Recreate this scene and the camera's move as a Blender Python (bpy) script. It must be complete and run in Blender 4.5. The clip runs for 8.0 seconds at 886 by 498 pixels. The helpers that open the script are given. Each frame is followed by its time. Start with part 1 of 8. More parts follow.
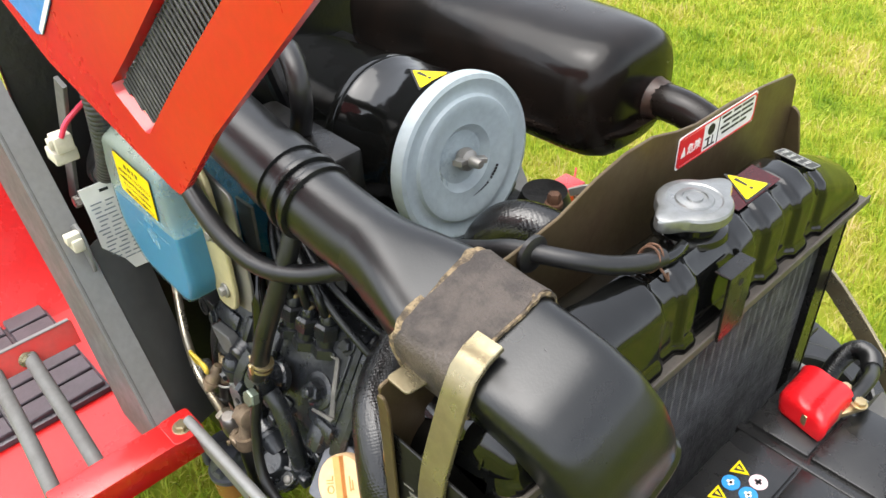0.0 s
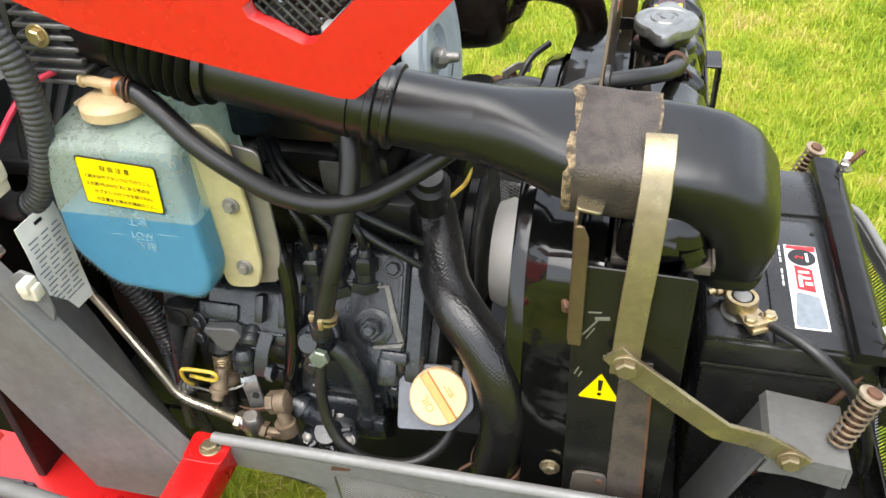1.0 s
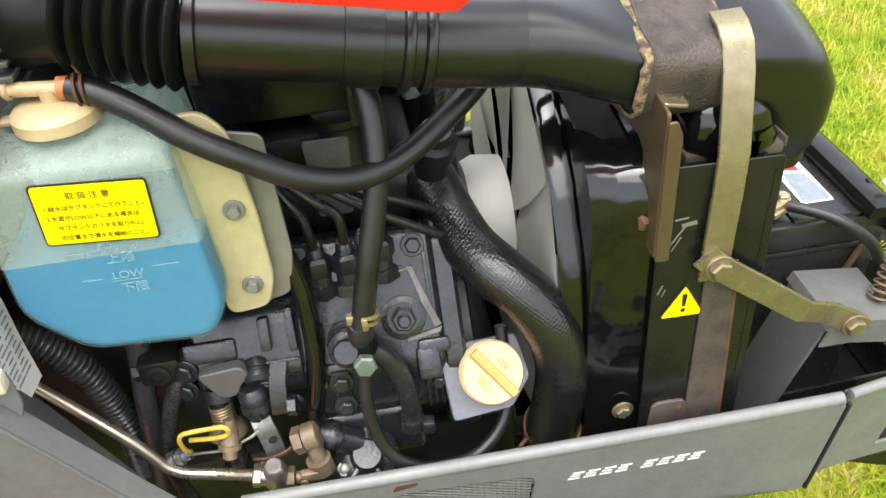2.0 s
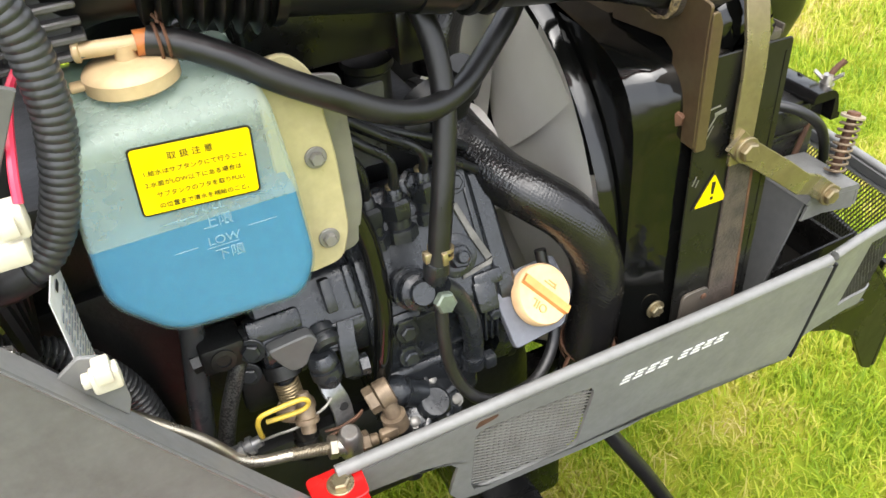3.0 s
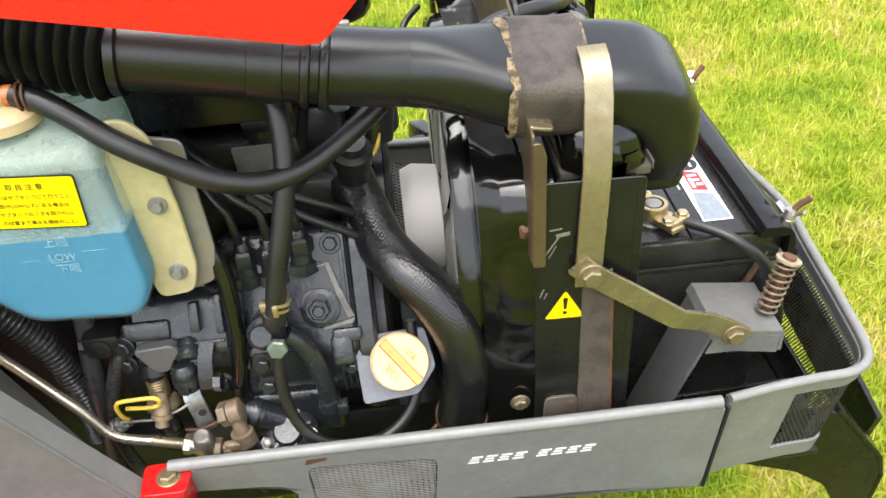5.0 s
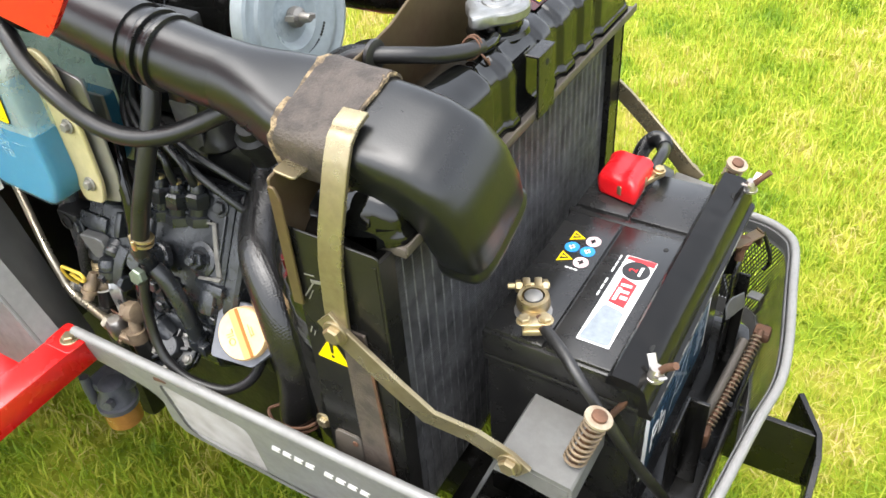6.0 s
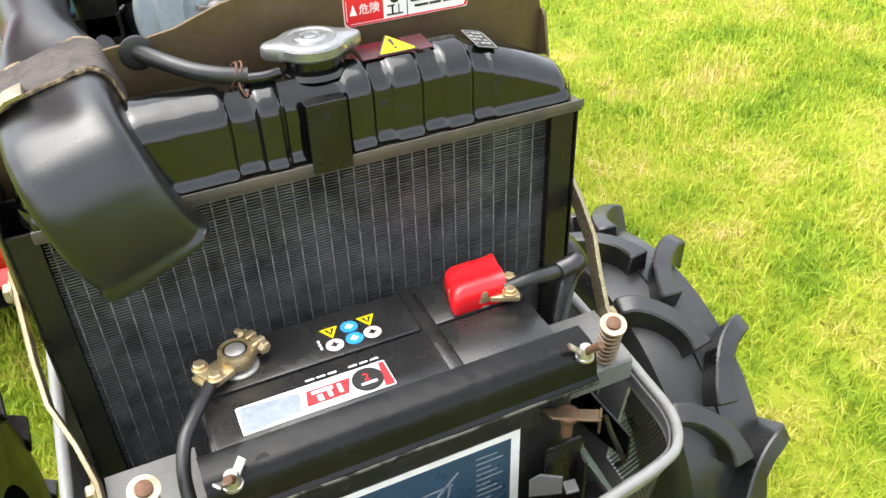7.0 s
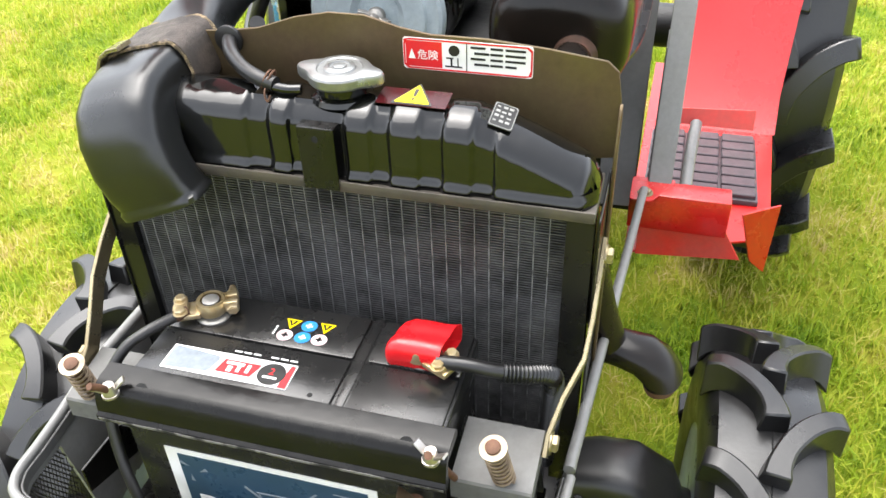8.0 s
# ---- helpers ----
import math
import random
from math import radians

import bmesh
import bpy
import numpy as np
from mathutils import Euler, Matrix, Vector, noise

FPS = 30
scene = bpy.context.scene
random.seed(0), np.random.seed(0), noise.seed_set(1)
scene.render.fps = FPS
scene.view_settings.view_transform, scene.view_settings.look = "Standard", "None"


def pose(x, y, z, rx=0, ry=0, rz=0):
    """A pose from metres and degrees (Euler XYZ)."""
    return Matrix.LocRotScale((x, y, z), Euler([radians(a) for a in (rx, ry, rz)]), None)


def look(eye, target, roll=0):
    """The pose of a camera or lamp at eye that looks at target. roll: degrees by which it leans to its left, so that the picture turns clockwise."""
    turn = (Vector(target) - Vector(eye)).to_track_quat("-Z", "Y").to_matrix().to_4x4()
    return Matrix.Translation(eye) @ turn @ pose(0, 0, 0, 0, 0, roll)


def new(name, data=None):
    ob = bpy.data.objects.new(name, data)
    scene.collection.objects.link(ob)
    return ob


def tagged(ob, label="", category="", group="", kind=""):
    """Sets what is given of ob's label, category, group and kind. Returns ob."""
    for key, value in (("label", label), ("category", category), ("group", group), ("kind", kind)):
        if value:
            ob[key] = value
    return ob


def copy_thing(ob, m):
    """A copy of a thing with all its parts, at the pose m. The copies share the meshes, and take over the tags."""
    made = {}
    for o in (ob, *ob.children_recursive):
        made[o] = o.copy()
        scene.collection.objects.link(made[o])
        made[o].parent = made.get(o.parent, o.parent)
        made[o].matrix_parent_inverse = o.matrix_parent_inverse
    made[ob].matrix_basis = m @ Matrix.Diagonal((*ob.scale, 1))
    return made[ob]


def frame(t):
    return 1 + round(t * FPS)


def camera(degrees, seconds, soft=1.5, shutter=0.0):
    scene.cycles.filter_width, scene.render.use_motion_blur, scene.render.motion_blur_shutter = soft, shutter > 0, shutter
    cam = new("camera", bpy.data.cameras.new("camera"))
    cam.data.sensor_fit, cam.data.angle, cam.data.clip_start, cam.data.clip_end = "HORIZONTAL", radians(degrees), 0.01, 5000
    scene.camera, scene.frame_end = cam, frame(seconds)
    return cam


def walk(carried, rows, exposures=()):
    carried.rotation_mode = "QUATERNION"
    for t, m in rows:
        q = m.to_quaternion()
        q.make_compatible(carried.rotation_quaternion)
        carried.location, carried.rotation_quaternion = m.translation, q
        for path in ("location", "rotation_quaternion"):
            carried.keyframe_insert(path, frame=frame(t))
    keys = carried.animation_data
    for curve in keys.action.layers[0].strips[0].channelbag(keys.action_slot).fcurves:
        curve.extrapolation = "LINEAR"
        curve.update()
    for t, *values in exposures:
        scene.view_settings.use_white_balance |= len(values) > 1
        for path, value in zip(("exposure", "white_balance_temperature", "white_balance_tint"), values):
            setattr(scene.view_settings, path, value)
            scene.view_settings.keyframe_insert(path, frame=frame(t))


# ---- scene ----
cam = camera(56.5, 8.0)
PATH = [
    (0, (0.213, -0.409, 1.133), (-0.974, 0.653, -0.077), -2.3),
    (0.5, (0.097, -0.513, 1.115), (-0.69, 0.855, -0.114), -2.0),
    (1, (-0.028, -0.641, 1.09), (-0.441, 0.888, -0.131), -3.3),
    (1.2, (-0.071, -0.658, 1.072), (-0.344, 0.904, -0.147), -3.3),
    (2.3, (-0.294, -0.597, 1.004), (0.016, 0.958, -0.215), -5.9),
    (2.5, (-0.339, -0.591, 0.992), (0.084, 0.932, -0.234), -5.9),
    (3, (-0.412, -0.601, 0.997), (0.205, 0.853, -0.23), -4.9),
    (3.5, (-0.45, -0.626, 1.003), (0.243, 0.834, -0.176), -4.5),
    (4, (-0.446, -0.637, 1.015), (0.261, 0.831, -0.145), -4.6),
    (4.5, (-0.339, -0.657, 1.036), (0.32, 0.825, -0.133), -3.0),
    (4.7, (-0.259, -0.682, 1.045), (0.184, 0.854, -0.157), -3.2),
    (5.8, (0.19, -0.598, 1.079), (-0.488, 0.824, -0.153), -4.5),
    (6, (0.282, -0.536, 1.084), (-0.57, 0.763, -0.176), -4.5),
    (6.5, (0.497, -0.362, 1.057), (-0.729, 0.677, -0.134), -1.9),
    (7, (0.549, -0.133, 1.048), (-0.935, 0.516, -0.125), -2.0),
    (7.5, (0.573, 0.067, 1.064), (-1.036, 0.175, -0.119), -0.8),
    (8, (0.544, 0.259, 1.094), (-0.991, -0.206, -0.1), -2.1),
]
walk(cam, [(t, look(eye, target, roll)) for t, eye, target, roll in PATH], exposures=((0.0, 1.80), (1.0, 1.84), (2.5, 2.02), (3.5, 1.98), (4.7, 1.97), (6.0, 2.20), (8.0, 2.20)))

# ---- light ----
SUN_UP, SUN_TURN = 72.0, 208.0
world = bpy.data.worlds.new("overcast_sky")
scene.world = world
world.use_nodes = True
wn = world.node_tree.nodes
wl = world.node_tree.links
wn.clear()
sky = wn.new("ShaderNodeTexSky")
sky.sky_type = "NISHITA"
sky.sun_disc = False
sky.sun_elevation = radians(SUN_UP)
sky.sun_rotation = radians(SUN_TURN)
sky.air_density, sky.dust_density = 1.0, 3.0
pale = wn.new("ShaderNodeHueSaturation")
pale.inputs["Saturation"].default_value = 0.3
bg = wn.new("ShaderNodeBackground")
bg.inputs["Strength"].default_value = 0.15
wo = wn.new("ShaderNodeOutputWorld")
wl.new(sky.outputs[0], pale.inputs["Color"])
wl.new(pale.outputs[0], bg.inputs["Color"])
wl.new(bg.outputs[0], wo.inputs["Surface"])
lamp = bpy.data.lights.new("sun", "SUN")
lamp.energy, lamp.angle, lamp.color = 1.0, radians(70), (1.0, 0.97, 0.92)
sun = new("sun", lamp)
az = radians(SUN_TURN)
sun.matrix_world = look((0, 0, 0), (-math.sin(az) * math.cos(radians(SUN_UP)), -math.cos(az) * math.cos(radians(SUN_UP)), -math.sin(radians(SUN_UP))))


# ---- materials ----
def mat(name, base, rough=0.5, metal=0.0, dark=None, big=9.0, fine=160.0, mix=0.35, bump=0.15, coat=0.0, rvar=0.12, sharp=(0.35, 0.7), spec=0.5, wave=0.0):
    """A node material: base colour worn towards a second one in large patches, fine grain in colour, gloss and relief."""
    m = bpy.data.materials.new(name)
    m.use_nodes = True
    nt = m.node_tree
    bsdf = nt.nodes["Principled BSDF"]
    coord = nt.nodes.new("ShaderNodeTexCoord")
    n1 = nt.nodes.new("ShaderNodeTexNoise")
    n1.inputs["Scale"].default_value, n1.inputs["Detail"].default_value = big, 6.0
    n1.inputs["Roughness"].default_value = 0.65
    n2 = nt.nodes.new("ShaderNodeTexNoise")
    n2.inputs["Scale"].default_value, n2.inputs["Detail"].default_value = fine, 4.0
    ramp = nt.nodes.new("ShaderNodeMapRange")
    ramp.inputs["From Min"].default_value, ramp.inputs["From Max"].default_value = sharp
    ramp.inputs["To Max"].default_value = mix
    blend = nt.nodes.new("ShaderNodeMix")
    blend.data_type = "RGBA"
    dark = dark or tuple(c * 0.55 for c in base)
    blend.inputs[6].default_value, blend.inputs[7].default_value = (*base, 1), (*dark, 1)
    grain = nt.nodes.new("ShaderNodeMix")
    grain.data_type, grain.blend_type = "RGBA", "OVERLAY"
    grain.inputs[0].default_value = 0.18
    for a in ("Object",):
        nt.links.new(coord.outputs[a], n1.inputs["Vector"])
        nt.links.new(coord.outputs[a], n2.inputs["Vector"])
    nt.links.new(n1.outputs["Fac"], ramp.inputs["Value"])
    nt.links.new(ramp.outputs[0], blend.inputs[0])
    nt.links.new(blend.outputs[2], grain.inputs[6])
    nt.links.new(n2.outputs["Fac"], grain.inputs[7])
    nt.links.new(grain.outputs[2], bsdf.inputs["Base Color"])
    rr = nt.nodes.new("ShaderNodeMapRange")
    rr.inputs["From Min"].default_value, rr.inputs["From Max"].default_value = 0.3, 0.7
    rr.inputs["To Min"].default_value, rr.inputs["To Max"].default_value = max(0.03, rough - rvar), min(1.0, rough + rvar)
    nt.links.new(n1.outputs["Fac"], rr.inputs["Value"])
    nt.links.new(rr.outputs[0], bsdf.inputs["Roughness"])
    bsdf.inputs["Metallic"].default_value = metal
    bsdf.inputs["Coat Weight"].default_value = coat
    bsdf.inputs["Specular IOR Level"].default_value = spec
    bsdf.inputs["Coat Roughness"].default_value = 0.08
    if bump:
        b = nt.nodes.new("ShaderNodeBump")
        b.inputs["Strength"].default_value, b.inputs["Distance"].default_value = bump, 0.002
        nt.links.new(n2.outputs["Fac"], b.inputs["Height"])
        nt.links.new(b.outputs[0], bsdf.inputs["Normal"])
        if wave:
            n3 = nt.nodes.new("ShaderNodeTexNoise")
            n3.inputs["Scale"].default_value, n3.inputs["Detail"].default_value = big * 1.6, 1.5
            nt.links.new(coord.outputs["Object"], n3.inputs["Vector"])
            c = nt.nodes.new("ShaderNodeBump")
            c.inputs["Strength"].default_value, c.inputs["Distance"].default_value = wave, 0.006
            nt.links.new(n3.outputs["Fac"], c.inputs["Height"])
            nt.links.new(c.outputs[0], b.inputs["Normal"])
    return m


def see_through(name, tint, solid, share, rough):
    """A milky plastic wall: part of the light passes straight through, the rest is scattered and reflected."""
    m = mat(name, solid, rough, mix=0.3, big=14, bump=0.05)
    nt = m.node_tree
    clear = nt.nodes.new("ShaderNodeBsdfTransparent")
    clear.inputs["Color"].default_value = (*tint, 1)
    both = nt.nodes.new("ShaderNodeMixShader")
    both.inputs[0].default_value = share
    nt.links.new(nt.nodes["Principled BSDF"].outputs[0], both.inputs[1])
    nt.links.new(clear.outputs[0], both.inputs[2])
    nt.links.new(both.outputs[0], nt.nodes["Material Output"].inputs["Surface"])
    return m


M = {
    "red": mat("red_paint", (0.46, 0.006, 0.006), 0.32, dark=(0.46, 0.010, 0.007), mix=0.3, bump=0.03, coat=0.12, big=5, spec=0.7),
    "red_worn": mat("worn_red_paint", (0.62, 0.025, 0.02), 0.42, dark=(0.30, 0.10, 0.08), mix=0.6, bump=0.08, big=12),
    "grey": mat("grey_paint", (0.17, 0.17, 0.165), 0.42, dark=(0.12, 0.115, 0.105), mix=0.5, bump=0.06, big=16),
    # darker grey: painted shade on inner faces, plain colour on other parts
    "grey_dark": mat("dark_and_shaded_grey", (0.085, 0.085, 0.083), 0.5, mix=0.5, bump=0.06, big=16),
    # rail grey lowered to hold the shade inside the channel
    "shaded_grey": mat("shaded_grey_paint", (0.09, 0.09, 0.088), 0.55, dark=(0.06, 0.058, 0.055), mix=0.5, bump=0.06, big=20, spec=0.3),
    "bracket_grey": mat("dull_grey_paint", (0.12, 0.12, 0.115), 0.55, dark=(0.08, 0.075, 0.068), mix=0.6, bump=0.06, big=30, spec=0.3),
    "gloss_black": mat("gloss_black_paint", (0.003, 0.0032, 0.003), 0.10, dark=(0.012, 0.011, 0.010), mix=0.2, bump=0.015, big=22, rvar=0.05, coat=0.0, spec=0.55, wave=0.22),
    "satin_black": mat("satin_black_paint", (0.006, 0.006, 0.0055), 0.3, dark=(0.02, 0.018, 0.015), mix=0.35, bump=0.05, big=18, rvar=0.12, spec=0.4),
    "black": mat("satin_black_paint", (0.004, 0.004, 0.004), 0.27, spec=0.45, wave=0.2, dark=(0.016, 0.014, 0.011), mix=0.4, bump=0.06, big=18),
    "bar_black": mat("clamp_bar_paint", (0.004, 0.004, 0.004), 0.2, spec=0.2, wave=0.15, dark=(0.012, 0.011, 0.010), mix=0.4, bump=0.05, big=24, rvar=0.06),
    "muffler": mat("heat_black_paint", (0.005, 0.0045, 0.004), 0.24, wave=0.25, dark=(0.022, 0.013, 0.009), mix=0.45, bump=0.05, big=9, spec=0.28),
    "plastic": mat("moulded_black_plastic", (0.005, 0.0054, 0.0056), 0.31, dark=(0.010, 0.010, 0.0095), mix=0.4, bump=0.05, fine=600, big=14, rvar=0.06, spec=0.6),
    "battery": mat("battery_plastic", (0.010, 0.010, 0.010), 0.26, spec=0.55, dark=(0.030, 0.028, 0.026), mix=0.4, bump=0.06, fine=500, big=20),
    "rubber": mat("black_rubber", (0.007, 0.007, 0.0074), 0.38, dark=(0.026, 0.024, 0.022), mix=0.4, bump=0.1, big=25),
    "tyre": mat("tyre_rubber", (0.007, 0.007, 0.0075), 0.34, dark=(0.022, 0.0215, 0.021), mix=0.5, bump=0.1, big=10, spec=0.6),
    "rubbed_edge": mat("rubbed_paint_edge", (0.16, 0.155, 0.145), 0.45, 0.4, dark=(0.012, 0.012, 0.012), mix=0.95, bump=0.05, big=70, sharp=(0.46, 0.56)),
    "braid": mat("steel_braid", (0.09, 0.088, 0.083), 0.4, 0.5, dark=(0.012, 0.012, 0.012), mix=0.95, bump=0.2, big=650, sharp=(0.44, 0.56)),
    "conduit": mat("ribbed_conduit_plastic", (0.032, 0.034, 0.036), 0.33, dark=(0.055, 0.054, 0.052), mix=0.5, bump=0.05, big=30),
    "plate_grey": mat("bluish_bare_metal", (0.12, 0.125, 0.145), 0.48, 0.2, dark=(0.08, 0.08, 0.09), mix=0.6, bump=0.15, big=60),
    "pipe_black": mat("black_pipe", (0.012, 0.013, 0.014), 0.32, mix=0.5, bump=0.05, big=40),
    "spring_brass": mat("spring_brass", (0.26, 0.20, 0.11), 0.4, 0.7, dark=(0.06, 0.045, 0.03), mix=0.7, bump=0.05, big=60),
    "rust_tan": mat("dusty_tan_metal", (0.23, 0.17, 0.11), 0.5, 0.4, dark=(0.07, 0.05, 0.035), mix=0.8, bump=0.15, big=60),
    "steel_gold": mat("passivated_steel", (0.48, 0.43, 0.34), 0.33, 0.85, dark=(0.22, 0.18, 0.12), mix=0.6, bump=0.06, big=40),
    "steel_worn": mat("worn_steel", (0.33, 0.33, 0.33), 0.38, 0.8, dark=(0.04, 0.04, 0.04), mix=0.85, bump=0.1, big=50),
    "block": mat("painted_casting", (0.015, 0.017, 0.020), 0.29, wave=0.25, dark=(0.005, 0.005, 0.005), mix=0.55, bump=0.2, fine=300, big=26, rvar=0.14, spec=0.6),
    "cast_light": mat("worn_casting", (0.16, 0.15, 0.135), 0.55, dark=(0.03, 0.03, 0.03), mix=0.9, bump=0.4, big=45),
    # oily metal taken near black, so deep shade sits in the colour
    "shaded_oily_black": mat("oily_shadow_metal", (0.005, 0.005, 0.005), 0.45, mix=0.5, bump=0.3, big=25),
    "zinc": mat("yellow_zinc_plate", (0.30, 0.26, 0.16), 0.30, 0.75, dark=(0.20, 0.15, 0.085), mix=0.75, bump=0.08, big=30),
    "zinc_old": mat("dull_olive_zinc", (0.125, 0.095, 0.048), 0.4, 0.55, dark=(0.085, 0.05, 0.03), mix=0.8, bump=0.08, big=14),
    "steel": mat("bright_steel", (0.5, 0.48, 0.45), 0.32, 0.9, dark=(0.25, 0.2, 0.16), mix=0.6, bump=0.06, big=60),
    "brass": mat("tarnished_brass", (0.48, 0.36, 0.17), 0.36, 0.85, dark=(0.55, 0.5, 0.4), mix=0.6, bump=0.12, big=70),
    "rust": mat("rusty_steel", (0.13, 0.06, 0.032), 0.7, 0.3, dark=(0.05, 0.03, 0.02), mix=0.8, bump=0.4, big=60),
    "alu": mat("dull_aluminium", (0.30, 0.29, 0.27), 0.5, 0.65, dark=(0.16, 0.15, 0.13), mix=0.6, bump=0.2, big=40),
    "union_green": mat("green_chromated_steel", (0.16, 0.19, 0.15), 0.4, 0.5, dark=(0.05, 0.06, 0.05), mix=0.7, bump=0.2, big=60),
    "dull_alu": mat("dusty_cast_aluminium", (0.13, 0.13, 0.13), 0.55, 0.4, dark=(0.06, 0.058, 0.055), mix=0.6, bump=0.3, big=35),
    "cap_metal": mat("pressed_cap_metal", (0.29, 0.295, 0.29), 0.36, 0.8, dark=(0.15, 0.15, 0.14), mix=0.6, bump=0.05, big=50),
    "washer": mat("tan_stained_washer", (0.36, 0.30, 0.22), 0.5, 0.4, dark=(0.20, 0.13, 0.08), mix=0.7, bump=0.1, big=90),
    "plate_print": mat("pale_plate_print", (0.30, 0.30, 0.28), 0.4, dark=(0.12, 0.12, 0.11), mix=0.6, bump=0.0, big=120),
    "muffler_rust": mat("rusty_weld", (0.03, 0.018, 0.013), 0.4, dark=(0.10, 0.045, 0.028), mix=0.7, bump=0.2, big=40),
    "cover": mat("pale_grey_paint", (0.33, 0.39, 0.41), 0.34, dark=(0.27, 0.30, 0.31), mix=0.5, bump=0.03, big=15),
    "fan": mat("grey_white_fan_plastic", (0.86, 0.84, 0.80), 0.45, dark=(0.68, 0.64, 0.59), mix=0.6, bump=0.04, big=10),
    "core": mat("radiator_fin_metal", (0.115, 0.115, 0.118), 0.5, 0.3, dark=(0.012, 0.012, 0.012), mix=0.9, bump=0.1, big=30, fine=420),
    "core_dusty": mat("dusty_radiator_tube", (0.17, 0.17, 0.175), 0.6, 0.2, dark=(0.02, 0.02, 0.02), mix=0.95, bump=0.2, big=110),
    # near-black that paints in the shade of depths and holes; also colours seams
    "shade_and_seam_black": mat("painted_shade_black", (0.006, 0.006, 0.006), 0.8, mix=0.3, bump=0.0),
    "dusty": mat("dusty_black_flange", (0.075, 0.062, 0.048), 0.6, dark=(0.03, 0.028, 0.025), mix=0.8, bump=0.2, big=40),
    "pad": mat("bitumen_foam_pad", (0.062, 0.048, 0.038), 0.62, dark=(0.024, 0.019, 0.016), mix=0.7, bump=0.6, fine=500, big=60, sharp=(0.45, 0.6)),
    "pad_edge": mat("torn_pad_fibre", (0.30, 0.22, 0.12), 0.8, dark=(0.06, 0.045, 0.03), mix=0.95, bump=0.8, fine=700, big=160, sharp=(0.42, 0.58)),
    "tan": mat("aged_nylon", (0.52, 0.40, 0.23), 0.42, dark=(0.42, 0.28, 0.13), mix=0.5, bump=0.04, big=22),
    "flange": mat("aged_polyethylene", (0.42, 0.37, 0.19), 0.36, dark=(0.38, 0.33, 0.21), mix=0.6, bump=0.04, big=18),
    "oilcap": mat("peach_oil_cap", (0.66, 0.45, 0.25), 0.45, dark=(0.58, 0.34, 0.16), mix=0.5, bump=0.05, big=50, spec=0.3),
    "oilcap_slot": mat("orange_cap_grip", (0.62, 0.27, 0.08), 0.5, dark=(0.54, 0.22, 0.06), mix=0.5, bump=0.05, big=50),
    "shell": see_through("milky_tank_wall", (0.90, 0.96, 0.93), (0.44, 0.52, 0.44), 0.60, 0.3),
    "shell_wet": see_through("wetted_tank_wall", (0.93, 0.98, 0.98), (0.34, 0.49, 0.52), 0.86, 0.3),
    "coolant": mat("blue_coolant", (0.012, 0.155, 0.31), 0.35, dark=(0.014, 0.20, 0.33), mix=0.5, bump=0.0, big=6),
    "shell_back": mat("tank_inside_wall", (0.56, 0.64, 0.54), 0.5, mix=0.3, bump=0.0, big=8),
    "emboss": see_through("embossed_tank_mark", (0.85, 0.97, 1.0), (0.42, 0.56, 0.60), 0.74, 0.3),
    "yellow": mat("yellow_sticker", (0.78, 0.58, 0.0), 0.42, dark=(0.72, 0.48, 0.0), mix=0.5, bump=0.02, big=40, spec=0.25),
    "white": mat("white_sticker", (0.80, 0.79, 0.77), 0.4, dark=(0.50, 0.49, 0.46), mix=0.5, bump=0.02, big=40),
    "white_plastic": mat("cream_plastic", (0.60, 0.56, 0.46), 0.45, dark=(0.44, 0.39, 0.30), mix=0.5, bump=0.05, big=60, spec=0.35),
    "silver_label": mat("rubbed_silver_label", (0.22, 0.25, 0.28), 0.4, dark=(0.14, 0.16, 0.18), mix=0.8, bump=0.02, big=90),
    "print_black": mat("black_print", (0.01, 0.01, 0.01), 0.4, bump=0.0, mix=0.2),
    "print_red": mat("red_print", (0.62, 0.015, 0.02), 0.4, bump=0.0, mix=0.25, big=40),
    "print_blue": mat("blue_print", (0.02, 0.23, 0.55), 0.4, bump=0.0, mix=0.25, big=60),
    "print_navy": mat("navy_label", (0.028, 0.062, 0.10), 0.32, bump=0.02, mix=0.4, big=40),
    "print_pink": mat("pale_pink_print", (0.72, 0.52, 0.52), 0.4, bump=0.0, mix=0.3, big=80),
    "red_boot": mat("red_vinyl_boot", (0.62, 0.008, 0.012), 0.32, dark=(0.45, 0.005, 0.01), mix=0.4, bump=0.04, big=30),
    "wire_red": mat("pink_red_wire", (0.72, 0.04, 0.09), 0.35, bump=0.0, mix=0.3),
    "yellow_lever": mat("yellow_dipped_lever", (0.60, 0.43, 0.04), 0.45, dark=(0.25, 0.17, 0.04), mix=0.8, bump=0.05, big=90),
    "amber": mat("amber_fuel_bowl", (0.42, 0.20, 0.05), 0.2, dark=(0.3, 0.12, 0.03), mix=0.5, bump=0.0, big=30),
    "mesh": mat("dusty_wire_mesh", (0.12, 0.115, 0.10), 0.5, 0.3, dark=(0.03, 0.028, 0.025), mix=0.7, bump=0.05, big=30),
    "vent_wire": mat("dark_vent_wire", (0.07, 0.068, 0.062), 0.4, 0.4, dark=(0.015, 0.014, 0.013), mix=0.9, bump=0.05, big=70),
    "bellows": mat("bellows_rubber", (0.004, 0.004, 0.0042), 0.38, dark=(0.011, 0.0105, 0.010), mix=0.4, bump=0.08, big=25, spec=0.22),
    "mat_rubber": mat("purple_grey_rubber_mat", (0.06, 0.048, 0.056), 0.42, dark=(0.03, 0.025, 0.028), mix=0.6, bump=0.2, big=30),
    "hose_weave": mat("braided_rubber_hose", (0.006, 0.006, 0.0065), 0.22, dark=(0.020, 0.017, 0.014), mix=0.4, bump=0.1, big=22, spec=0.6),
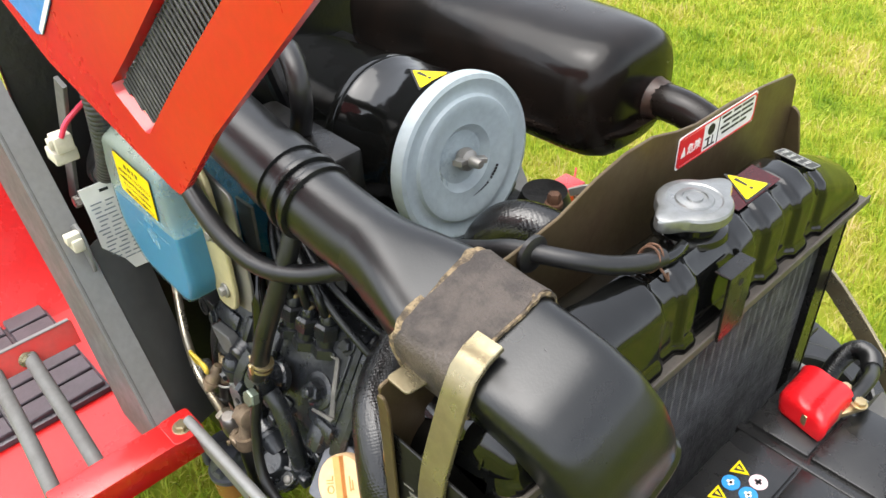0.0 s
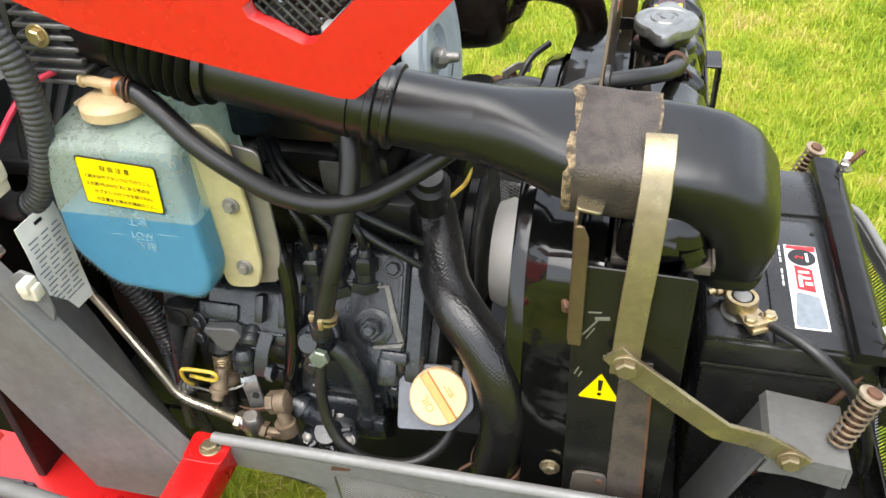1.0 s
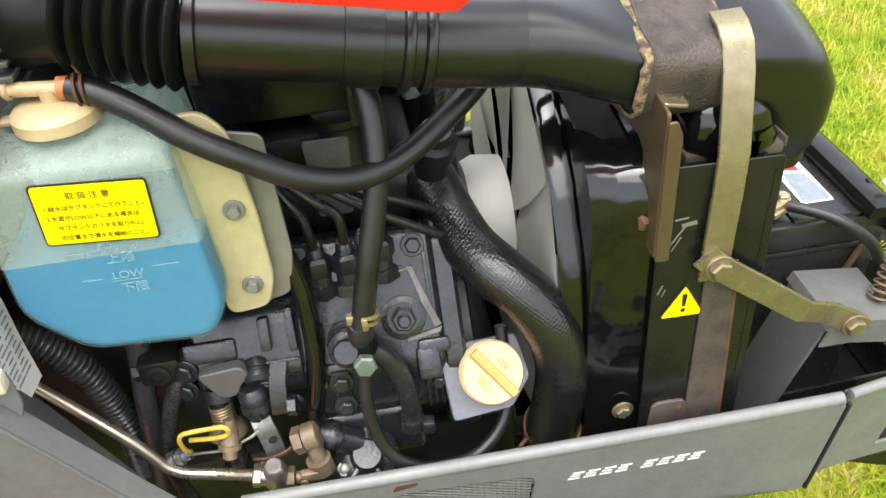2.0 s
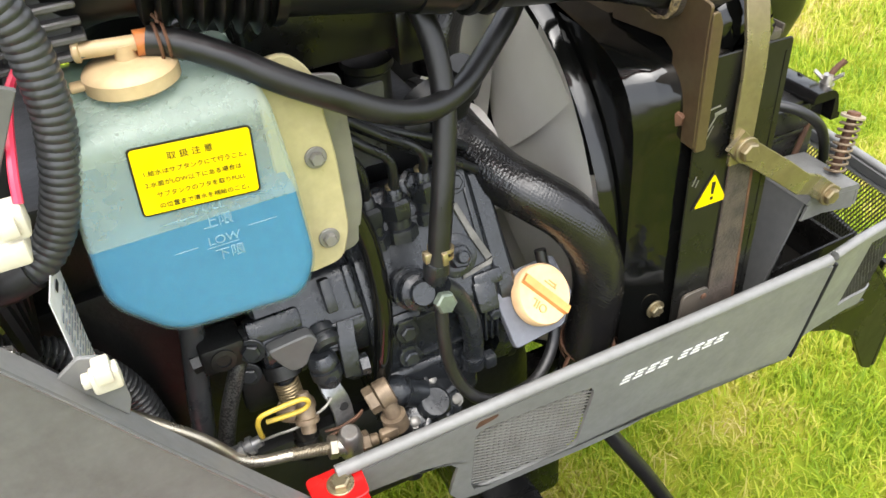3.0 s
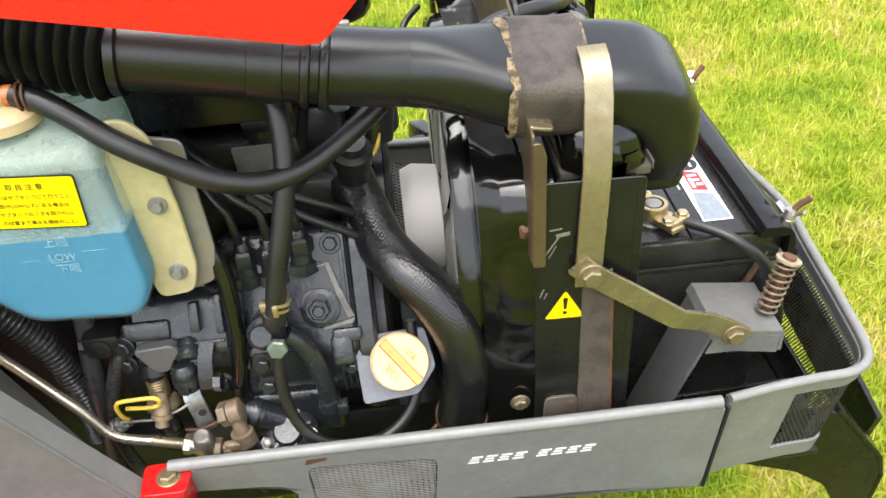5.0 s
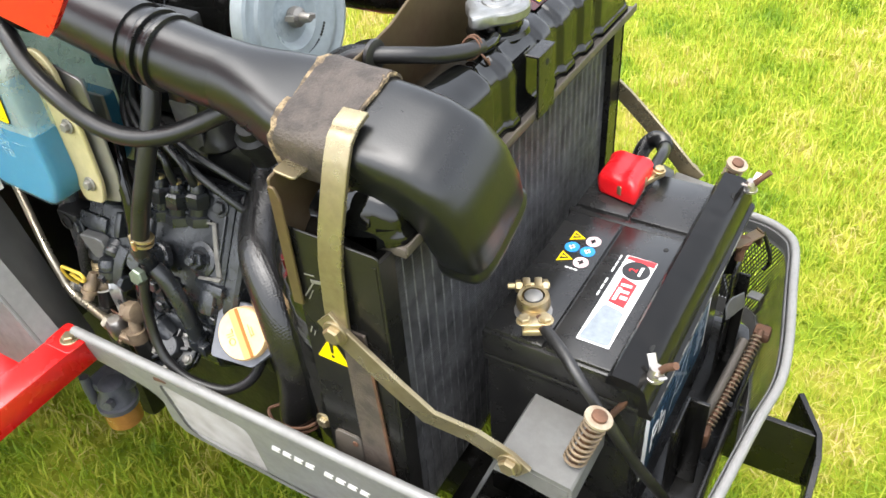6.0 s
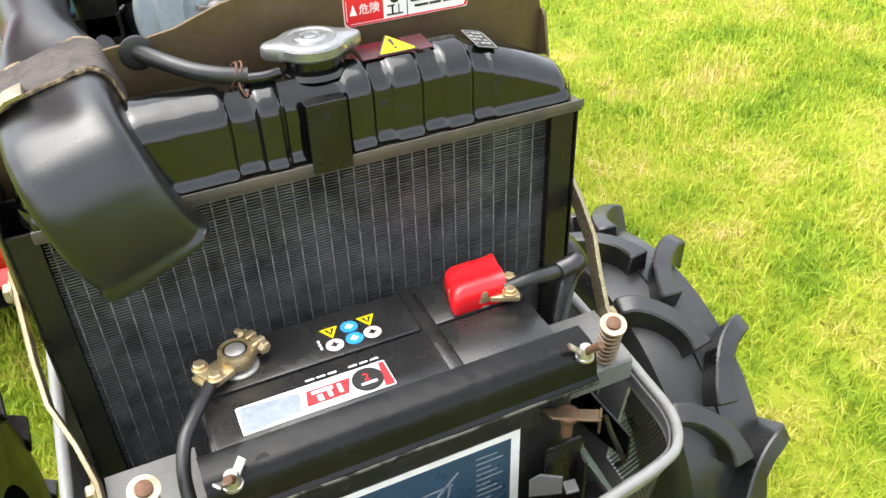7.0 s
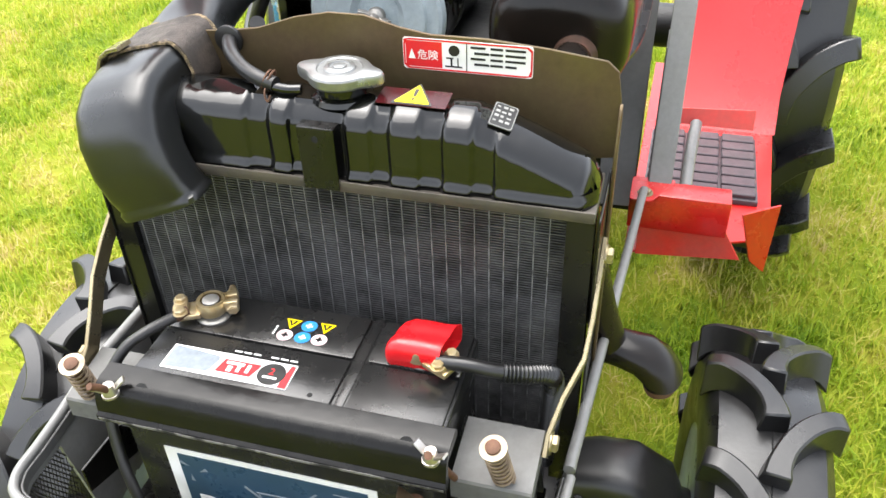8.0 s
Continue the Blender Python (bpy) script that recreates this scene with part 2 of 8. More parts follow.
    # glossy dark red of the flat patch on the radiator tank
    "tape": mat("glossy_dark_red", (0.05, 0.006, 0.008), 0.2, dark=(0.02, 0.004, 0.004), mix=0.6, bump=0.0, big=60, spec=0.3),
    "orange": mat("orange_marker", (0.45, 0.15, 0.04), 0.4, mix=0.3, bump=0.02),
}


def add_weave(m, cells):
    """Small woven knots in the relief of a braided hose."""
    nt = m.node_tree
    coord = nt.nodes.new("ShaderNodeTexCoord")
    knots = nt.nodes.new("ShaderNodeTexVoronoi")
    knots.inputs["Scale"].default_value = cells
    knots.inputs["Randomness"].default_value = 0.3
    turn = nt.nodes.new("ShaderNodeMapping")
    turn.inputs["Rotation"].default_value = (radians(35), radians(45), radians(20))
    nt.links.new(coord.outputs["Object"], turn.inputs["Vector"])
    nt.links.new(turn.outputs[0], knots.inputs["Vector"])
    b = nt.nodes.new("ShaderNodeBump")
    b.invert = True
    b.inputs["Strength"].default_value, b.inputs["Distance"].default_value = 0.3, 0.001
    nt.links.new(knots.outputs["Distance"], b.inputs["Height"])
    nt.links.new(b.outputs[0], nt.nodes["Principled BSDF"].inputs["Normal"])


add_weave(M["hose_weave"], 400.0)


def let_through(m, share):
    """Thin pale plastic that lets part of the light through."""
    nt = m.node_tree
    thin = nt.nodes.new("ShaderNodeBsdfTranslucent")
    thin.inputs["Color"].default_value = (0.85, 0.84, 0.80, 1)
    both = nt.nodes.new("ShaderNodeMixShader")
    both.inputs[0].default_value = share
    nt.links.new(nt.nodes["Principled BSDF"].outputs[0], both.inputs[1])
    nt.links.new(thin.outputs[0], both.inputs[2])
    nt.links.new(both.outputs[0], nt.nodes["Material Output"].inputs["Surface"])


let_through(M["fan"], 0.35)


def leafy(name, rows, rough):
    """Colour per blade, picked from a ramp by the blade's own random number, with patches of lush and dry growth."""
    m = bpy.data.materials.new(name)
    m.use_nodes = True
    nt = m.node_tree
    geo = nt.nodes.new("ShaderNodeNewGeometry")
    noi = nt.nodes.new("ShaderNodeTexNoise")
    noi.inputs["Scale"].default_value, noi.inputs["Detail"].default_value = 4.5, 6.0
    nt.links.new(geo.outputs["Position"], noi.inputs["Vector"])
    add = nt.nodes.new("ShaderNodeMath")
    add.operation = "MULTIPLY_ADD"
    add.inputs[1].default_value, add.inputs[2].default_value = 0.36, -0.18
    nt.links.new(geo.outputs["Random Per Island"], add.inputs[0])
    noi.inputs["Roughness"].default_value = 0.62
    wide = nt.nodes.new("ShaderNodeMapRange")
    wide.inputs["From Min"].default_value, wide.inputs["From Max"].default_value = 0.3, 0.7
    wide.inputs["To Min"].default_value, wide.inputs["To Max"].default_value = 0.20, 0.78
    nt.links.new(noi.outputs["Fac"], wide.inputs["Value"])
    tot = nt.nodes.new("ShaderNodeMath")
    tot.operation = "ADD"
    nt.links.new(add.outputs[0], tot.inputs[0])
    nt.links.new(wide.outputs[0], tot.inputs[1])
    ramp = nt.nodes.new("ShaderNodeValToRGB")
    while len(ramp.color_ramp.elements) < len(rows):
        ramp.color_ramp.elements.new(0.5)
    for e, (p, c) in zip(ramp.color_ramp.elements, rows):
        e.position, e.color = p, (*c, 1)
    nt.links.new(tot.outputs[0], ramp.inputs["Fac"])
    bsdf = nt.nodes["Principled BSDF"]
    nt.links.new(ramp.outputs["Color"], bsdf.inputs["Base Color"])
    bsdf.inputs["Roughness"].default_value = rough
    bsdf.inputs["Specular IOR Level"].default_value = 0.25
    thin = nt.nodes.new("ShaderNodeBsdfTranslucent")
    nt.links.new(ramp.outputs["Color"], thin.inputs["Color"])
    both = nt.nodes.new("ShaderNodeMixShader")
    both.inputs[0].default_value = 0.42
    nt.links.new(bsdf.outputs[0], both.inputs[1])
    nt.links.new(thin.outputs[0], both.inputs[2])
    nt.links.new(both.outputs[0], nt.nodes["Material Output"].inputs["Surface"])
    return m


M["blade"] = leafy("grass_blade", [(0.16, (0.13, 0.23, 0.012)), (0.42, (0.31, 0.41, 0.026)), (0.62, (0.45, 0.45, 0.055)), (0.88, (0.62, 0.48, 0.24))], 0.5)
M["soil"] = leafy("turf_ground", [(0.16, (0.13, 0.21, 0.012)), (0.44, (0.28, 0.34, 0.024)), (0.62, (0.38, 0.36, 0.05)), (0.88, (0.52, 0.39, 0.20))], 0.9)


# ---- mesh tools ----
def V(*p):
    return Vector(p)


def catmull(pts, steps=8):
    p = [Vector(q) for q in pts]
    if len(p) == 2:
        return [p[0].lerp(p[1], k / steps) for k in range(steps + 1)]
    p = [2 * p[0] - p[1]] + p + [2 * p[-1] - p[-2]]
    out = []
    for i in range(1, len(p) - 2):
        a, b, c, d = p[i - 1 : i + 3]
        for k in range(steps):
            s = k / steps
            out.append(0.5 * (2 * b + (c - a) * s + (2 * a - 5 * b + 4 * c - d) * s * s + (3 * b - a - 3 * c + d) * s**3))
    out.append(p[-2])
    return out


def rings_mesh(rings, cap0=True, cap1=True):
    """A skin over closed rings of equal count."""
    bm = bmesh.new()
    rows = [[bm.verts.new(q) for q in r] for r in rings]
    n = len(rows[0])
    for a, b in zip(rows, rows[1:]):
        for i in range(n):
            bm.faces.new((a[i], a[(i + 1) % n], b[(i + 1) % n], b[i]))
    if cap0:
        bm.faces.new(list(reversed(rows[0])))
    if cap1:
        bm.faces.new(rows[-1])
    bmesh.ops.recalc_face_normals(bm, faces=bm.faces)
    return bm


def tube(pts, r, seg=12, steps=8, smooth=True, caps=True):
    """A round hose or rod along points; r may be a function of the share of the way."""
    path = catmull(pts, steps) if smooth else [Vector(q) for q in pts]
    rings, side = [], None
    for i, q in enumerate(path):
        t = (path[min(i + 1, len(path) - 1)] - path[max(i - 1, 0)]).normalized()
        if side is None:
            side = t.orthogonal().normalized()
        side = (side - t * side.dot(t)).normalized()
        up = t.cross(side)
        rad = r(i / (len(path) - 1)) if callable(r) else r
        rings.append([q + (side * math.cos(a) + up * math.sin(a)) * rad for a in (2 * math.pi * k / seg for k in range(seg))])
    return rings_mesh(rings, caps, caps)


def bellow(pts, r0, r1, pitch, seg=14):
    """A ribbed tube: the radius swings between r0 and r1 once every pitch metres."""
    path = catmull(pts, 12)
    length = sum((b - a).length for a, b in zip(path, path[1:]))
    n = max(8, int(length / pitch * 6))
    total, fine, acc, k = [0.0], [], 0.0, 0
    for a, b in zip(path, path[1:]):
        total.append(total[-1] + (b - a).length)
    for i in range(n + 1):
        s = length * i / n
        while k < len(path) - 2 and total[k + 1] < s:
            k += 1
        fine.append(path[k].lerp(path[k + 1], (s - total[k]) / max(1e-9, total[k + 1] - total[k])))
    return tube(fine, lambda u: r0 + (r1 - r0) * (0.5 - 0.5 * math.cos(2 * math.pi * u * length / pitch)) ** 0.7, seg, smooth=False)


def lathe(p0, axis, profile, seg=24, cap=True, turn=0.0):
    """Rings round an axis from p0: profile rows of (way along the axis, radius)."""
    axis = Vector(axis).normalized()
    side = axis.orthogonal().normalized()
    up = axis.cross(side)
    rings = [[Vector(p0) + axis * s + (side * math.cos(a) + up * math.sin(a)) * r for a in (turn + 2 * math.pi * k / seg for k in range(seg))] for s, r in profile]
    return rings_mesh(rings, cap, cap)


def box(lo, hi, bev=0.0015, segs=2):
    bm = bmesh.new()
    bmesh.ops.create_cube(bm, size=1.0)
    for v in bm.verts:
        v.co = Vector([(a + b) / 2 + c * (b - a) for a, b, c in zip(lo, hi, v.co)])
    if bev:
        bmesh.ops.bevel(bm, geom=list(bm.edges), offset=bev, segments=segs, affect="EDGES", profile=0.5)
    return bm


def slab(outline, origin, u, v, thick, bev=0.0006):
    """A plate: an outline of (a, b) in the plane origin + a u + b v, thickened to both sides."""
    u, v = Vector(u), Vector(v)
    n = u.cross(v).normalized() * thick / 2
    bm = bmesh.new()
    flat = [Vector(origin) + u * a + v * b for a, b in outline]
    lower, upper = [bm.verts.new(q - n) for q in flat], [bm.verts.new(q + n) for q in flat]
    k = len(flat)
    bm.faces.new(upper)
    bm.faces.new(list(reversed(lower)))
    rim = [bm.faces.new((lower[i], lower[(i + 1) % k], upper[(i + 1) % k], upper[i])) for i in range(k)]
    bmesh.ops.recalc_face_normals(bm, faces=bm.faces)
    if bev:
        edges = [e for e in bm.edges if len([f for f in e.link_faces if f in rim]) == 1]
        bmesh.ops.bevel(bm, geom=edges, offset=bev, segments=1, affect="EDGES")
    return bm


def round_outline(pts, r, n=4):
    """An outline with its corners rounded."""
    out = []
    k = len(pts)
    for i in range(k):
        a, b, c = Vector(pts[i - 1]), Vector(pts[i]), Vector(pts[(i + 1) % k])
        d0, d1 = (a - b), (c - b)
        m = min(r, d0.length * 0.45, d1.length * 0.45)
        p, q = b + d0.normalized() * m, b + d1.normalized() * m
        for j in range(n + 1):
            s = j / n
            out.append(tuple((1 - s) ** 2 * p + 2 * s * (1 - s) * b + s * s * q))
    return out


def window_plate(outer, inner, origin, u, v, thick):
    """A plate with an opening: outer and inner outlines of equal count."""
    u, v = Vector(u), Vector(v)
    n = u.cross(v).normalized() * thick / 2
    bm = bmesh.new()
    k = len(outer)
    rows = []
    for pts, s in ((outer, 1), (inner, 1), (inner, -1), (outer, -1)):
        rows.append([bm.verts.new(Vector(origin) + u * a + v * b + n * s) for a, b in pts])
    for a, b in zip(rows, rows[1:] + rows[:1]):
        for i in range(k):
            bm.faces.new((a[i], a[(i + 1) % k], b[(i + 1) % k], b[i]))
    bmesh.ops.recalc_face_normals(bm, faces=bm.faces)
    return bm


def resample(pts, k):
    """k points at even steps round an outline."""
    p = [Vector(q) for q in pts]
    p.append(p[0])
    d = [0.0]
    for a, b in zip(p, p[1:]):
        d.append(d[-1] + (b - a).length)
    out, j = [], 0
    for i in range(k):
        s = d[-1] * i / k
        while d[j + 1] < s:
            j += 1
        out.append(tuple(p[j].lerp(p[j + 1], (s - d[j]) / max(1e-9, d[j + 1] - d[j]))))
    return out


def inside(pt, poly):
    x, y = pt
    hit = False
    for (x0, y0), (x1, y1) in zip(poly, poly[1:] + poly[:1]):
        if (y0 > y) != (y1 > y) and x < (x1 - x0) * (y - y0) / (y1 - y0) + x0:
            hit = not hit
    return hit


def wire_mesh(poly, origin, u, v, pitch, wire, turn=0.0, stretch=1.0):
    """A woven screen: flat crossing wires clipped to an outline."""
    u, v = Vector(u), Vector(v)
    n = u.cross(v).normalized()
    bm = bmesh.new()
    cx, cy = sum(p[0] for p in poly) / len(poly), sum(p[1] for p in poly) / len(poly)
    reach = max(math.hypot(p[0] - cx, p[1] - cy) for p in poly)
    for layer, ang in ((0, turn), (1, math.pi - turn * stretch)):
        d, e = (math.cos(ang), math.sin(ang)), (-math.sin(ang), math.cos(ang))
        k = int(reach / pitch) + 1
        for i in range(-k, k + 1):
            on = []
            steps = int(2 * reach / (pitch * 0.5))
            for j in range(steps + 1):
                s = -reach + 2 * reach * j / steps
                p = (cx + e[0] * i * pitch + d[0] * s, cy + e[1] * i * pitch + d[1] * s)
                if inside(p, poly):
                    on.append(p)
            if len(on) < 2:
                continue
            a, b = on[0], on[-1]
            w = Vector(origin) + n * wire * (0.9 if layer else -0.9)
            A, B = w + u * a[0] + v * a[1], w + u * b[0] + v * b[1]
            side = (u * e[0] + v * e[1]) * wire
            up = n * wire
            q = [bm.verts.new(c) for c in (A - side, A + up, A + side, A - up, B - side, B + up, B + side, B - up)]
            for f in ((0, 1, 5, 4), (1, 2, 6, 5), (2, 3, 7, 6), (3, 0, 4, 7)):
                bm.faces.new([q[t] for t in f])
    return bm


def ribbon(pts, wide, width, thick, steps=0, bev=0.0006):
    """A flat bar bent along points; wide: the direction of its width."""
    path = catmull(pts, steps) if steps else [Vector(q) for q in pts]
    rings = []
    for i, q in enumerate(path):
        t = (path[min(i + 1, len(path) - 1)] - path[max(i - 1, 0)]).normalized()
        w = Vector(wide) if not callable(wide) else Vector(wide(i / (len(path) - 1)))
        w = (w - t * w.dot(t)).normalized()
        h = t.cross(w).normalized()
        a, b, c = w * width / 2, h * thick / 2, bev
        rings.append([q + a * (1 - 2 * c / width) + b, q - a * (1 - 2 * c / width) + b, q - a + b * (1 - 2 * c / thick), q - a - b * (1 - 2 * c / thick), q - a * (1 - 2 * c / width) - b, q + a * (1 - 2 * c / width) - b, q + a - b * (1 - 2 * c / thick), q + a + b * (1 - 2 * c / thick)])
    return rings_mesh(rings)


def squircle(c, u, v, hu, hv, power=4.0, k=28):
    """A ring: a rectangle with round corners, about c."""
    c, u, v = Vector(c), Vector(u).normalized(), Vector(v)
    v = (v - u * v.dot(u)).normalized()
    out = []
    for i in range(k):
        a = 2 * math.pi * i / k
        ca, sa = math.cos(a), math.sin(a)
        out.append(c + u * hu * math.copysign(abs(ca) ** (2 / power), ca) + v * hv * math.copysign(abs(sa) ** (2 / power), sa))
    return out


def join(*bms):
    out = bmesh.new()
    for b in bms:
        me = bpy.data.meshes.new("tmp")
        b.to_mesh(me)
        b.free()
        out.from_mesh(me)
        bpy.data.meshes.remove(me)
    return out


def moved(bm, m):
    bmesh.ops.transform(bm, matrix=m, verts=bm.verts)
    return bm


def finish(bm, name, material, base, angle=38):
    """Mesh data with its origin at base, smooth but for edges sharper than the angle."""
    for v in bm.verts:
        v.co -= base
    for f in bm.faces:
        f.smooth = True
    for e in bm.edges:
        if len(e.link_faces) == 2 and e.calc_face_angle(0.0) > radians(angle):
            e.smooth = False
    me = bpy.data.meshes.new(name)
    bm.to_mesh(me)
    bm.free()
    me.materials.append(material)
    return me


def centre(bm):
    lo = [min(v.co[i] for v in bm.verts) for i in range(3)]
    hi = [max(v.co[i] for v in bm.verts) for i in range(3)]
    return Vector(((lo[0] + hi[0]) / 2, (lo[1] + hi[1]) / 2, lo[2]))


def thing(name, base, label, category, group="", kind=""):
    ob = new(name)
    ob.empty_display_size = 0.02
    ob.location = base
    ob["at"] = tuple(base)
    return tagged(ob, label, category, group, kind)


def whole(name, bm, material, label, category, group="", kind="", angle=38):
    """A thing that is one mesh."""
    c = centre(bm)
    ob = new(name, finish(bm, name, material, c, angle))
    ob.location = c
    return tagged(ob, label, category, group, kind)


def part(name, bm, material, parent, label="", angle=38):
    """One mesh under a thing or a part; coordinates of bm are the world's."""
    at = Vector(parent["at"]) if "at" in parent else Vector((0, 0, 0))
    ob = new(name, finish(bm, name, material, at, angle))
    ob.parent = parent
    ob["at"] = tuple(at)
    return tagged(ob, label)


def hexbolt(p, axis, r, h, washer=0.0, seg=6):
    """A bolt head, with a washer under it."""
    axis = Vector(axis).normalized()
    bm = lathe(p, axis, [(0, r), (h * 0.82, r), (h, r * 0.82)], seg)
    if washer:
        bm = join(bm, lathe(Vector(p) - axis * 0.0002, axis, [(0, washer), (h * 0.22, washer), (h * 0.3, washer * 0.94)], 18))
    return bm


def letters(text, size, m, depth=0.0002, align="LEFT"):
    """Raised letters in the built-in font, as a mesh: m sets their plane."""
    cu = bpy.data.curves.new("letters", "FONT")
    cu.body, cu.size, cu.extrude, cu.align_x = text, size, depth, align
    ob = bpy.data.objects.new("letters", cu)
    scene.collection.objects.link(ob)
    dg = bpy.context.evaluated_depsgraph_get()
    me = bpy.data.meshes.new_from_object(ob.evaluated_get(dg))
    bm = bmesh.new()
    bm.from_mesh(me)
    bpy.data.objects.remove(ob)
    bpy.data.meshes.remove(me)
    bpy.data.curves.remove(cu)
    bmesh.ops.transform(bm, matrix=m, verts=bm.verts)
    return bm


def plane_m(origin, u, v):
    """A matrix that lays x along u and y along v."""
    u, v = Vector(u).normalized(), Vector(v).normalized()
    n = u.cross(v)
    return Matrix(((u.x, v.x, n.x, origin[0]), (u.y, v.y, n.y, origin[1]), (u.z, v.z, n.z, origin[2]), (0, 0, 0, 1)))


def bars(rows, origin, u, v, thick=0.0003):
    """Plain bars that stand for writing too small to read: rows of (a, b, length, height)."""
    return join(*[slab([(a, b), (a + w, b), (a + w, b + h), (a, b + h)], origin, u, v, thick, 0) for a, b, w, h in rows])


# ---- ground ----
def ground_sheet():
    bm = bmesh.new()
    n, near = 60, 3.5
    coords = [math.copysign(abs(k / n) ** 1.0 * near, k) for k in range(-n, n + 1)]
    coords = [-400, -80, -20, -8] + coords + [8, 20, 80, 400]
    grid = []
    for x in coords:
        row = []
        for y in coords:
            h = 0.018 * noise.noise(Vector((x * 1.7, y * 1.7, 0))) + 0.008 * noise.noise(Vector((x * 6, y * 6, 3))) if max(abs(x), abs(y)) < 10 else 0
            row.append(bm.verts.new((x, y, h - 0.146)))
        grid.append(row)
    for a, b in zip(grid, grid[1:]):
        for i in range(len(a) - 1):
            bm.faces.new((a[i], b[i], b[i + 1], a[i + 1]))
    me = bpy.data.meshes.new("ground")
    for f in bm.faces:
        f.smooth = True
    bm.to_mesh(me)
    bm.free()
    me.materials.append(M["soil"])
    return tagged(new("ground", me), "mown green lawn with dry patches under the tractor", "lawn", kind="structure")


def grass(count, seed):
    """Bent blades strewn over the lawn, thicker near the tractor."""
    rng = np.random.default_rng(seed)
    ang = rng.uniform(0, 2 * np.pi, count)
    rad = 3.4 * rng.uniform(0, 1, count) ** 0.72 * (1 + 1.1 * rng.uniform(0, 1, count) ** 4)
    x, y = rad * np.cos(ang) + 0.1, rad * np.sin(ang) + 0.25
    long = rng.uniform(0.018, 0.054, count) * (0.75 + 0.5 * rng.random(count))
    wide = rng.uniform(0.0008, 0.0017, count) * (1 + rad * 0.35)
    lean = rng.uniform(0.15, 1.15, count)
    way = rng.uniform(0, 2 * np.pi, count)
    dx, dy = np.cos(way), np.sin(way)
    z0 = np.full(count, -0.150)
    pts = np.empty((count, 5, 3), np.float32)
    for k, (s, w) in enumerate(((0.0, 1.0), (0.55, 0.85))):
        out = long * np.sin(lean * s) * s
        up = long * np.cos(lean * s) * s
        for j, sign in enumerate((-1, 1)):
            pts[:, 2 * k + j, 0] = x + dx * out - dy * wide * w * sign
            pts[:, 2 * k + j, 1] = y + dy * out + dx * wide * w * sign
            pts[:, 2 * k + j, 2] = z0 + up
    pts[:, 4, 0] = x + dx * long * np.sin(lean)
    pts[:, 4, 1] = y + dy * long * np.sin(lean)
    pts[:, 4, 2] = z0 + long * np.cos(lean)
    base = np.arange(count, dtype=np.int32)[:, None] * 5
    tris = np.concatenate([base + np.array([[0, 1, 3]]), base + np.array([[0, 3, 2]]), base + np.array([[2, 3, 4]])], 1).reshape(-1, 3)
    me = bpy.data.meshes.new("grass")
    me.vertices.add(count * 5)
    me.vertices.foreach_set("co", pts.ravel())
    me.loops.add(tris.size)
    me.loops.foreach_set("vertex_index", tris.ravel())
    me.polygons.add(len(tris))
    me.polygons.foreach_set("loop_start", np.arange(0, tris.size, 3, dtype=np.int32))
    me.update(calc_edges=True)
    me.materials.append(M["blade"])
    return tagged(new("grass", me), "short bright green grass blades with yellow dry tips", "grass", kind="stuff")


ground_sheet()
grass(540000, 4)


# ---- radiator ----
RB = V(0, 0, 0.43)
radiator = thing("radiator", RB, "gloss black upright radiator with ribbed top tank behind the battery", "radiator")
PRESSED = [(-0.1515, -0.130), (-0.0595, -0.0395), (-0.0225, 0.0240), (0.0455, 0.0610), (0.0845, 0.1035), (0.1265, 0.1440)]


def tank_section(y):
    """Outline of the top tank across the tractor's length, at y across its width."""
    g = max(1 / (1 + math.exp(-(y - a) / 0.0008)) / (1 + math.exp(-(b - y) / 0.0008)) for a, b in PRESSED)
    drop = 0.034 * max(0.0, (abs(y + (0.0 if y > 0 else -0.006)) - 0.125) / 0.085) ** 1.2
    end = max(0.0, (abs(y - 0.008) - 0.2) / 0.012) ** 2 * 0.012
    f = 0.026 - 0.0042 * g - end
    t = 0.806 - drop - end - 0.0014 * g
    return [(-0.03 + end, 0.746), (-0.03 + end, t - 0.016), (-0.026 + end, t - 0.006), (-0.018, t), (-0.006, t + 0.003 - 0.003 * g), (0.008, t + 0.001), (f - 0.011, t - 0.003), (f - 0.004, t - 0.008), (f, t - 0.017), (f, 0.758), (f + 0.002, 0.753), (f + 0.004, 0.7505), (f + 0.004, 0.746)]


ys = [-0.205 + 0.427 * k / 260 for k in range(261)]
part("top_tank", rings_mesh([[V(x, y, z) for x, z in tank_section(y)] for y in ys]), M["gloss_black"], radiator, "gloss black ribbed header tank", 50)
part("tank_flange", join(box((-0.032, -0.2, 0.7385), (0.0325, 0.2225, 0.746), 0.001), box((0.0325, -0.2, 0.7425), (0.0345, 0.2225, 0.7495), 0.0006)), M["dusty"], radiator, "dusty crimped flange")
# added near-black sheet: shade between the fins put in as colour
part("core_shade_sheet", box((-0.022, -0.198, 0.425), (0.006, 0.2, 0.7385), 0), M["shade_and_seam_black"], radiator, "near-black sheet painting the shade behind the fins")
fins = bmesh.new()
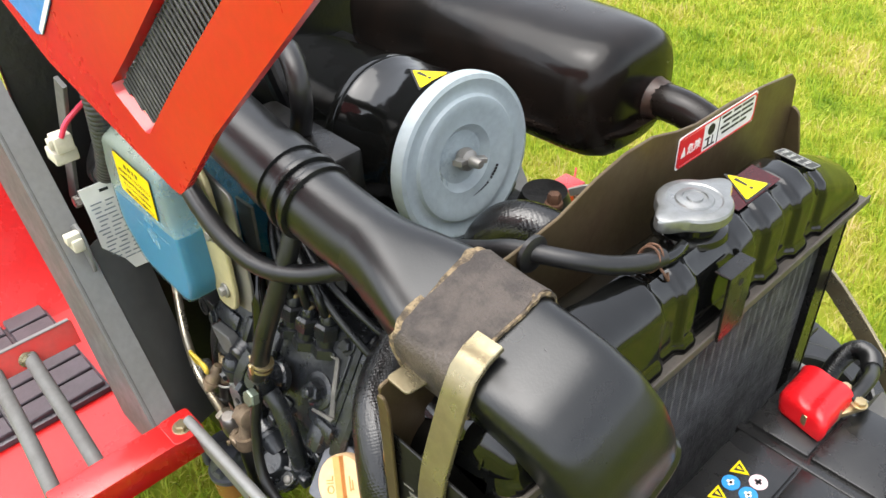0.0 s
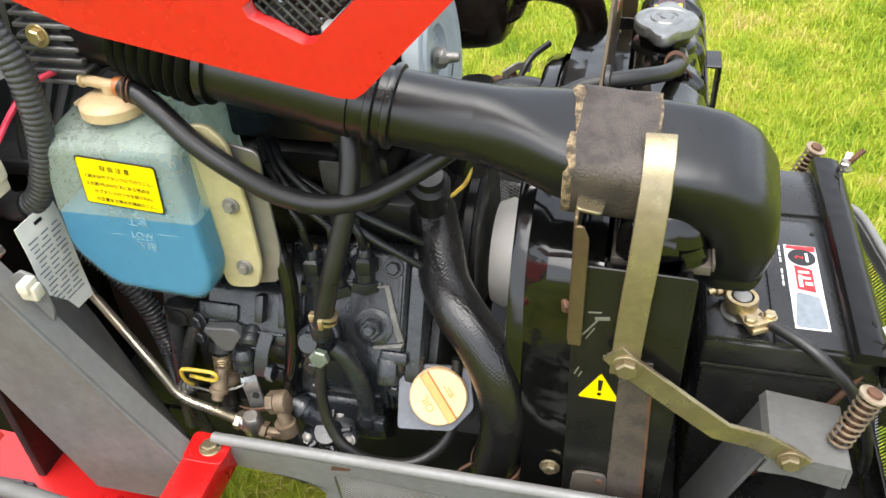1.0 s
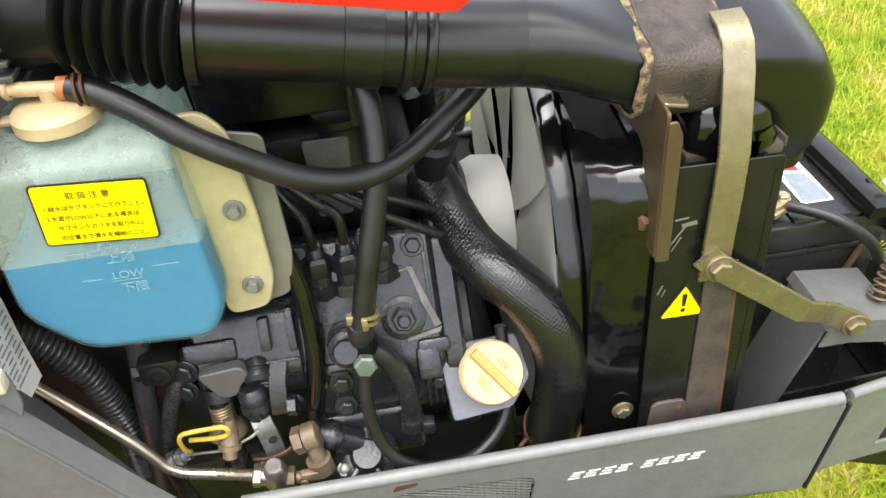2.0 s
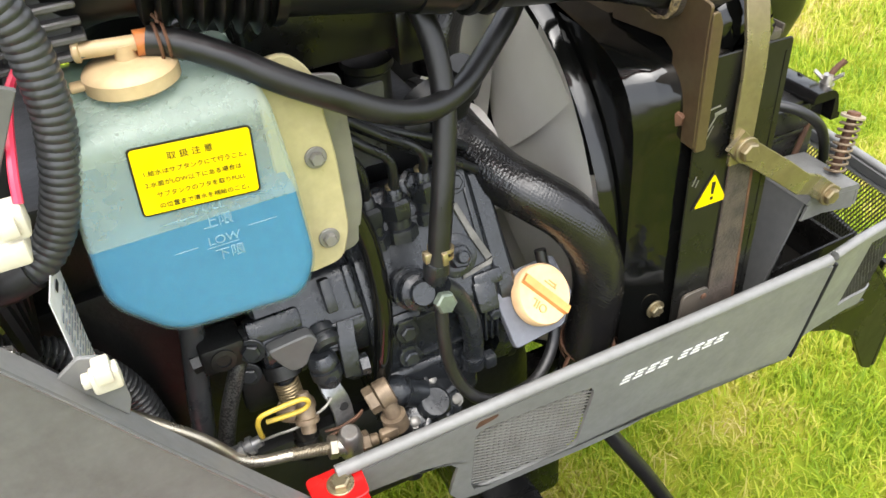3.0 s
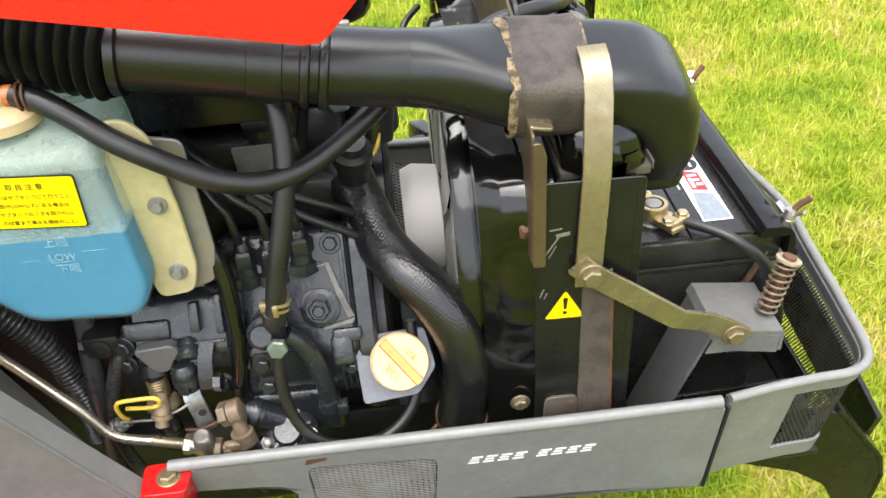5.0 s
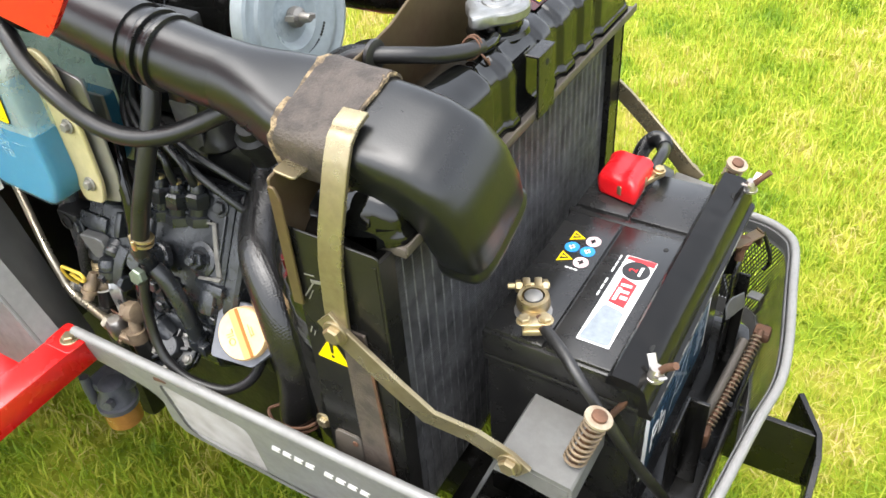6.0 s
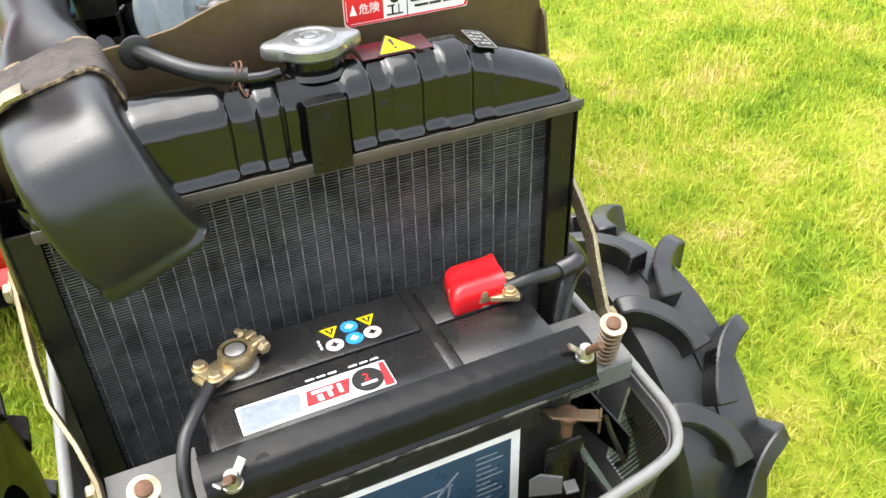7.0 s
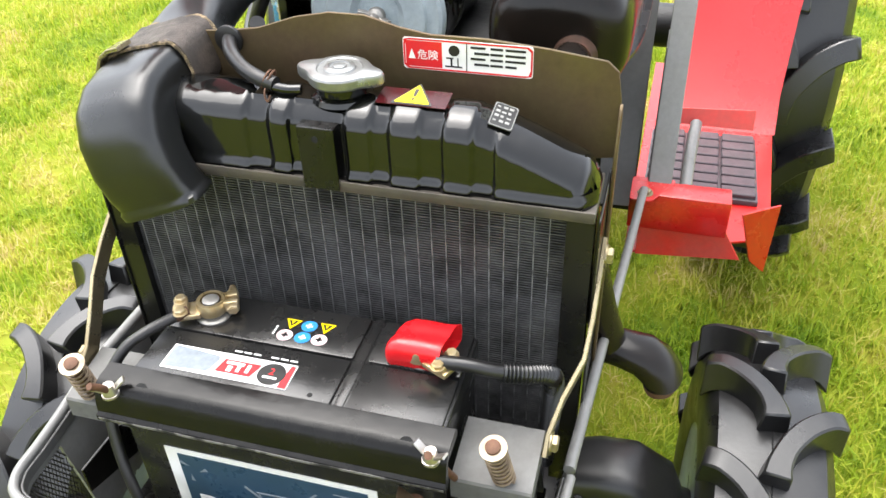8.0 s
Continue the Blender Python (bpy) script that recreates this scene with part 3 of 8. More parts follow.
for k in range(118):
    z = 0.43 + 0.308 * k / 118
    w = 0.00045 + 0.0001 * random.random()
    q = [fins.verts.new(p) for p in ((0.0148, -0.198, z), (0.0148, 0.2, z + random.uniform(-4e-4, 4e-4)), (0.0148, 0.2, z + w * 2), (0.0148, -0.198, z + w * 2), (0.006, -0.198, z), (0.006, 0.2, z), (0.006, 0.2, z + w * 2), (0.006, -0.198, z + w * 2))]
    for f in ((0, 1, 2, 3), (3, 2, 6, 7), (1, 0, 4, 5)):
        fins.faces.new([q[i] for i in f])
bmesh.ops.recalc_face_normals(fins, faces=fins.faces)
tagged(part("fin_pack", fins, M["core"], radiator, "fine dusty horizontal cooling fins"), kind="stuff")
TUBE_STEP = 0.01228
tube_data = None
for k in range(32):
    y = -0.1935 + TUBE_STEP * k
    if tube_data is None:
        first = part("cooling_tube", box((0.0085, y - 0.0006, 0.43), (0.0149, y + 0.0006, 0.7385), 0.0003, 1), M["core_dusty"], radiator)
        tube_data = first.data
    else:
        ob = new("cooling_tube", tube_data)
        ob.parent = radiator
        ob.location = (0, TUBE_STEP * k, 0)
for s in (1, -1):
    y0 = 0.2005 if s > 0 else -0.1985
    chan = [(0.0215, y0 + 0.0215 * s), (0.0215, y0), (-0.034, y0), (-0.034, y0 + 0.019 * s), (-0.0305, y0 + 0.019 * s), (-0.0305, y0 + 0.003 * s), (0.018, y0 + 0.003 * s), (0.018, y0 + 0.0215 * s)]
    part("side_channel", rings_mesh([[V(x, y, z) for x, y in chan] for z in (0.425, 0.741)]), M["satin_black"], radiator, "black folded side channel")
part("side_plate", slab(round_outline([(-0.053, 0.43), (0.024, 0.43), (0.024, 0.750), (-0.053, 0.752)], 0.004), (0, -0.2185, 0), (1, 0, 0), (0, 0, 1), 0.002), M["satin_black"], radiator, "scuffed gloss black side plate")
part("side_plate", slab(round_outline([(-0.053, 0.43), (0.022, 0.43), (0.022, 0.735), (-0.053, 0.74)], 0.004), (0, 0.2255, 0), (1, 0, 0), (0, 0, 1), 0.002), M["satin_black"], radiator, "black side plate")
# filler neck and cap
CAP = V(-0.009, 0.013, 0)
part("filler_neck", lathe(CAP + V(0, 0, 0.803), (0, 0, 1), [(0, 0.026), (0.004, 0.0245), (0.006, 0.0205), (0.012, 0.0205), (0.014, 0.024), (0.0155, 0.024)], 32), M["gloss_black"], radiator, "black filler neck")


def cap_outline(grow=0.0):
    out = []
    for k in range(72):
        a = 2 * math.pi * k / 72
        r = 0.0255 + 0.0115 * max(0.0, math.cos(2 * (a - math.radians(86)))) ** 5
        out.append(((r + grow) * math.cos(a), (r + grow) * math.sin(a)))
    return out


rings = []
for g, z in ((-0.0015, 0.8165), (0.0, 0.8185), (0.0, 0.8245), (-0.001, 0.8262), (-0.0035, 0.8272)):
    rings.append([CAP + V(x, y, z) for x, y in cap_outline(g)])
for r, z in ((0.0185, 0.8274), (0.0175, 0.8266), (0.013, 0.8264), (0.0122, 0.8275), (0.0085, 0.8285), (0.008, 0.8275), (0.0055, 0.8274), (0.005, 0.8285), (0.0022, 0.829)):
    rings.append([CAP + V(r * math.cos(2 * math.pi * k / 72), r * math.sin(2 * math.pi * k / 72), z) for k in range(72)])
part("radiator_cap", rings_mesh(rings), M["cap_metal"], radiator, "pressed metal radiator cap with two ears", 30)
part("overflow_spout", tube([(0.004, -0.016, 0.811), (0.006, -0.028, 0.811), (0.004, -0.042, 0.8115)], 0.0042), M["gloss_black"], radiator)
# front tab
part("tab", join(slab([(-0.0085, 0.742), (0.0215, 0.742), (0.0215, 0.796), (-0.0085, 0.796)], (0.036, 0, 0), (0, 1, 0), (0, 0, 1), 0.0022), slab([(0.025, -0.0085), (0.0371, -0.0085), (0.0371, 0.0215), (0.025, 0.0215)], (0, 0, 0.796), (1, 0, 0), (0, 1, 0), 0.0022)), M["black"], radiator, "black folded sheet tab on the tank")
part("tab_hole", lathe((0.0368, 0.006, 0.787), (1, 0, 0), [(0, 0.0028), (0.0006, 0.0028)], 14), M["shade_and_seam_black"], radiator)
# stickers on the tank


def warn_triangle(parent, origin, u, v, size, name="warning_sticker"):
    """Yellow triangle with a black border and an exclamation mark."""
    u, v = Vector(u).normalized(), Vector(v).normalized()
    n = u.cross(v)
    o = Vector(origin)
    s = size
    tri = lambda k, up: round_outline([(-s / 2 * k, -s * 0.3 * k), (s / 2 * k, -s * 0.3 * k), (0, s * 0.57 * k)], s * 0.06)
    p = part(name, slab(tri(1.0, 0), o, u, v, 0.0006, 0), M["print_black"], parent, "yellow and black warning triangle sticker")
    part("sticker_face", slab(tri(0.84, 0), o + n * 0.0005, u, v, 0.0005, 0), M["yellow"], p)
    mark = [slab(round_outline([(-0.05 * s, 0.30 * s), (0.05 * s, 0.30 * s), (0.03 * s, 0.0), (-0.03 * s, 0.0)], 0.02 * s), o + n * 0.0009, u, v, 0.0004, 0), slab(round_outline([(-0.04 * s, -0.14 * s), (0.04 * s, -0.14 * s), (0.04 * s, -0.06 * s), (-0.04 * s, -0.06 * s)], 0.03 * s), o + n * 0.0009, u, v, 0.0004, 0)]
    part("exclamation_mark", join(*mark), M["print_black"], p)
    return p


warn_triangle(radiator, (-0.004, 0.0745, 0.8098), (0, 1, 0), (-1, 0, 0.12), 0.034)
# thin dark red patch round the triangle sticker
part("red_patch", slab([(0.046, -0.013), (0.102, -0.013), (0.102, 0.010), (0.046, 0.010)], (-0.006, 0, 0.8094), (0, 1, 0), (-1, 0, 0.1), 0.0004, 0), M["tape"], radiator, "dark red patch on the tank")
RPU, RPV, RPO = V(0, 1, -0.27).normalized(), V(-1, 0, 0.09).normalized(), V(-0.002, 0.1450, 0.8024)
RPN = RPU.cross(RPV)
pl = part("rating_plate", slab(round_outline([(-0.0095, -0.0158), (0.0095, -0.0158), (0.0095, 0.0158), (-0.0095, 0.0158)], 0.002), RPO, RPU, RPV, 0.0006, 0), M["print_black"], radiator, "black plate with pale border and lines")
part("plate_border", window_plate(resample(round_outline([(-0.009, -0.0153), (0.009, -0.0153), (0.009, 0.0153), (-0.009, 0.0153)], 0.002), 40), resample(round_outline([(-0.0085, -0.0148), (0.0085, -0.0148), (0.0085, 0.0148), (-0.0085, 0.0148)], 0.002), 40), RPO + RPN * 0.0005, RPU, RPV, 0.0004), M["plate_print"], pl)
part("plate_lines", bars([(-0.0070 + 0.0048 * c, 0.0095 - 0.0062 * r, 0.0034 if (r + c) % 3 else 0.0024, 0.0028 if (r + 2 * c) % 3 else 0.0018) for r in range(4) for c in range(3)], RPO + RPN * 0.0005, RPU, RPV), M["plate_print"], pl)
warn_triangle(radiator, (-0.0305, -0.2202, 0.6395), (1, 0, -0.02), (0.02, 0, 1), 0.036)
part("foam_strip", slab([(-0.022, 0.44), (0.008, 0.44), (0.0, 0.673), (-0.022, 0.673)], (0.004, -0.2206, 0), (1, 0, 0), (0, 0, 1), 0.0022), M["pad"], radiator, "brown perished foam strip")
part("foam_edge", slab([(0.012, 0.44), (0.0145, 0.44), (0.0055, 0.66), (0.003, 0.66)], (0, -0.2212, 0), (1, 0, 0), (0, 0, 1), 0.0016, 0), M["rust"], radiator)
part("mount_plate", slab(round_outline([(-0.052, 0.43), (-0.018, 0.43), (-0.018, 0.545), (-0.045, 0.545)], 0.007), (0, -0.2212, 0), (1, 0, 0), (0, 0, 1), 0.003), M["dusty"], radiator, "dull scratched mounting plate")
part("rivet", hexbolt((-0.024, -0.2228, 0.537), (0, -1, 0), 0.0028, 0.001, seg=12), M["rust"], radiator)
# scratches in the paint
sc = [slab([(0, 0), (l, 0), (l, w), (0, w)], (x, -0.2198, z), (math.cos(a), 0, math.sin(a)), (-math.sin(a), 0, math.cos(a)), 0.0003, 0) for x, z, l, w, a in ((-0.046, 0.69, 0.02, 0.0012, 1.0), (-0.043, 0.688, 0.012, 0.0008, 1.1), (-0.049, 0.652, 0.008, 0.001, 1.2), (-0.043, 0.712, 0.009, 0.0012, 0.1), (-0.046, 0.650, 0.006, 0.0008, 1.2), (-0.038, 0.706, 0.01, 0.003, 0.15))]
for bm in sc:
    part("paint_scratch", bm, M["alu"], radiator, "pale scratch in the paint")

# ---- fan shroud and fan ----
FC = V(-0.09, 0.0, 0.583)
shroud = thing("fan_shroud", V(-0.07, 0, 0.41), "black pressed steel fan shroud behind the radiator", "fan shroud")
ring_c = [FC + V(0, 0.190 * math.sin(2 * math.pi * k / 64), 0.190 * math.cos(2 * math.pi * k / 64)) for k in range(64)]


def rect_ring(x, hy, z0, z1, r=10.0):
    return squircle((x, 0.0, (z0 + z1) / 2), (0, 0, 1), (0, 1, 0), (z1 - z0) / 2, hy, r, 64)


part("shroud_cone", rings_mesh([[p + V(-0.012, 0, 0) for p in ring_c], ring_c, [q.lerp(p, 0.2) + V(0.0, 0, 0) for q, p in zip(rect_ring(-0.09, 0.204, 0.43, 0.75), ring_c)], rect_ring(-0.074, 0.207, 0.425, 0.747), rect_ring(-0.036, 0.212, 0.425, 0.748)], False, False), M["gloss_black"], shroud, "black shroud pressing with rolled lip", 25)
part("shroud_lip", rings_mesh([[FC + V(dx, (0.190 + dr) * math.sin(2 * math.pi * k / 64), (0.190 + dr) * math.cos(2 * math.pi * k / 64)) for k in range(64)] for dx, dr in ((-0.012, 0.0), (-0.016, 0.003), (-0.012, 0.0055), (-0.002, 0.0055))], False, False), M["gloss_black"], shroud, "rolled lip")
for p in ((-0.064, -0.2125, 0.533), (-0.064, 0.2125, 0.533)):
    part("bolt", hexbolt(p, (0, math.copysign(1, p[1]), 0), 0.0058, 0.005, 0.0085), M["zinc"], shroud, "zinc hexagon bolt")

fan = thing("cooling_fan", V(-0.12, 0, 0.41), "grey-white plastic cooling fan with wide blades", "fan")
part("hub", lathe((-0.145, 0, 0.583), (1, 0, 0), [(0, 0.05), (0.012, 0.055), (0.036, 0.052), (0.042, 0.03)], 32), M["fan"], fan)
for k in range(9):
    a0 = 2 * math.pi * k / 9 + 0.25
    rows = []
    for j in range(9):
        r = 0.048 + 0.140 * j / 8
        half = 0.50
        row = []
        for i in range(7):
            s = i / 6 * 2 - 1
            a = a0 + s * half * 1.08 + 0.12 * j / 8
            x = -0.102 + s * (0.007 - 0.003 * j / 8) - 0.004 * (1 - s * s)
            row.append(V(x, r * math.sin(a), 0.583 + r * math.cos(a)))
        rows.append(row)
    bm = bmesh.new()
    vs = [[bm.verts.new(p) for p in row] for row in rows]
    for a, b in zip(vs, vs[1:]):
        for i in range(6):
            bm.faces.new((a[i], a[i + 1], b[i + 1], b[i]))
    bmesh.ops.solidify(bm, geom=list(bm.faces), thickness=0.0022)
    bmesh.ops.recalc_face_normals(bm, faces=bm.faces)
    part("blade", bm, M["fan"], fan)
pulley = thing("fan_pulley", V(-0.16, 0, 0.52), "black belt pulley and fan belt in front of the engine", "pulley")
part("wheel", lathe((-0.172, 0, 0.60), (1, 0, 0), [(0, 0.07), (0.004, 0.072), (0.009, 0.060), (0.014, 0.072), (0.018, 0.07)], 40), M["shaded_oily_black"], pulley)
part("belt", rings_mesh([[V(-0.163 + dx, (0.066 + dr) * math.sin(a), 0.60 + (0.066 + dr) * math.cos(a) - (0.07 if math.cos(a) < -0.2 else 0)) for dx, dr in ((-0.005, 0), (0.005, 0), (0.004, 0.007), (-0.004, 0.007))] for a in (2 * math.pi * k / 40 for k in range(41))], False, False), M["rubber"], pulley)

# ---- baffle plate behind the radiator ----
baffle = thing("baffle_plate", V(-0.05, 0, 0.43), "olive zinc-plated sheet baffle with a red danger label", "metal plate")
top_edge = [(-0.135, 0.80), (-0.135, 0.829), (-0.105, 0.8315), (-0.075, 0.836), (-0.04, 0.848), (-0.01, 0.854), (0.02, 0.854), (0.05, 0.846), (0.075, 0.842), (0.12, 0.842), (0.17, 0.838), (0.215, 0.832), (0.224, 0.824), (0.228, 0.80), (0.228, 0.75)]
part("sheet", slab(top_edge + [(0.2, 0.745), (0.1, 0.742), (-0.1, 0.742), (-0.135, 0.76)], (-0.051, 0, 0), (0, 1, 0), (0, 0, 1), 0.0025), M["zinc_old"], baffle, "dull olive zinc sheet")
part("left_flange", slab(round_outline([(-0.05, 0.46), (-0.034, 0.46), (-0.034, 0.76), (-0.042, 0.795), (-0.05, 0.800)], 0.004), (0, 0.2285, 0), (1, 0, 0), (0, 0, 1), 0.0028), M["zinc_old"], baffle, "folded side flange")
part("right_arm", slab(round_outline([(-0.120, 0.775), (-0.160, 0.790), (-0.194, 0.795), (-0.2225, 0.791), (-0.2215, 0.765), (-0.2225, 0.686), (-0.200, 0.687), (-0.1905, 0.702), (-0.1905, 0.748), (-0.179, 0.754), (-0.120, 0.748)], 0.003), (-0.055, 0, 0), (0, 1, 0), (0, 0, 1), 0.0025), M["zinc_old"], baffle, "stained arm bolted to the shroud")
part("arm_bolt", hexbolt((-0.0565, -0.2035, 0.7050), (-0.8, -0.6, 0), 0.0062, 0.007, 0.0085), M["rust"], baffle, "rusty arm bolt")
part("arm_return", slab(round_outline([(-0.0555, 0.684), (-0.046, 0.684), (-0.046, 0.776), (-0.050, 0.786), (-0.0555, 0.786)], 0.002), (0, -0.2228, 0), (1, 0, 0), (0, 0, 1), 0.0024), M["zinc_old"], baffle, "folded edge")
part("top_tab", slab(round_outline([(-0.056, -0.216), (-0.040, -0.214), (-0.038, -0.192), (-0.056, -0.190)], 0.003), (0, 0, 0.779), (1, 0, -0.25), (0, 1, 0), 0.0025), M["zinc"], baffle, "folded top tab")
part("bolt", hexbolt((-0.0565, -0.200, 0.704), (-1, 0, 0), 0.0062, 0.0055, 0.0088), M["rust"], baffle, "rusty hexagon bolt")
part("grommet", lathe((-0.049, -0.103, 0.824), (1, 0, 0), [(0, 0.0125), (0.003, 0.0125), (0.004, 0.010)], 24), M["rubber"], baffle, "rubber grommet")
dl = part("danger_label", slab(round_outline([(0.052, 0.8125), (0.158, 0.8125), (0.158, 0.839), (0.052, 0.839)], 0.003), (-0.0492, 0, 0), (0, 1, 0), (0, 0, 1), 0.0006, 0), M["white"], baffle, "white and red danger label with small writing")
part("label_border", window_plate(resample(round_outline([(0.0525, 0.813), (0.1575, 0.813), (0.1575, 0.8385), (0.0525, 0.8385)], 0.003), 48), resample(round_outline([(0.0538, 0.8143), (0.1562, 0.8143), (0.1562, 0.8372), (0.0538, 0.8372)], 0.003), 48), (-0.0487, 0, 0), (0, 1, 0), (0, 0, 1), 0.0003), M["print_red"], dl)
part("red_field", slab([(0.0545, 0.815), (0.0845, 0.815), (0.0845, 0.8365), (0.0545, 0.8365)], (-0.0488, 0, 0), (0, 1, 0), (0, 0, 1), 0.0005, 0), M["print_red"], dl)
part("danger_words", letters("危険", 0.0088, plane_m((-0.0484, 0.0640, 0.8222), (0, 1, 0), (0, 0, 1))), M["white"], dl)
part("danger_mark", slab([(0.0565, 0.8215), (0.0625, 0.8215), (0.0595, 0.8300)], (-0.0485, 0, 0), (0, 1, 0), (0, 0, 1), 0.0004, 0), M["white"], dl)
part("pictogram", join(slab([(0.0945 + 0.0045 * math.cos(a), 0.8305 + 0.0045 * math.sin(a)) for a in (k * math.pi / 8 for k in range(16))], (-0.0486, 0, 0), (0, 1, 0), (0, 0, 1), 0.0004, 0), bars([(0.087, 0.8165, 0.014, 0.0012), (0.0915, 0.8177, 0.0015, 0.006), (0.088, 0.8235, 0.006, 0.0012), (0.0972, 0.8165, 0.0008, 0.008)], (-0.0486, 0, 0), (0, 1, 0), (0, 0, 1))), M["print_black"], dl)
part("small_writing", bars([(0.108 + dx, 0.8335 - 0.0046 * r, w, 0.0019) for r in range(4) for dx, w in ((0.0 if r % 2 == 0 else 0.003, 0.012), (0.016, 0.010), (0.028, 0.016 if r != 3 else 0.009))], (-0.0486, 0, 0), (0, 1, 0), (0, 0, 1)), M["print_black"], dl)
part("label_rule", bars([(0.1045, 0.814, 0.0006, 0.023)], (-0.0486, 0, 0), (0, 1, 0), (0, 0, 1)), M["print_black"], dl)

# overflow hose from the filler neck through the baffle
hose = thing("radiator_overflow_hose", V(0, -0.06, 0.80), "thin black rubber overflow hose with a wire clip", "hose")
part("hose", tube([(-0.140, -0.112, 0.792), (-0.110, -0.110, 0.800), (-0.082, -0.108, 0.812), (-0.062, -0.106, 0.822), (-0.045, -0.101, 0.8245), (-0.026, -0.09, 0.8235), (-0.010, -0.073, 0.819), (-0.0005, -0.055, 0.8155), (0.0035, -0.038, 0.813)], 0.0062), M["rubber"], hose)
part("wire_clip", join(*[tube([V(-0.0005 + 0.0075 * math.cos(a), -0.0475 + dy + 0.0035 * math.sin(a), 0.8145 + 0.0075 * math.sin(a)) for a in (k * math.pi / 8 for k in range(17))], 0.0009, 6, 2) for dy in (0, 0.0035)], tube([(0.006, -0.0455, 0.812), (0.011, -0.045, 0.807), (0.0125, -0.0425, 0.802), (0.010, -0.0405, 0.806)], 0.0009, 6)), M["rust"], hose, "rusty spring clip")


# ---- battery ----
battery = thing("battery", V(0.11, 0.002, 0.40), "black sealed lead battery with labels, strapped in front of the radiator", "battery")
BX0, BX1, BY0, BY1 = 0.046, 0.181, -0.131, 0.137
part("case", join(box((BX0 + 0.003, BY0 + 0.003, 0.405), (BX1 - 0.003, BY1 - 0.003, 0.594), 0.003), box((BX0 + 0.001, BY0 + 0.001, 0.586), (BX1, BY1 - 0.001, 0.5925), 0.0015)), M["battery"], battery, "black plastic case")
lid = part("lid", box((BX0, BY0, 0.593), (BX1, BY1, 0.6185), 0.003), M["battery"], battery, "black lid with moulded fields")
for lo, hi in (((0.048, -0.128), (0.098, 0.043)), ((0.1005, -0.128), (0.157, 0.043)), ((0.048, 0.056), (0.098, 0.134)), ((0.1005, 0.056), (0.157, 0.134))):
    part("lid_field", box((lo[0], lo[1], 0.612), (hi[0], hi[1], 0.6215), 0.0012), M["battery"], lid)
part("lid_field", box((0.044, 0.0455, 0.612), (0.157, 0.0535, 0.6195), 0.001), M["battery"], lid)
part("vent_hole", lathe((0.1445, 0.025, 0.6215), (0, 0, 1), [(0, 0.0022), (0.0004, 0.0022)], 14), M["shade_and_seam_black"], lid)
Z = 0.6218
ls = part("lid_label", slab(round_outline([(0.1175, -0.108), (0.1445, -0.108), (0.1445, 0.004), (0.1175, 0.004)], 0.001), (0, 0, Z), (1, 0, 0), (0, 1, 0), 0.0004, 0), M["white"], battery, "white and red rubbed label strip")
part("rubbed_patch", slab(round_outline([(0.1185, -0.1065), (0.1435, -0.1065), (0.1405, -0.066), (0.1225, -0.062)], 0.004), (0, 0, Z + 0.0003), (1, 0, 0), (0, 1, 0), 0.0004, 0), M["silver_label"], ls, "rubbed silvery patch")
part("red_band", slab([(0.124, -0.058), (0.1385, -0.061), (0.1385, -0.030), (0.124, -0.025)], (0, 0, Z + 0.0003), (1, 0, 0), (0, 1, 0), 0.0004, 0), M["print_red"], ls)
part("red_corner", slab([(0.1185, -0.001), (0.1195, 0.003), (0.1438, 0.0035), (0.1438, -0.004)], (0, 0, Z + 0.0003), (1, 0, 0), (0, 1, 0), 0.0004, 0), M["print_red"], ls)
part("white_shapes", bars([(0.126, -0.055, 0.003, 0.016), (0.131, -0.052, 0.006, 0.004), (0.129, -0.044, 0.007, 0.003), (0.1265, -0.036, 0.009, 0.003)], (0, 0, Z + 0.0006), (1, 0, 0), (0, 1, 0)), M["white"], ls)
part("black_disc", slab([(0.1315 + 0.0118 * math.cos(a), -0.0135 + 0.0118 * math.sin(a)) for a in (k * math.pi / 16 for k in range(32))], (0, 0, Z + 0.0006), (1, 0, 0), (0, 1, 0), 0.0004, 0), M["print_black"], ls)
part("disc_figure", letters("2", 0.010, plane_m((0.1325, -0.0165, Z + 0.0009), (0, 1, 0), (-1, 0, 0))), M["print_red"], ls)
part("disc_bars", bars([(0.1345, -0.0195, 0.0022, 0.012)], (0, 0, Z + 0.0009), (1, 0, 0), (0, 1, 0)), M["white"], ls)
part("lid_writing", bars([(0.1125, -0.055 + 0.0085 * k, 0.0014, 0.0065) for k in range(3)] + [(0.1125, -0.022 + 0.0085 * k, 0.0014, 0.0065) for k in range(3)], (0, 0, Z), (1, 0, 0), (0, 1, 0)), M["white"], lid)
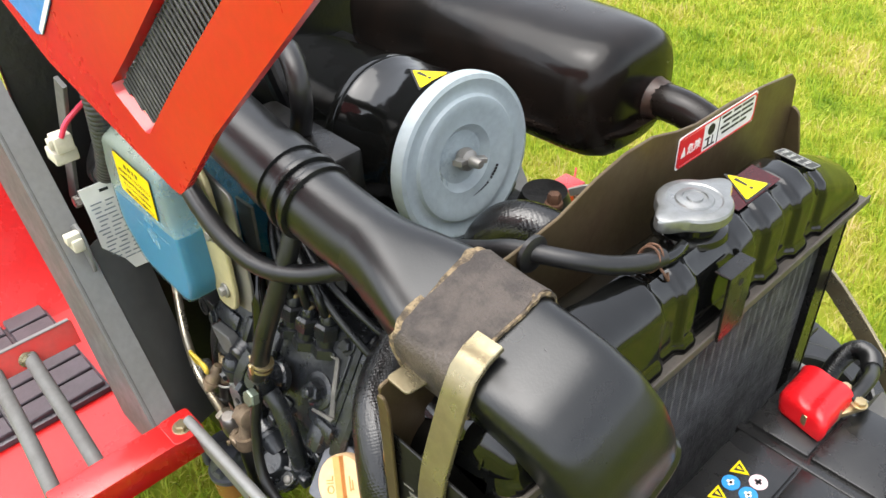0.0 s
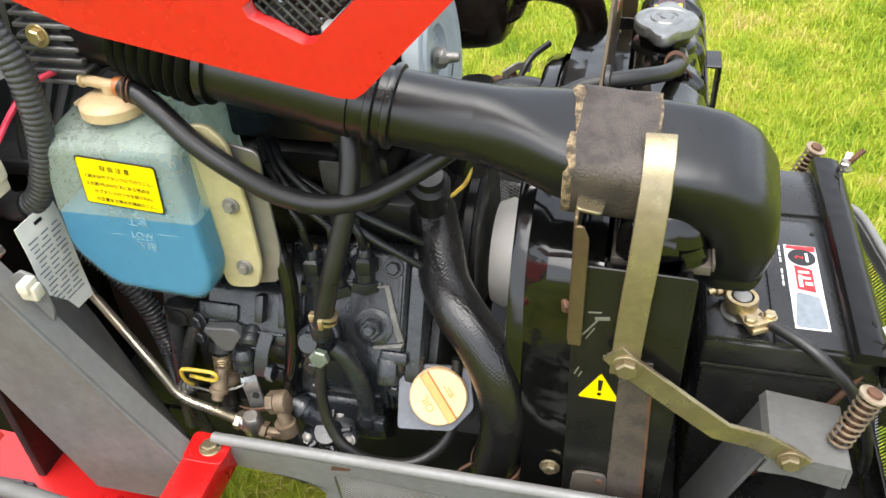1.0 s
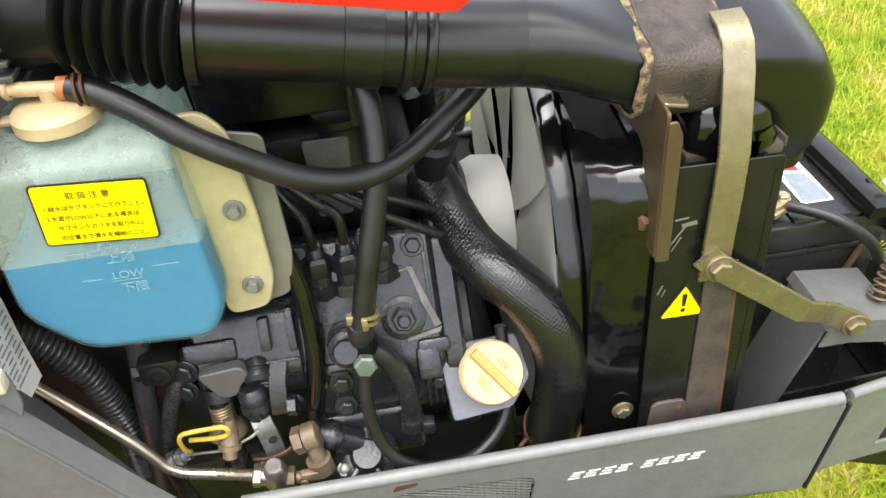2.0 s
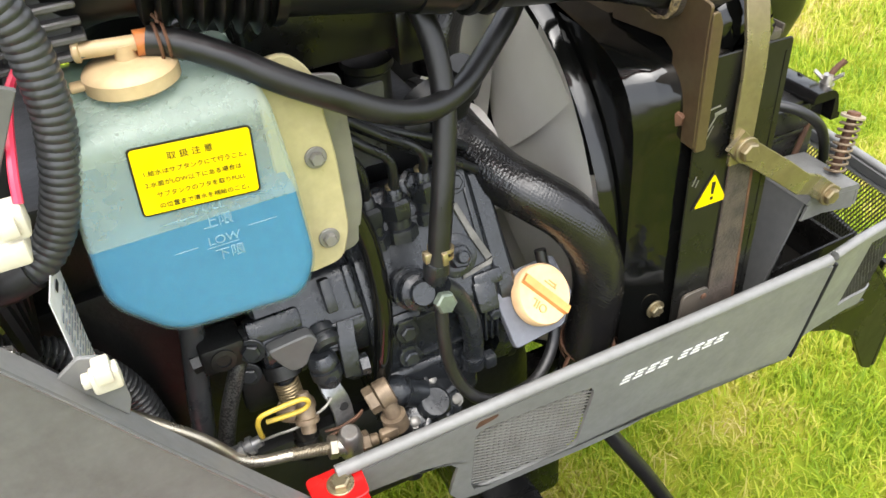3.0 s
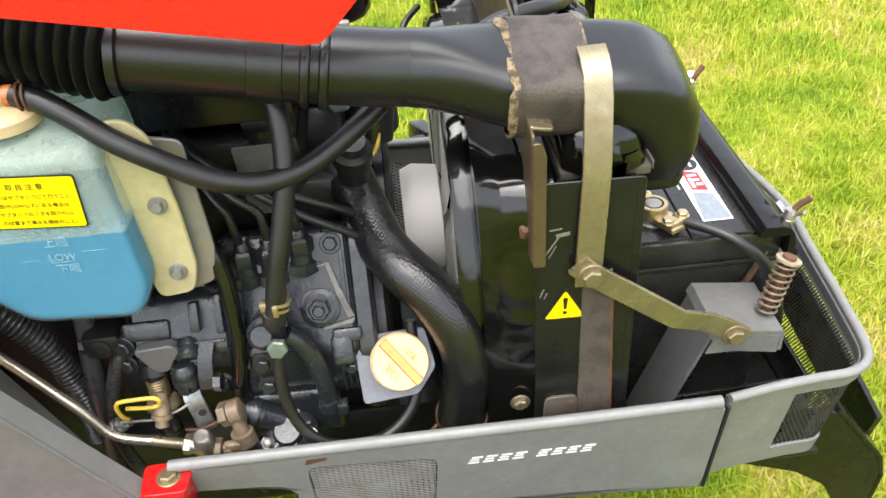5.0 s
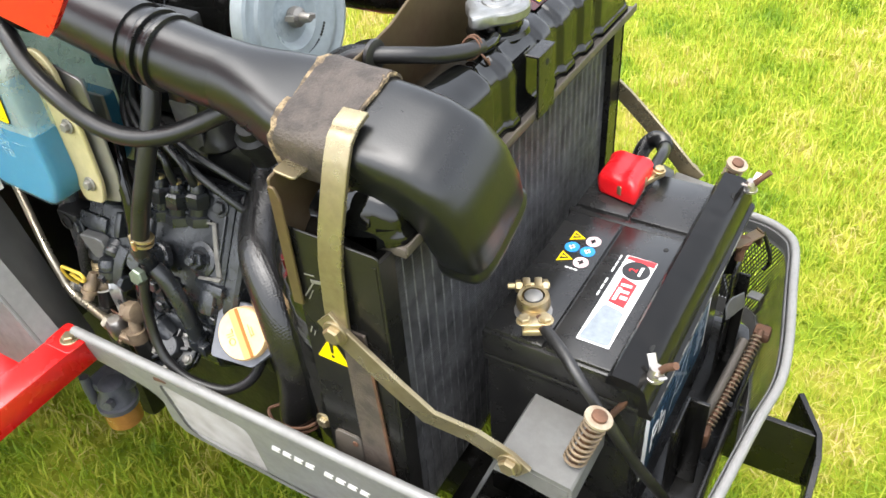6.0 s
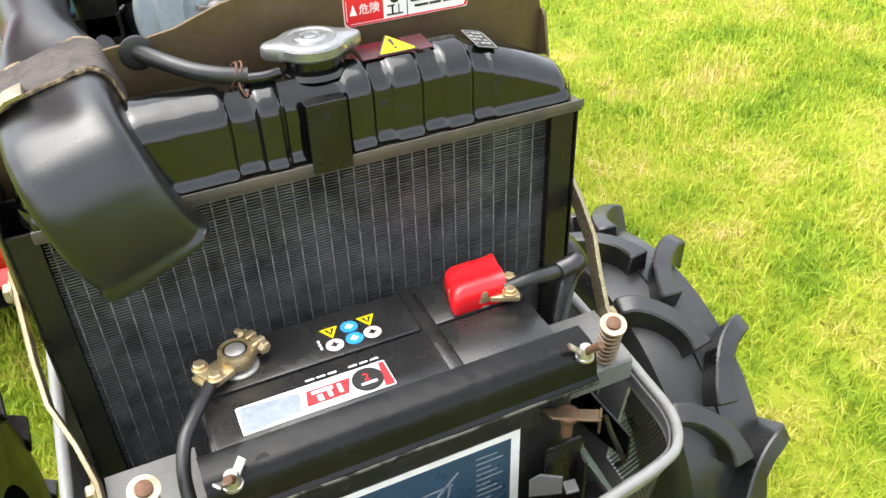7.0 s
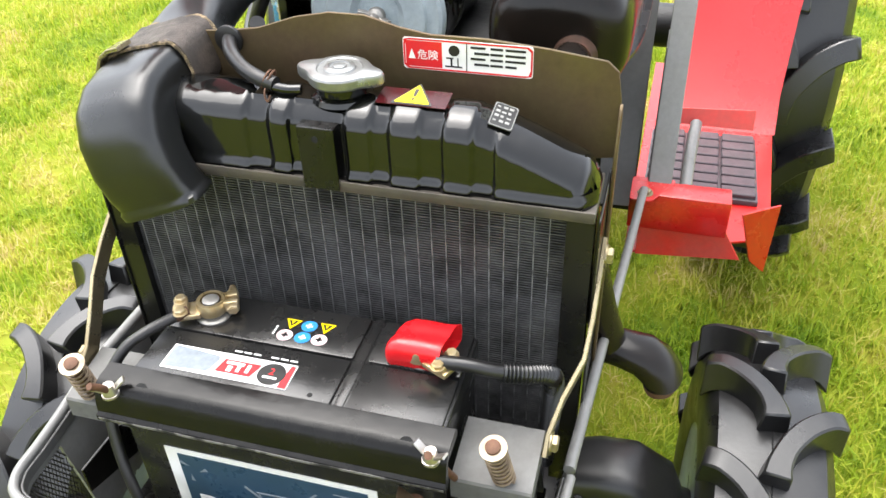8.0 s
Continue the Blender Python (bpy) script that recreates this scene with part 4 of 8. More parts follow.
for i, (x, y, kind) in enumerate(((0.071, -0.022, "t"), (0.0705, -0.0065, "b"), (0.070, 0.009, "t"), (0.0855, -0.023, "p"), (0.085, -0.007, "b"), (0.0845, 0.008, "p"))):
    if kind == "t":
        part("hazard_icon", slab([(x - 0.0058, y - 0.0072), (x - 0.0058, y + 0.0072), (x + 0.0065, y)], (0, 0, Z), (1, 0, 0), (0, 1, 0), 0.0005, 0), M["yellow"], lid)
        part("icon_figure", slab([(x - 0.0042, y - 0.0044), (x - 0.0042, y + 0.0044), (x + 0.0030, y)], (0, 0, Z + 0.0003), (1, 0, 0), (0, 1, 0), 0.0004, 0), M["print_black"], lid)
        part("icon_mark", slab([(x - 0.0034, y - 0.0014), (x - 0.0034, y + 0.0014), (x + 0.0008, y)], (0, 0, Z + 0.0006), (1, 0, 0), (0, 1, 0), 0.0004, 0), M["yellow"], lid)
    else:
        disc = [(x + 0.0066 * math.cos(a), y + 0.0070 * math.sin(a)) for a in (k * math.pi / 12 for k in range(24))]
        part("hazard_icon", slab(disc, (0, 0, Z), (1, 0, 0), (0, 1, 0), 0.0005, 0), M["print_blue"] if kind == "b" else M["print_pink"], lid)
        part("icon_figure", bars([(x - 0.003, y - 0.0012, 0.0055, 0.0024), (x - 0.001, y - 0.0032, 0.002, 0.0064)], (0, 0, Z + 0.0003), (1, 0, 0), (0, 1, 0)), M["white"] if kind == "b" else M["print_black"], lid)
part("edge_writing", bars([(0.0835 - 0.004 * k, -0.0345, 0.003, 0.0018) for k in range(3)], (0, 0, Z), (1, 0, 0), (0, 1, 0)), M["white"], lid)
# front label
fl = part("front_label", slab([(-0.098, 0.463), (0.088, 0.463), (0.088, 0.566), (-0.098, 0.566)], (0.1786, 0, 0), (0, 1, 0), (0, 0, 1), 0.0006, 0), M["white"], battery, "navy blue and white recycling label with scratches")
part("navy_field", slab([(-0.087, 0.463), (0.080, 0.463), (0.080, 0.560), (-0.087, 0.560)], (0.179, 0, 0), (0, 1, 0), (0, 0, 1), 0.0006, 0), M["print_navy"], fl)
part("lead_sign", letters("Pb", 0.044, plane_m((0.1794, -0.080, 0.480), (0, 1, 0), (0, 0, 1))), M["white"], fl)
part("recycling_mark", join(*[slab([(-0.0, 0), (0.008, 0.003), (0.006, 0.006)], (0.1794, -0.076 + 0.006 * math.cos(a), 0.541 + 0.006 * math.sin(a)), (0, math.cos(a), math.sin(a)), (0, -math.sin(a), math.cos(a)), 0.0003, 0) for a in (k * 2.0944 for k in range(3))]), M["silver_label"], fl)
part("crossed_bin", join(*[ribbon([(0.1794, a, b), (0.1794, c, d)], (0, 0, 1) if abs(c - a) > abs(d - b) else (0, 1, 0), w, 0.0003, 0, 0.00005) for a, b, c, d, w in ((-0.03, 0.535, 0.03, 0.478, 0.0025), (-0.026, 0.478, 0.035, 0.545, 0.002), (-0.018, 0.53, -0.008, 0.485, 0.0015), (0.028, 0.533, 0.018, 0.485, 0.0015), (-0.02, 0.53, 0.03, 0.533, 0.0018), (-0.008, 0.485, 0.018, 0.485, 0.0015))]), M["silver_label"], fl)
for k in range(12):
    part("label_writing", bars([(0.05, 0.55 - 0.0062 * k, 0.018 + 0.006 * math.sin(k * 2.1), 0.0012)], (0.1794, 0, 0), (0, 1, 0), (0, 0, 1)), M["silver_label"], fl)
# posts
NEG, POS = V(0.075, -0.095, 0.6215), V(0.082, 0.100, 0.6215)
for p in (NEG, POS):
    part("post", join(lathe(p - V(0, 0, 0.004), (0, 0, 1), [(0, 0.0155), (0.005, 0.0155), (0.0065, 0.0135)], 28), lathe(p, (0, 0, 1), [(0, 0.0085), (0.017, 0.0075), (0.018, 0.006)], 24)), M["alu"], battery, "lead battery post")


def terminal(at, turn, mat_name, name, label, category, bolted=True):
    """A cast clamp round the post: ring, two ears with a clamp bolt, and a cable saddle with two bolts."""
    t = thing(name, at, label, category)
    rot = Matrix.Translation(at) @ Matrix.Rotation(turn, 4, "Z")
    z = 0.006
    ring = rings_mesh([[V(r * math.cos(a), r * math.sin(a), z + h) for a in (2 * math.pi * k / 28 for k in range(28))] for r, h in ((0.0092, 0), (0.0132, 0), (0.0138, 0.002), (0.0132, 0.009), (0.0125, 0.011), (0.0092, 0.011))], False, False)
    ears = [box((0.0095, s - 0.0032, z), (0.023, s + 0.0032, z + 0.0105), 0.0012) for s in (-0.0048, 0.0048)]
    part("clamp", moved(join(ring, *ears), rot), M[mat_name], t, "cast clamp ring")
    if bolted:
        part("clamp_bolt", moved(join(hexbolt((0.018, -0.009, z + 0.005), (0, -1, 0), 0.0052, 0.004), hexbolt((0.018, 0.009, z + 0.005), (0, 1, 0), 0.0052, 0.005), lathe((0.018, -0.014, z + 0.005), (0, 1, 0), [(0, 0.0028), (0.034, 0.0028)], 12)), rot), M["brass"], t, "clamp bolt")
    part("saddle", moved(join(box((-0.034, -0.010, z - 0.001), (-0.010, 0.010, z + 0.004), 0.0012), box((-0.032, -0.009, z + 0.004), (-0.020, 0.009, z + 0.0085), 0.0014)), rot), M[mat_name], t, "cable saddle")
    for s in (-0.0085, 0.0085):
        part("saddle_bolt", moved(hexbolt((-0.026, s, z + 0.008), (0, 0, 1), 0.005, 0.0045, 0.0062), rot), M["brass"], t, "brass coloured bolt")
    return t


terminal(NEG + V(0, 0, 0), radians(118), "brass", "negative_terminal", "tarnished brass clamp on the negative battery post", "battery terminal")
post = terminal(POS + V(0.004, -0.002, 0.0005), radians(-115), "brass", "positive_terminal", "brass clamp under a red vinyl boot on the battery", "battery terminal", False)
BOOT = catmull([V(x, 0, z) for x, z in ((0.0560, 0.6218), (0.0545, 0.632), (0.0575, 0.6395), (0.067, 0.6450), (0.080, 0.6445), (0.0875, 0.6460), (0.0945, 0.6445), (0.0985, 0.639), (0.0990, 0.631), (0.0970, 0.6218))], 4)
bm_c = V(0.080, 0, 0.628)
part("boot", rings_mesh([[bm_c + V((p.x - bm_c.x) * g + sh, y + 0.16 * (0.08 - p.x), (p.z - bm_c.z) * g) for p in BOOT] for y, g, sh in ((0.0745, 0.55, 0.004), (0.0755, 0.80, 0.003), (0.0785, 0.93, 0.002), (0.084, 0.985, 0.0), (0.097, 1.0, 0.0), (0.109, 0.985, 0.0), (0.117, 1.01, 0.0), (0.1205, 1.05, 0.0), (0.1205, 0.98, 0.0), (0.108, 0.90, 0.0))], True, True), M["red_boot"], post, "bright red vinyl boot", 60)

# ---- hold-down bar ----
hold = thing("battery_hold_down", V(0.17, 0.005, 0.59), "black pressed steel bar clamping the battery with wing nuts", "battery clamp")
prof = [(0.1545, 0.6222), (0.1555, 0.629), (0.159, 0.6325), (0.174, 0.6318), (0.1805, 0.6295), (0.1845, 0.6245), (0.1875, 0.614), (0.1885, 0.6065), (0.1915, 0.6045), (0.1915, 0.5995), (0.1815, 0.5995), (0.1815, 0.6222)]
part("bar", rings_mesh([[V(x, y, z) for x, z in prof] for y in (-0.141, -0.138, 0.144, 0.147)]), M["bar_black"], hold, "rounded satin black bar", 40)
part("bar_edge", ribbon([V(0.1918, -0.139 + 0.0285 * k, 0.6018 + 0.0004 * (k % 3)) for k in range(11)], (0, 0, 1), 0.0026, 0.0008, 0, 0.0002), M["rubbed_edge"], hold, "rubbed pale lower edge")
for y in (-0.102, 0.115):
    part("slot_hole", lathe((0.1775, y, 0.6285), (0.7, 0, 0.72), [(0, 0.0055), (0.0012, 0.0055)], 18), M["shade_and_seam_black"], hold)


def wing_nut(p, tilt, parent):
    rot = Matrix.Translation(p) @ Matrix.Rotation(tilt, 4, "Z")
    hub = lathe((0, 0, 0), (0, 0, 1), [(-0.001, 0.0068), (0.001, 0.0068), (0.0012, 0.0060), (0.008, 0.0048), (0.010, 0.0042)], 18)
    wings = [ribbon([(0.004 * s, 0, 0.005), (0.0075 * s, 0, 0.008), (0.0125 * s, 0, 0.012)], (0, 1, 0), 0.0065, 0.002, 4) for s in (-1, 1)]
    return part("wing_nut", moved(join(hub, *wings), rot), M["steel"], parent, "bright plated wing nut")


for y, s in ((-0.124, -1), (0.136, 1)):
    wing_nut(V(0.186, y, 0.6275), radians(62 * s + 10), hold)
    part("hook_rod", tube([(0.200, y + 0.003 * s, 0.649), (0.186, y, 0.630), (0.150, y + 0.010 * s, 0.560), (0.112, y + 0.018 * s, 0.485), (0.104, y + 0.016 * s, 0.478)], 0.0029, 10), M["rust"], hold, "rusty threaded hook rod")

# ---- battery cables ----
cab = thing("negative_cable", V(0.12, -0.14, 0.5), "black battery cable with bare copper at the clamp", "cable")
part("copper_end", tube([(0.087, -0.112, 0.6315), (0.097, -0.119, 0.6315)], 0.0052), M["rust"], cab, "bare copper strands")
part("sheath", tube([(0.095, -0.118, 0.6318), (0.118, -0.134, 0.630), (0.136, -0.146, 0.6235), (0.155, -0.152, 0.607), (0.170, -0.150, 0.580), (0.184, -0.141, 0.545), (0.197, -0.125, 0.505), (0.208, -0.105, 0.46)], 0.0048), M["rubber"], cab)
cab2 = thing("positive_cable", V(0.06, 0.16, 0.5), "black starter cable entering a ribbed conduit", "cable")
part("sheath", tube([(0.098, 0.116, 0.635), (0.099, 0.140, 0.638), (0.097, 0.157, 0.635), (0.091, 0.175, 0.629)], 0.0058), M["rubber"], cab2)
part("conduit", bellow([(0.094, 0.167, 0.6315), (0.085, 0.186, 0.626), (0.072, 0.200, 0.616), (0.061, 0.204, 0.598), (0.053, 0.203, 0.56), (0.047, 0.198, 0.48)], 0.0072, 0.0088, 0.0032), M["plastic"], cab2, "black ribbed conduit")


# ---- intake duct ----
duct = thing("intake_duct", V(-0.1, -0.16, 0.70), "matt black moulded air intake duct with bellows, pad and flat snout", "intake duct")
part("bellows", bellow([(-0.375, -0.150, 0.868), (-0.345, -0.158, 0.861), (-0.312, -0.164, 0.853)], 0.0285, 0.0355, 0.0092, 28), M["bellows"], duct, "ribbed rubber bellows")
part("collar", lathe((-0.316, -0.1635, 0.8535), (0.985, -0.01, -0.17), [(0, 0.028), (0.001, 0.0305), (0.007, 0.0305), (0.008, 0.027)], 32), M["plastic"], duct)
part("pipe", tube([(-0.315, -0.1637, 0.8533), (-0.26, -0.1655, 0.8435), (-0.205, -0.166, 0.8325), (-0.15, -0.1645, 0.8225), (-0.128, -0.163, 0.8195)], 0.0262, 32, 6), M["plastic"], duct, "straight round pipe")
part("sleeve", lathe((-0.232, -0.1659, 0.838), (0.98, 0.0, -0.19), [(0, 0.0262), (0.0005, 0.0278), (0.022, 0.0282), (0.0225, 0.0262)], 32), M["plastic"], duct)
for k, s in ((0, 0.0), (1, 0.012)):
    part("bead", lathe((-0.2 + s, -0.1661, 0.8315 - s * 0.19), (0.98, 0.005, -0.19), [(0, 0.0262), (0.0012, 0.0292), (0.0035, 0.0298), (0.0058, 0.0292), (0.007, 0.0262)], 32), M["plastic"], duct, "raised bead")
SECT = [
    ((-0.130, -0.1632, 0.8198), (0, 1, 0), (0.18, 0, 1), 0.0262, 0.0262, 2.0),
    ((-0.115, -0.1630, 0.8175), (0, 1, 0.05), (0.18, 0, 1), 0.0278, 0.0262, 2.2),
    ((-0.095, -0.1615, 0.8135), (0, 1, 0.14), (0.15, 0, 1), 0.0320, 0.0254, 2.8),
    ((-0.075, -0.1600, 0.8085), (0, 1, 0.22), (0.1, 0, 1), 0.0365, 0.0248, 3.4),
    ((-0.055, -0.1600, 0.8045), (0, 1, 0.28), (0.05, 0, 1), 0.0390, 0.0244, 4.0),
    ((-0.020, -0.1610, 0.8020), (0, 1, 0.30), (0.05, 0, 1), 0.0390, 0.0246, 4.2),
    ((0.008, -0.1610, 0.7990), (0, 1, 0.30), (0.12, 0, 1), 0.0385, 0.0258, 4.2),
    ((0.026, -0.1595, 0.7940), (0, 1, 0.30), (0.34, 0, 1), 0.0385, 0.0275, 4.0),
    ((0.040, -0.1560, 0.7840), (0, 1, 0.30), (0.68, 0, 1), 0.0390, 0.0284, 4.0),
    ((0.049, -0.1510, 0.7690), (0, 1, 0.30), (1, 0, 0.75), 0.0395, 0.0270, 4.0),
    ((0.0525, -0.1445, 0.7500), (0, 1, 0.33), (1, 0, 0.32), 0.0400, 0.0245, 4.0),
    ((0.0525, -0.1380, 0.7350), (0, 1, 0.36), (1, 0, 0.08), 0.0400, 0.0222, 4.0),
    ((0.0515, -0.1325, 0.7255), (0, 1, 0.38), (1, 0, 0), 0.0400, 0.0212, 4.0),
    ((0.0515, -0.1315, 0.7235), (0, 1, 0.40), (1, 0, 0), 0.0420, 0.0228, 4.0),
    ((0.051, -0.1295, 0.7185), (0, 1, 0.42), (1, 0, 0), 0.0418, 0.0226, 4.0),
    ((0.051, -0.1295, 0.7186), (0, 1, 0.42), (1, 0, 0), 0.0380, 0.0190, 4.0),
    ((0.052, -0.137, 0.742), (0, 1, 0.33), (1, 0, 0.08), 0.0350, 0.0170, 4.0),
]
dense = []
for a, b in zip(SECT, SECT[1:]):
    steps = 3 if (Vector(a[0]) - Vector(b[0])).length > 0.008 else 1
    for k in range(steps):
        s = k / steps
        dense.append(squircle(Vector(a[0]).lerp(Vector(b[0]), s), Vector(a[1]).lerp(Vector(b[1]), s), Vector(a[2]).lerp(Vector(b[2]), s), a[3] + (b[3] - a[3]) * s, a[4] + (b[4] - a[4]) * s, a[5] + (b[5] - a[5]) * s, 44))
dense.append(squircle(*SECT[-1], 44))
part("snout", rings_mesh(dense, False, True), M["plastic"], duct, "flattened snout bent down over the radiator", 60)
rng = random.Random(11)


def torn(amount):
    """An uneven line round the pad: way along the duct for each of 44 points."""
    raw = [rng.uniform(-1, 1) for k in range(44)]
    return [amount * (0.6 * raw[k] + 0.4 * (raw[k - 1] + raw[k - 2]) / 2 + 0.7 * math.sin(0.9 * k + raw[3] * 3)) for k in range(44)]


def pad_ring(x, z, g, off):
    return [q + V(o, 0, 0) + V(0, 0, 0.0007 * math.sin(37 * o * 400)) for q, o in zip(squircle((x, -0.1606, z + 0.0014), (0, 1, 0.29), (0.05, 0, 1), 0.0390 + g, 0.0245 + g, 4.2, 44), off)]


ta, tb = torn(0.0010), torn(0.0008)
still = [0.0] * 44
part("pad", rings_mesh([pad_ring(-0.0605, 0.8035, -0.004, ta), pad_ring(-0.061, 0.8035, 0.0030, ta), pad_ring(-0.05, 0.8025, 0.0030, still), pad_ring(-0.03, 0.8012, 0.0026, still), pad_ring(-0.0125, 0.8002, 0.0030, tb), pad_ring(-0.012, 0.8002, -0.004, tb)], False, False), M["pad"], duct, "black bitumen foam pad with torn edges", 70)
for x0, x1, z, edge in ((-0.0668, -0.0603, 0.803, ta), (-0.0142, -0.0108, 0.8003, tb)):
    rag = torn(0.0019)
    part("pad_edge", rings_mesh([pad_ring(x0, z, 0.0003, rag), pad_ring(x0 + 0.0006, z, 0.0024, rag), pad_ring(x1, z, 0.0026, edge), pad_ring(x1 + 0.0003, z, 0.0005, edge)], False, False), M["pad_edge"], duct, "pale torn fibre edge", 70)

# ---- straps from duct to frame ----
for s in (-1, 1):
    st = thing("support_strap", V(0.05, 0.22 * s, 0.57), "yellow zinc-plated flat steel strap bolted beside the radiator", "metal strap", "support straps")
    if s < 0:
        part("upper_bar", ribbon([(-0.0090, -0.179, 0.8285), (-0.0090, -0.190, 0.8252), (-0.0090, -0.1990, 0.8185), (-0.0092, -0.2060, 0.804), (-0.0100, -0.2115, 0.787), (-0.0115, -0.2205, 0.757), (-0.0130, -0.2235, 0.735), (-0.0145, -0.2250, 0.70), (-0.0155, -0.2258, 0.665)], (1, 0, 0.02), 0.0195, 0.0038), M["zinc"], st, "strap over the duct")
    part("lower_bar", ribbon([(-0.024, 0.2285 * s, 0.687), (-0.013, 0.2285 * s, 0.676), (0.030, 0.2285 * s, 0.643), (0.056, 0.2265 * s, 0.6215), (0.085, 0.215 * s, 0.604), (0.108, 0.2085 * s, 0.586), (0.122, 0.2080 * s, 0.575)], (0.62, 0, 0.78), 0.0185, 0.0038), M["zinc"], st, "bent lower bar")
    part("bolt", hexbolt((-0.014, 0.2305 * s, 0.677), (0, s, 0), 0.0078, 0.0065, 0.0105), M["zinc"], st, "zinc hexagon bolt")
    part("bolt", hexbolt((0.112, 0.2105 * s, 0.582), (0, s, 0), 0.0075, 0.0065, 0.0100), M["zinc"], st, "zinc hexagon bolt")

# ---- spring mounts ----
for s in (-1, 1):
    sm = thing("spring_mount", V(0.14, 0.19 * s, 0.40), "grey folded steel bracket holding a coil spring on a bolt", "bracket", "spring mounts")
    y0, y1 = sorted((0.141 * s, 0.2045 * s))
    part("top_box", rings_mesh([[V(x, y, z) for x, z in ((0.096, 0.573), (0.100, 0.581), (0.157, 0.5735), (0.1585, 0.5715), (0.1585, 0.552), (0.1555, 0.552), (0.1555, 0.569), (0.101, 0.5765), (0.099, 0.571))] for y in (y0, y1)]), M["bracket_grey"], sm, "grey folded top", 20)
    part("leg", rings_mesh([[V(x, y, z) for x, z in ((0.050, 0.44), (0.0965, 0.573), (0.0995, 0.572), (0.0535, 0.44))] for y in (y0 + 0.004, y1 - 0.004)]), M["grey_dark"], sm, "sloping dark grey leg", 20)
    part("side_cheek", slab([(0.101, 0.5765), (0.1555, 0.569), (0.1555, 0.549), (0.118, 0.556), (0.094, 0.556)], (0, y0 + 0.0015 if s < 0 else y1 - 0.0015, 0), (1, 0, 0), (0, 0, 1), 0.003), M["bracket_grey"], sm, "grey folded cheek")
    c, lean = V(0.150, 0.182 * s, 0.576), V(0.28, -0.12 * s, 1).normalized()
    turn = lean.to_track_quat("Z", "Y").to_matrix()
    part("spring", tube([c + turn @ V(0.0082 * math.cos(a), 0.0082 * math.sin(a), 0.001 + 0.049 * a / (2 * math.pi * 8)) for a in (k * math.pi / 6 for k in range(97))], 0.0012, 7, 1), M["rust_tan"], sm, "coil spring")
    part("bolt", lathe(c, lean, [(0, 0.0042), (0.051, 0.0042)], 16), M["rust"], sm, "rusty bolt shank")
    part("washer", lathe(c + lean * 0.0505, lean, [(0, 0.0104), (0.002, 0.0104), (0.0022, 0.006)], 28), M["washer"], sm, "plated washer")
    part("bolt_end", lathe(c + lean * 0.0525, lean, [(0, 0.0058), (0.0025, 0.0058), (0.0032, 0.0045)], 20), M["rust"], sm, "rusty bolt end")

# ---- bumper guard ----
guard = thing("bumper_guard", V(0, 0, 0.43), "grey painted steel bumper guard with mesh windows round the engine bay", "bumper")
BZ = 0.5345


def side_outline():
    return [(-0.3518, 0.5297), (-0.0485, 0.531), (0.1002, 0.5354), (0.1026, 0.3995), (0.0714, 0.4079), (-0.0511, 0.4217), (-0.0782, 0.412), (-0.1146, 0.4079), (-0.2546, 0.4162), (-0.2664, 0.4381), (-0.2581, 0.4756), (-0.2723, 0.4913), (-0.3511, 0.4991)]


LEAN = 0.165
WIN = round_outline([(-0.2453, 0.5158), (-0.1372, 0.5068), (-0.1443, 0.4183), (-0.2469, 0.4265)], 0.012, 5)
for s in (-1, 1):
    ang = 0.0 if s < 0 else -0.0555
    outl = resample(side_outline(), 60)
    lean, low = V(0, LEAN * s, 1), V(0, -LEAN * 0.535 * s, 0)
    u = V(1, ang, 0)
    org = V(0, -0.242 if s < 0 else 0.2345, 0)
    # start both outlines at the corner that faces the rear so that the skin between them does not twist
    win = resample(WIN, 60)
    k0 = min(range(60), key=lambda k: (win[k][0] + 0.25) ** 2 + (win[k][1] - 0.52) ** 2)
    o0 = min(range(60), key=lambda k: (outl[k][0] + 0.352) ** 2 + (outl[k][1] - 0.532) ** 2)
    win = win[k0:] + win[:k0]
    outl = outl[o0:] + outl[:o0]
    if (win[5][0] - win[0][0]) * (outl[5][0] - outl[0][0]) < 0:
        win = win[:1] + list(reversed(win[1:]))
    part("side_panel", window_plate(outl, win, org + low, u, lean, 0.003), M["grey"], guard, "grey side panel")
    part("side_mesh", wire_mesh(resample([(a, b) for a, b in WIN], 40), org + low - V(0, 0.002 * s, 0), u, lean, 0.0040, 0.00085, 0.42, 1.0), M["alu"], guard, "expanded metal mesh")
    part("top_rail", tube([(x, org.y + u.y * x - 0.003 * s, BZ + (0.0015 if x > 0 else 0.0)) for x in (-0.352, -0.25, -0.1, 0.0, 0.098)], 0.0052, 12), M["grey"], guard, "rolled top edge")
    if s < 0:
        rows, x = [], 0.0
        for ch in "xxxx xxxx":
            if ch == "x":
                rows += [(x, 0, 0.009, 0.0022), (x + 0.001, 0.004, 0.0075, 0.002), (x + 0.002, 0.0075, 0.009, 0.0022)]
                x += 0.0122
            else:
                x += 0.0075
        for row in rows:
            part("side_mark", bars([row], (-0.1130, -0.2440 + LEAN * (0.535 - 0.4911), 0.4911), (1.03, 0, -0.01), (0.18, -LEAN, 1.03)), M["white"], guard, "white slanted bar")
        part("rust_spot", slab(round_outline([(-0.246, 0.519), (-0.228, 0.523), (-0.226, 0.527), (-0.243, 0.527)], 0.002), low + V(0, -0.2437, 0), (1, 0, 0), lean, 0.0003, 0), M["rust"], guard)
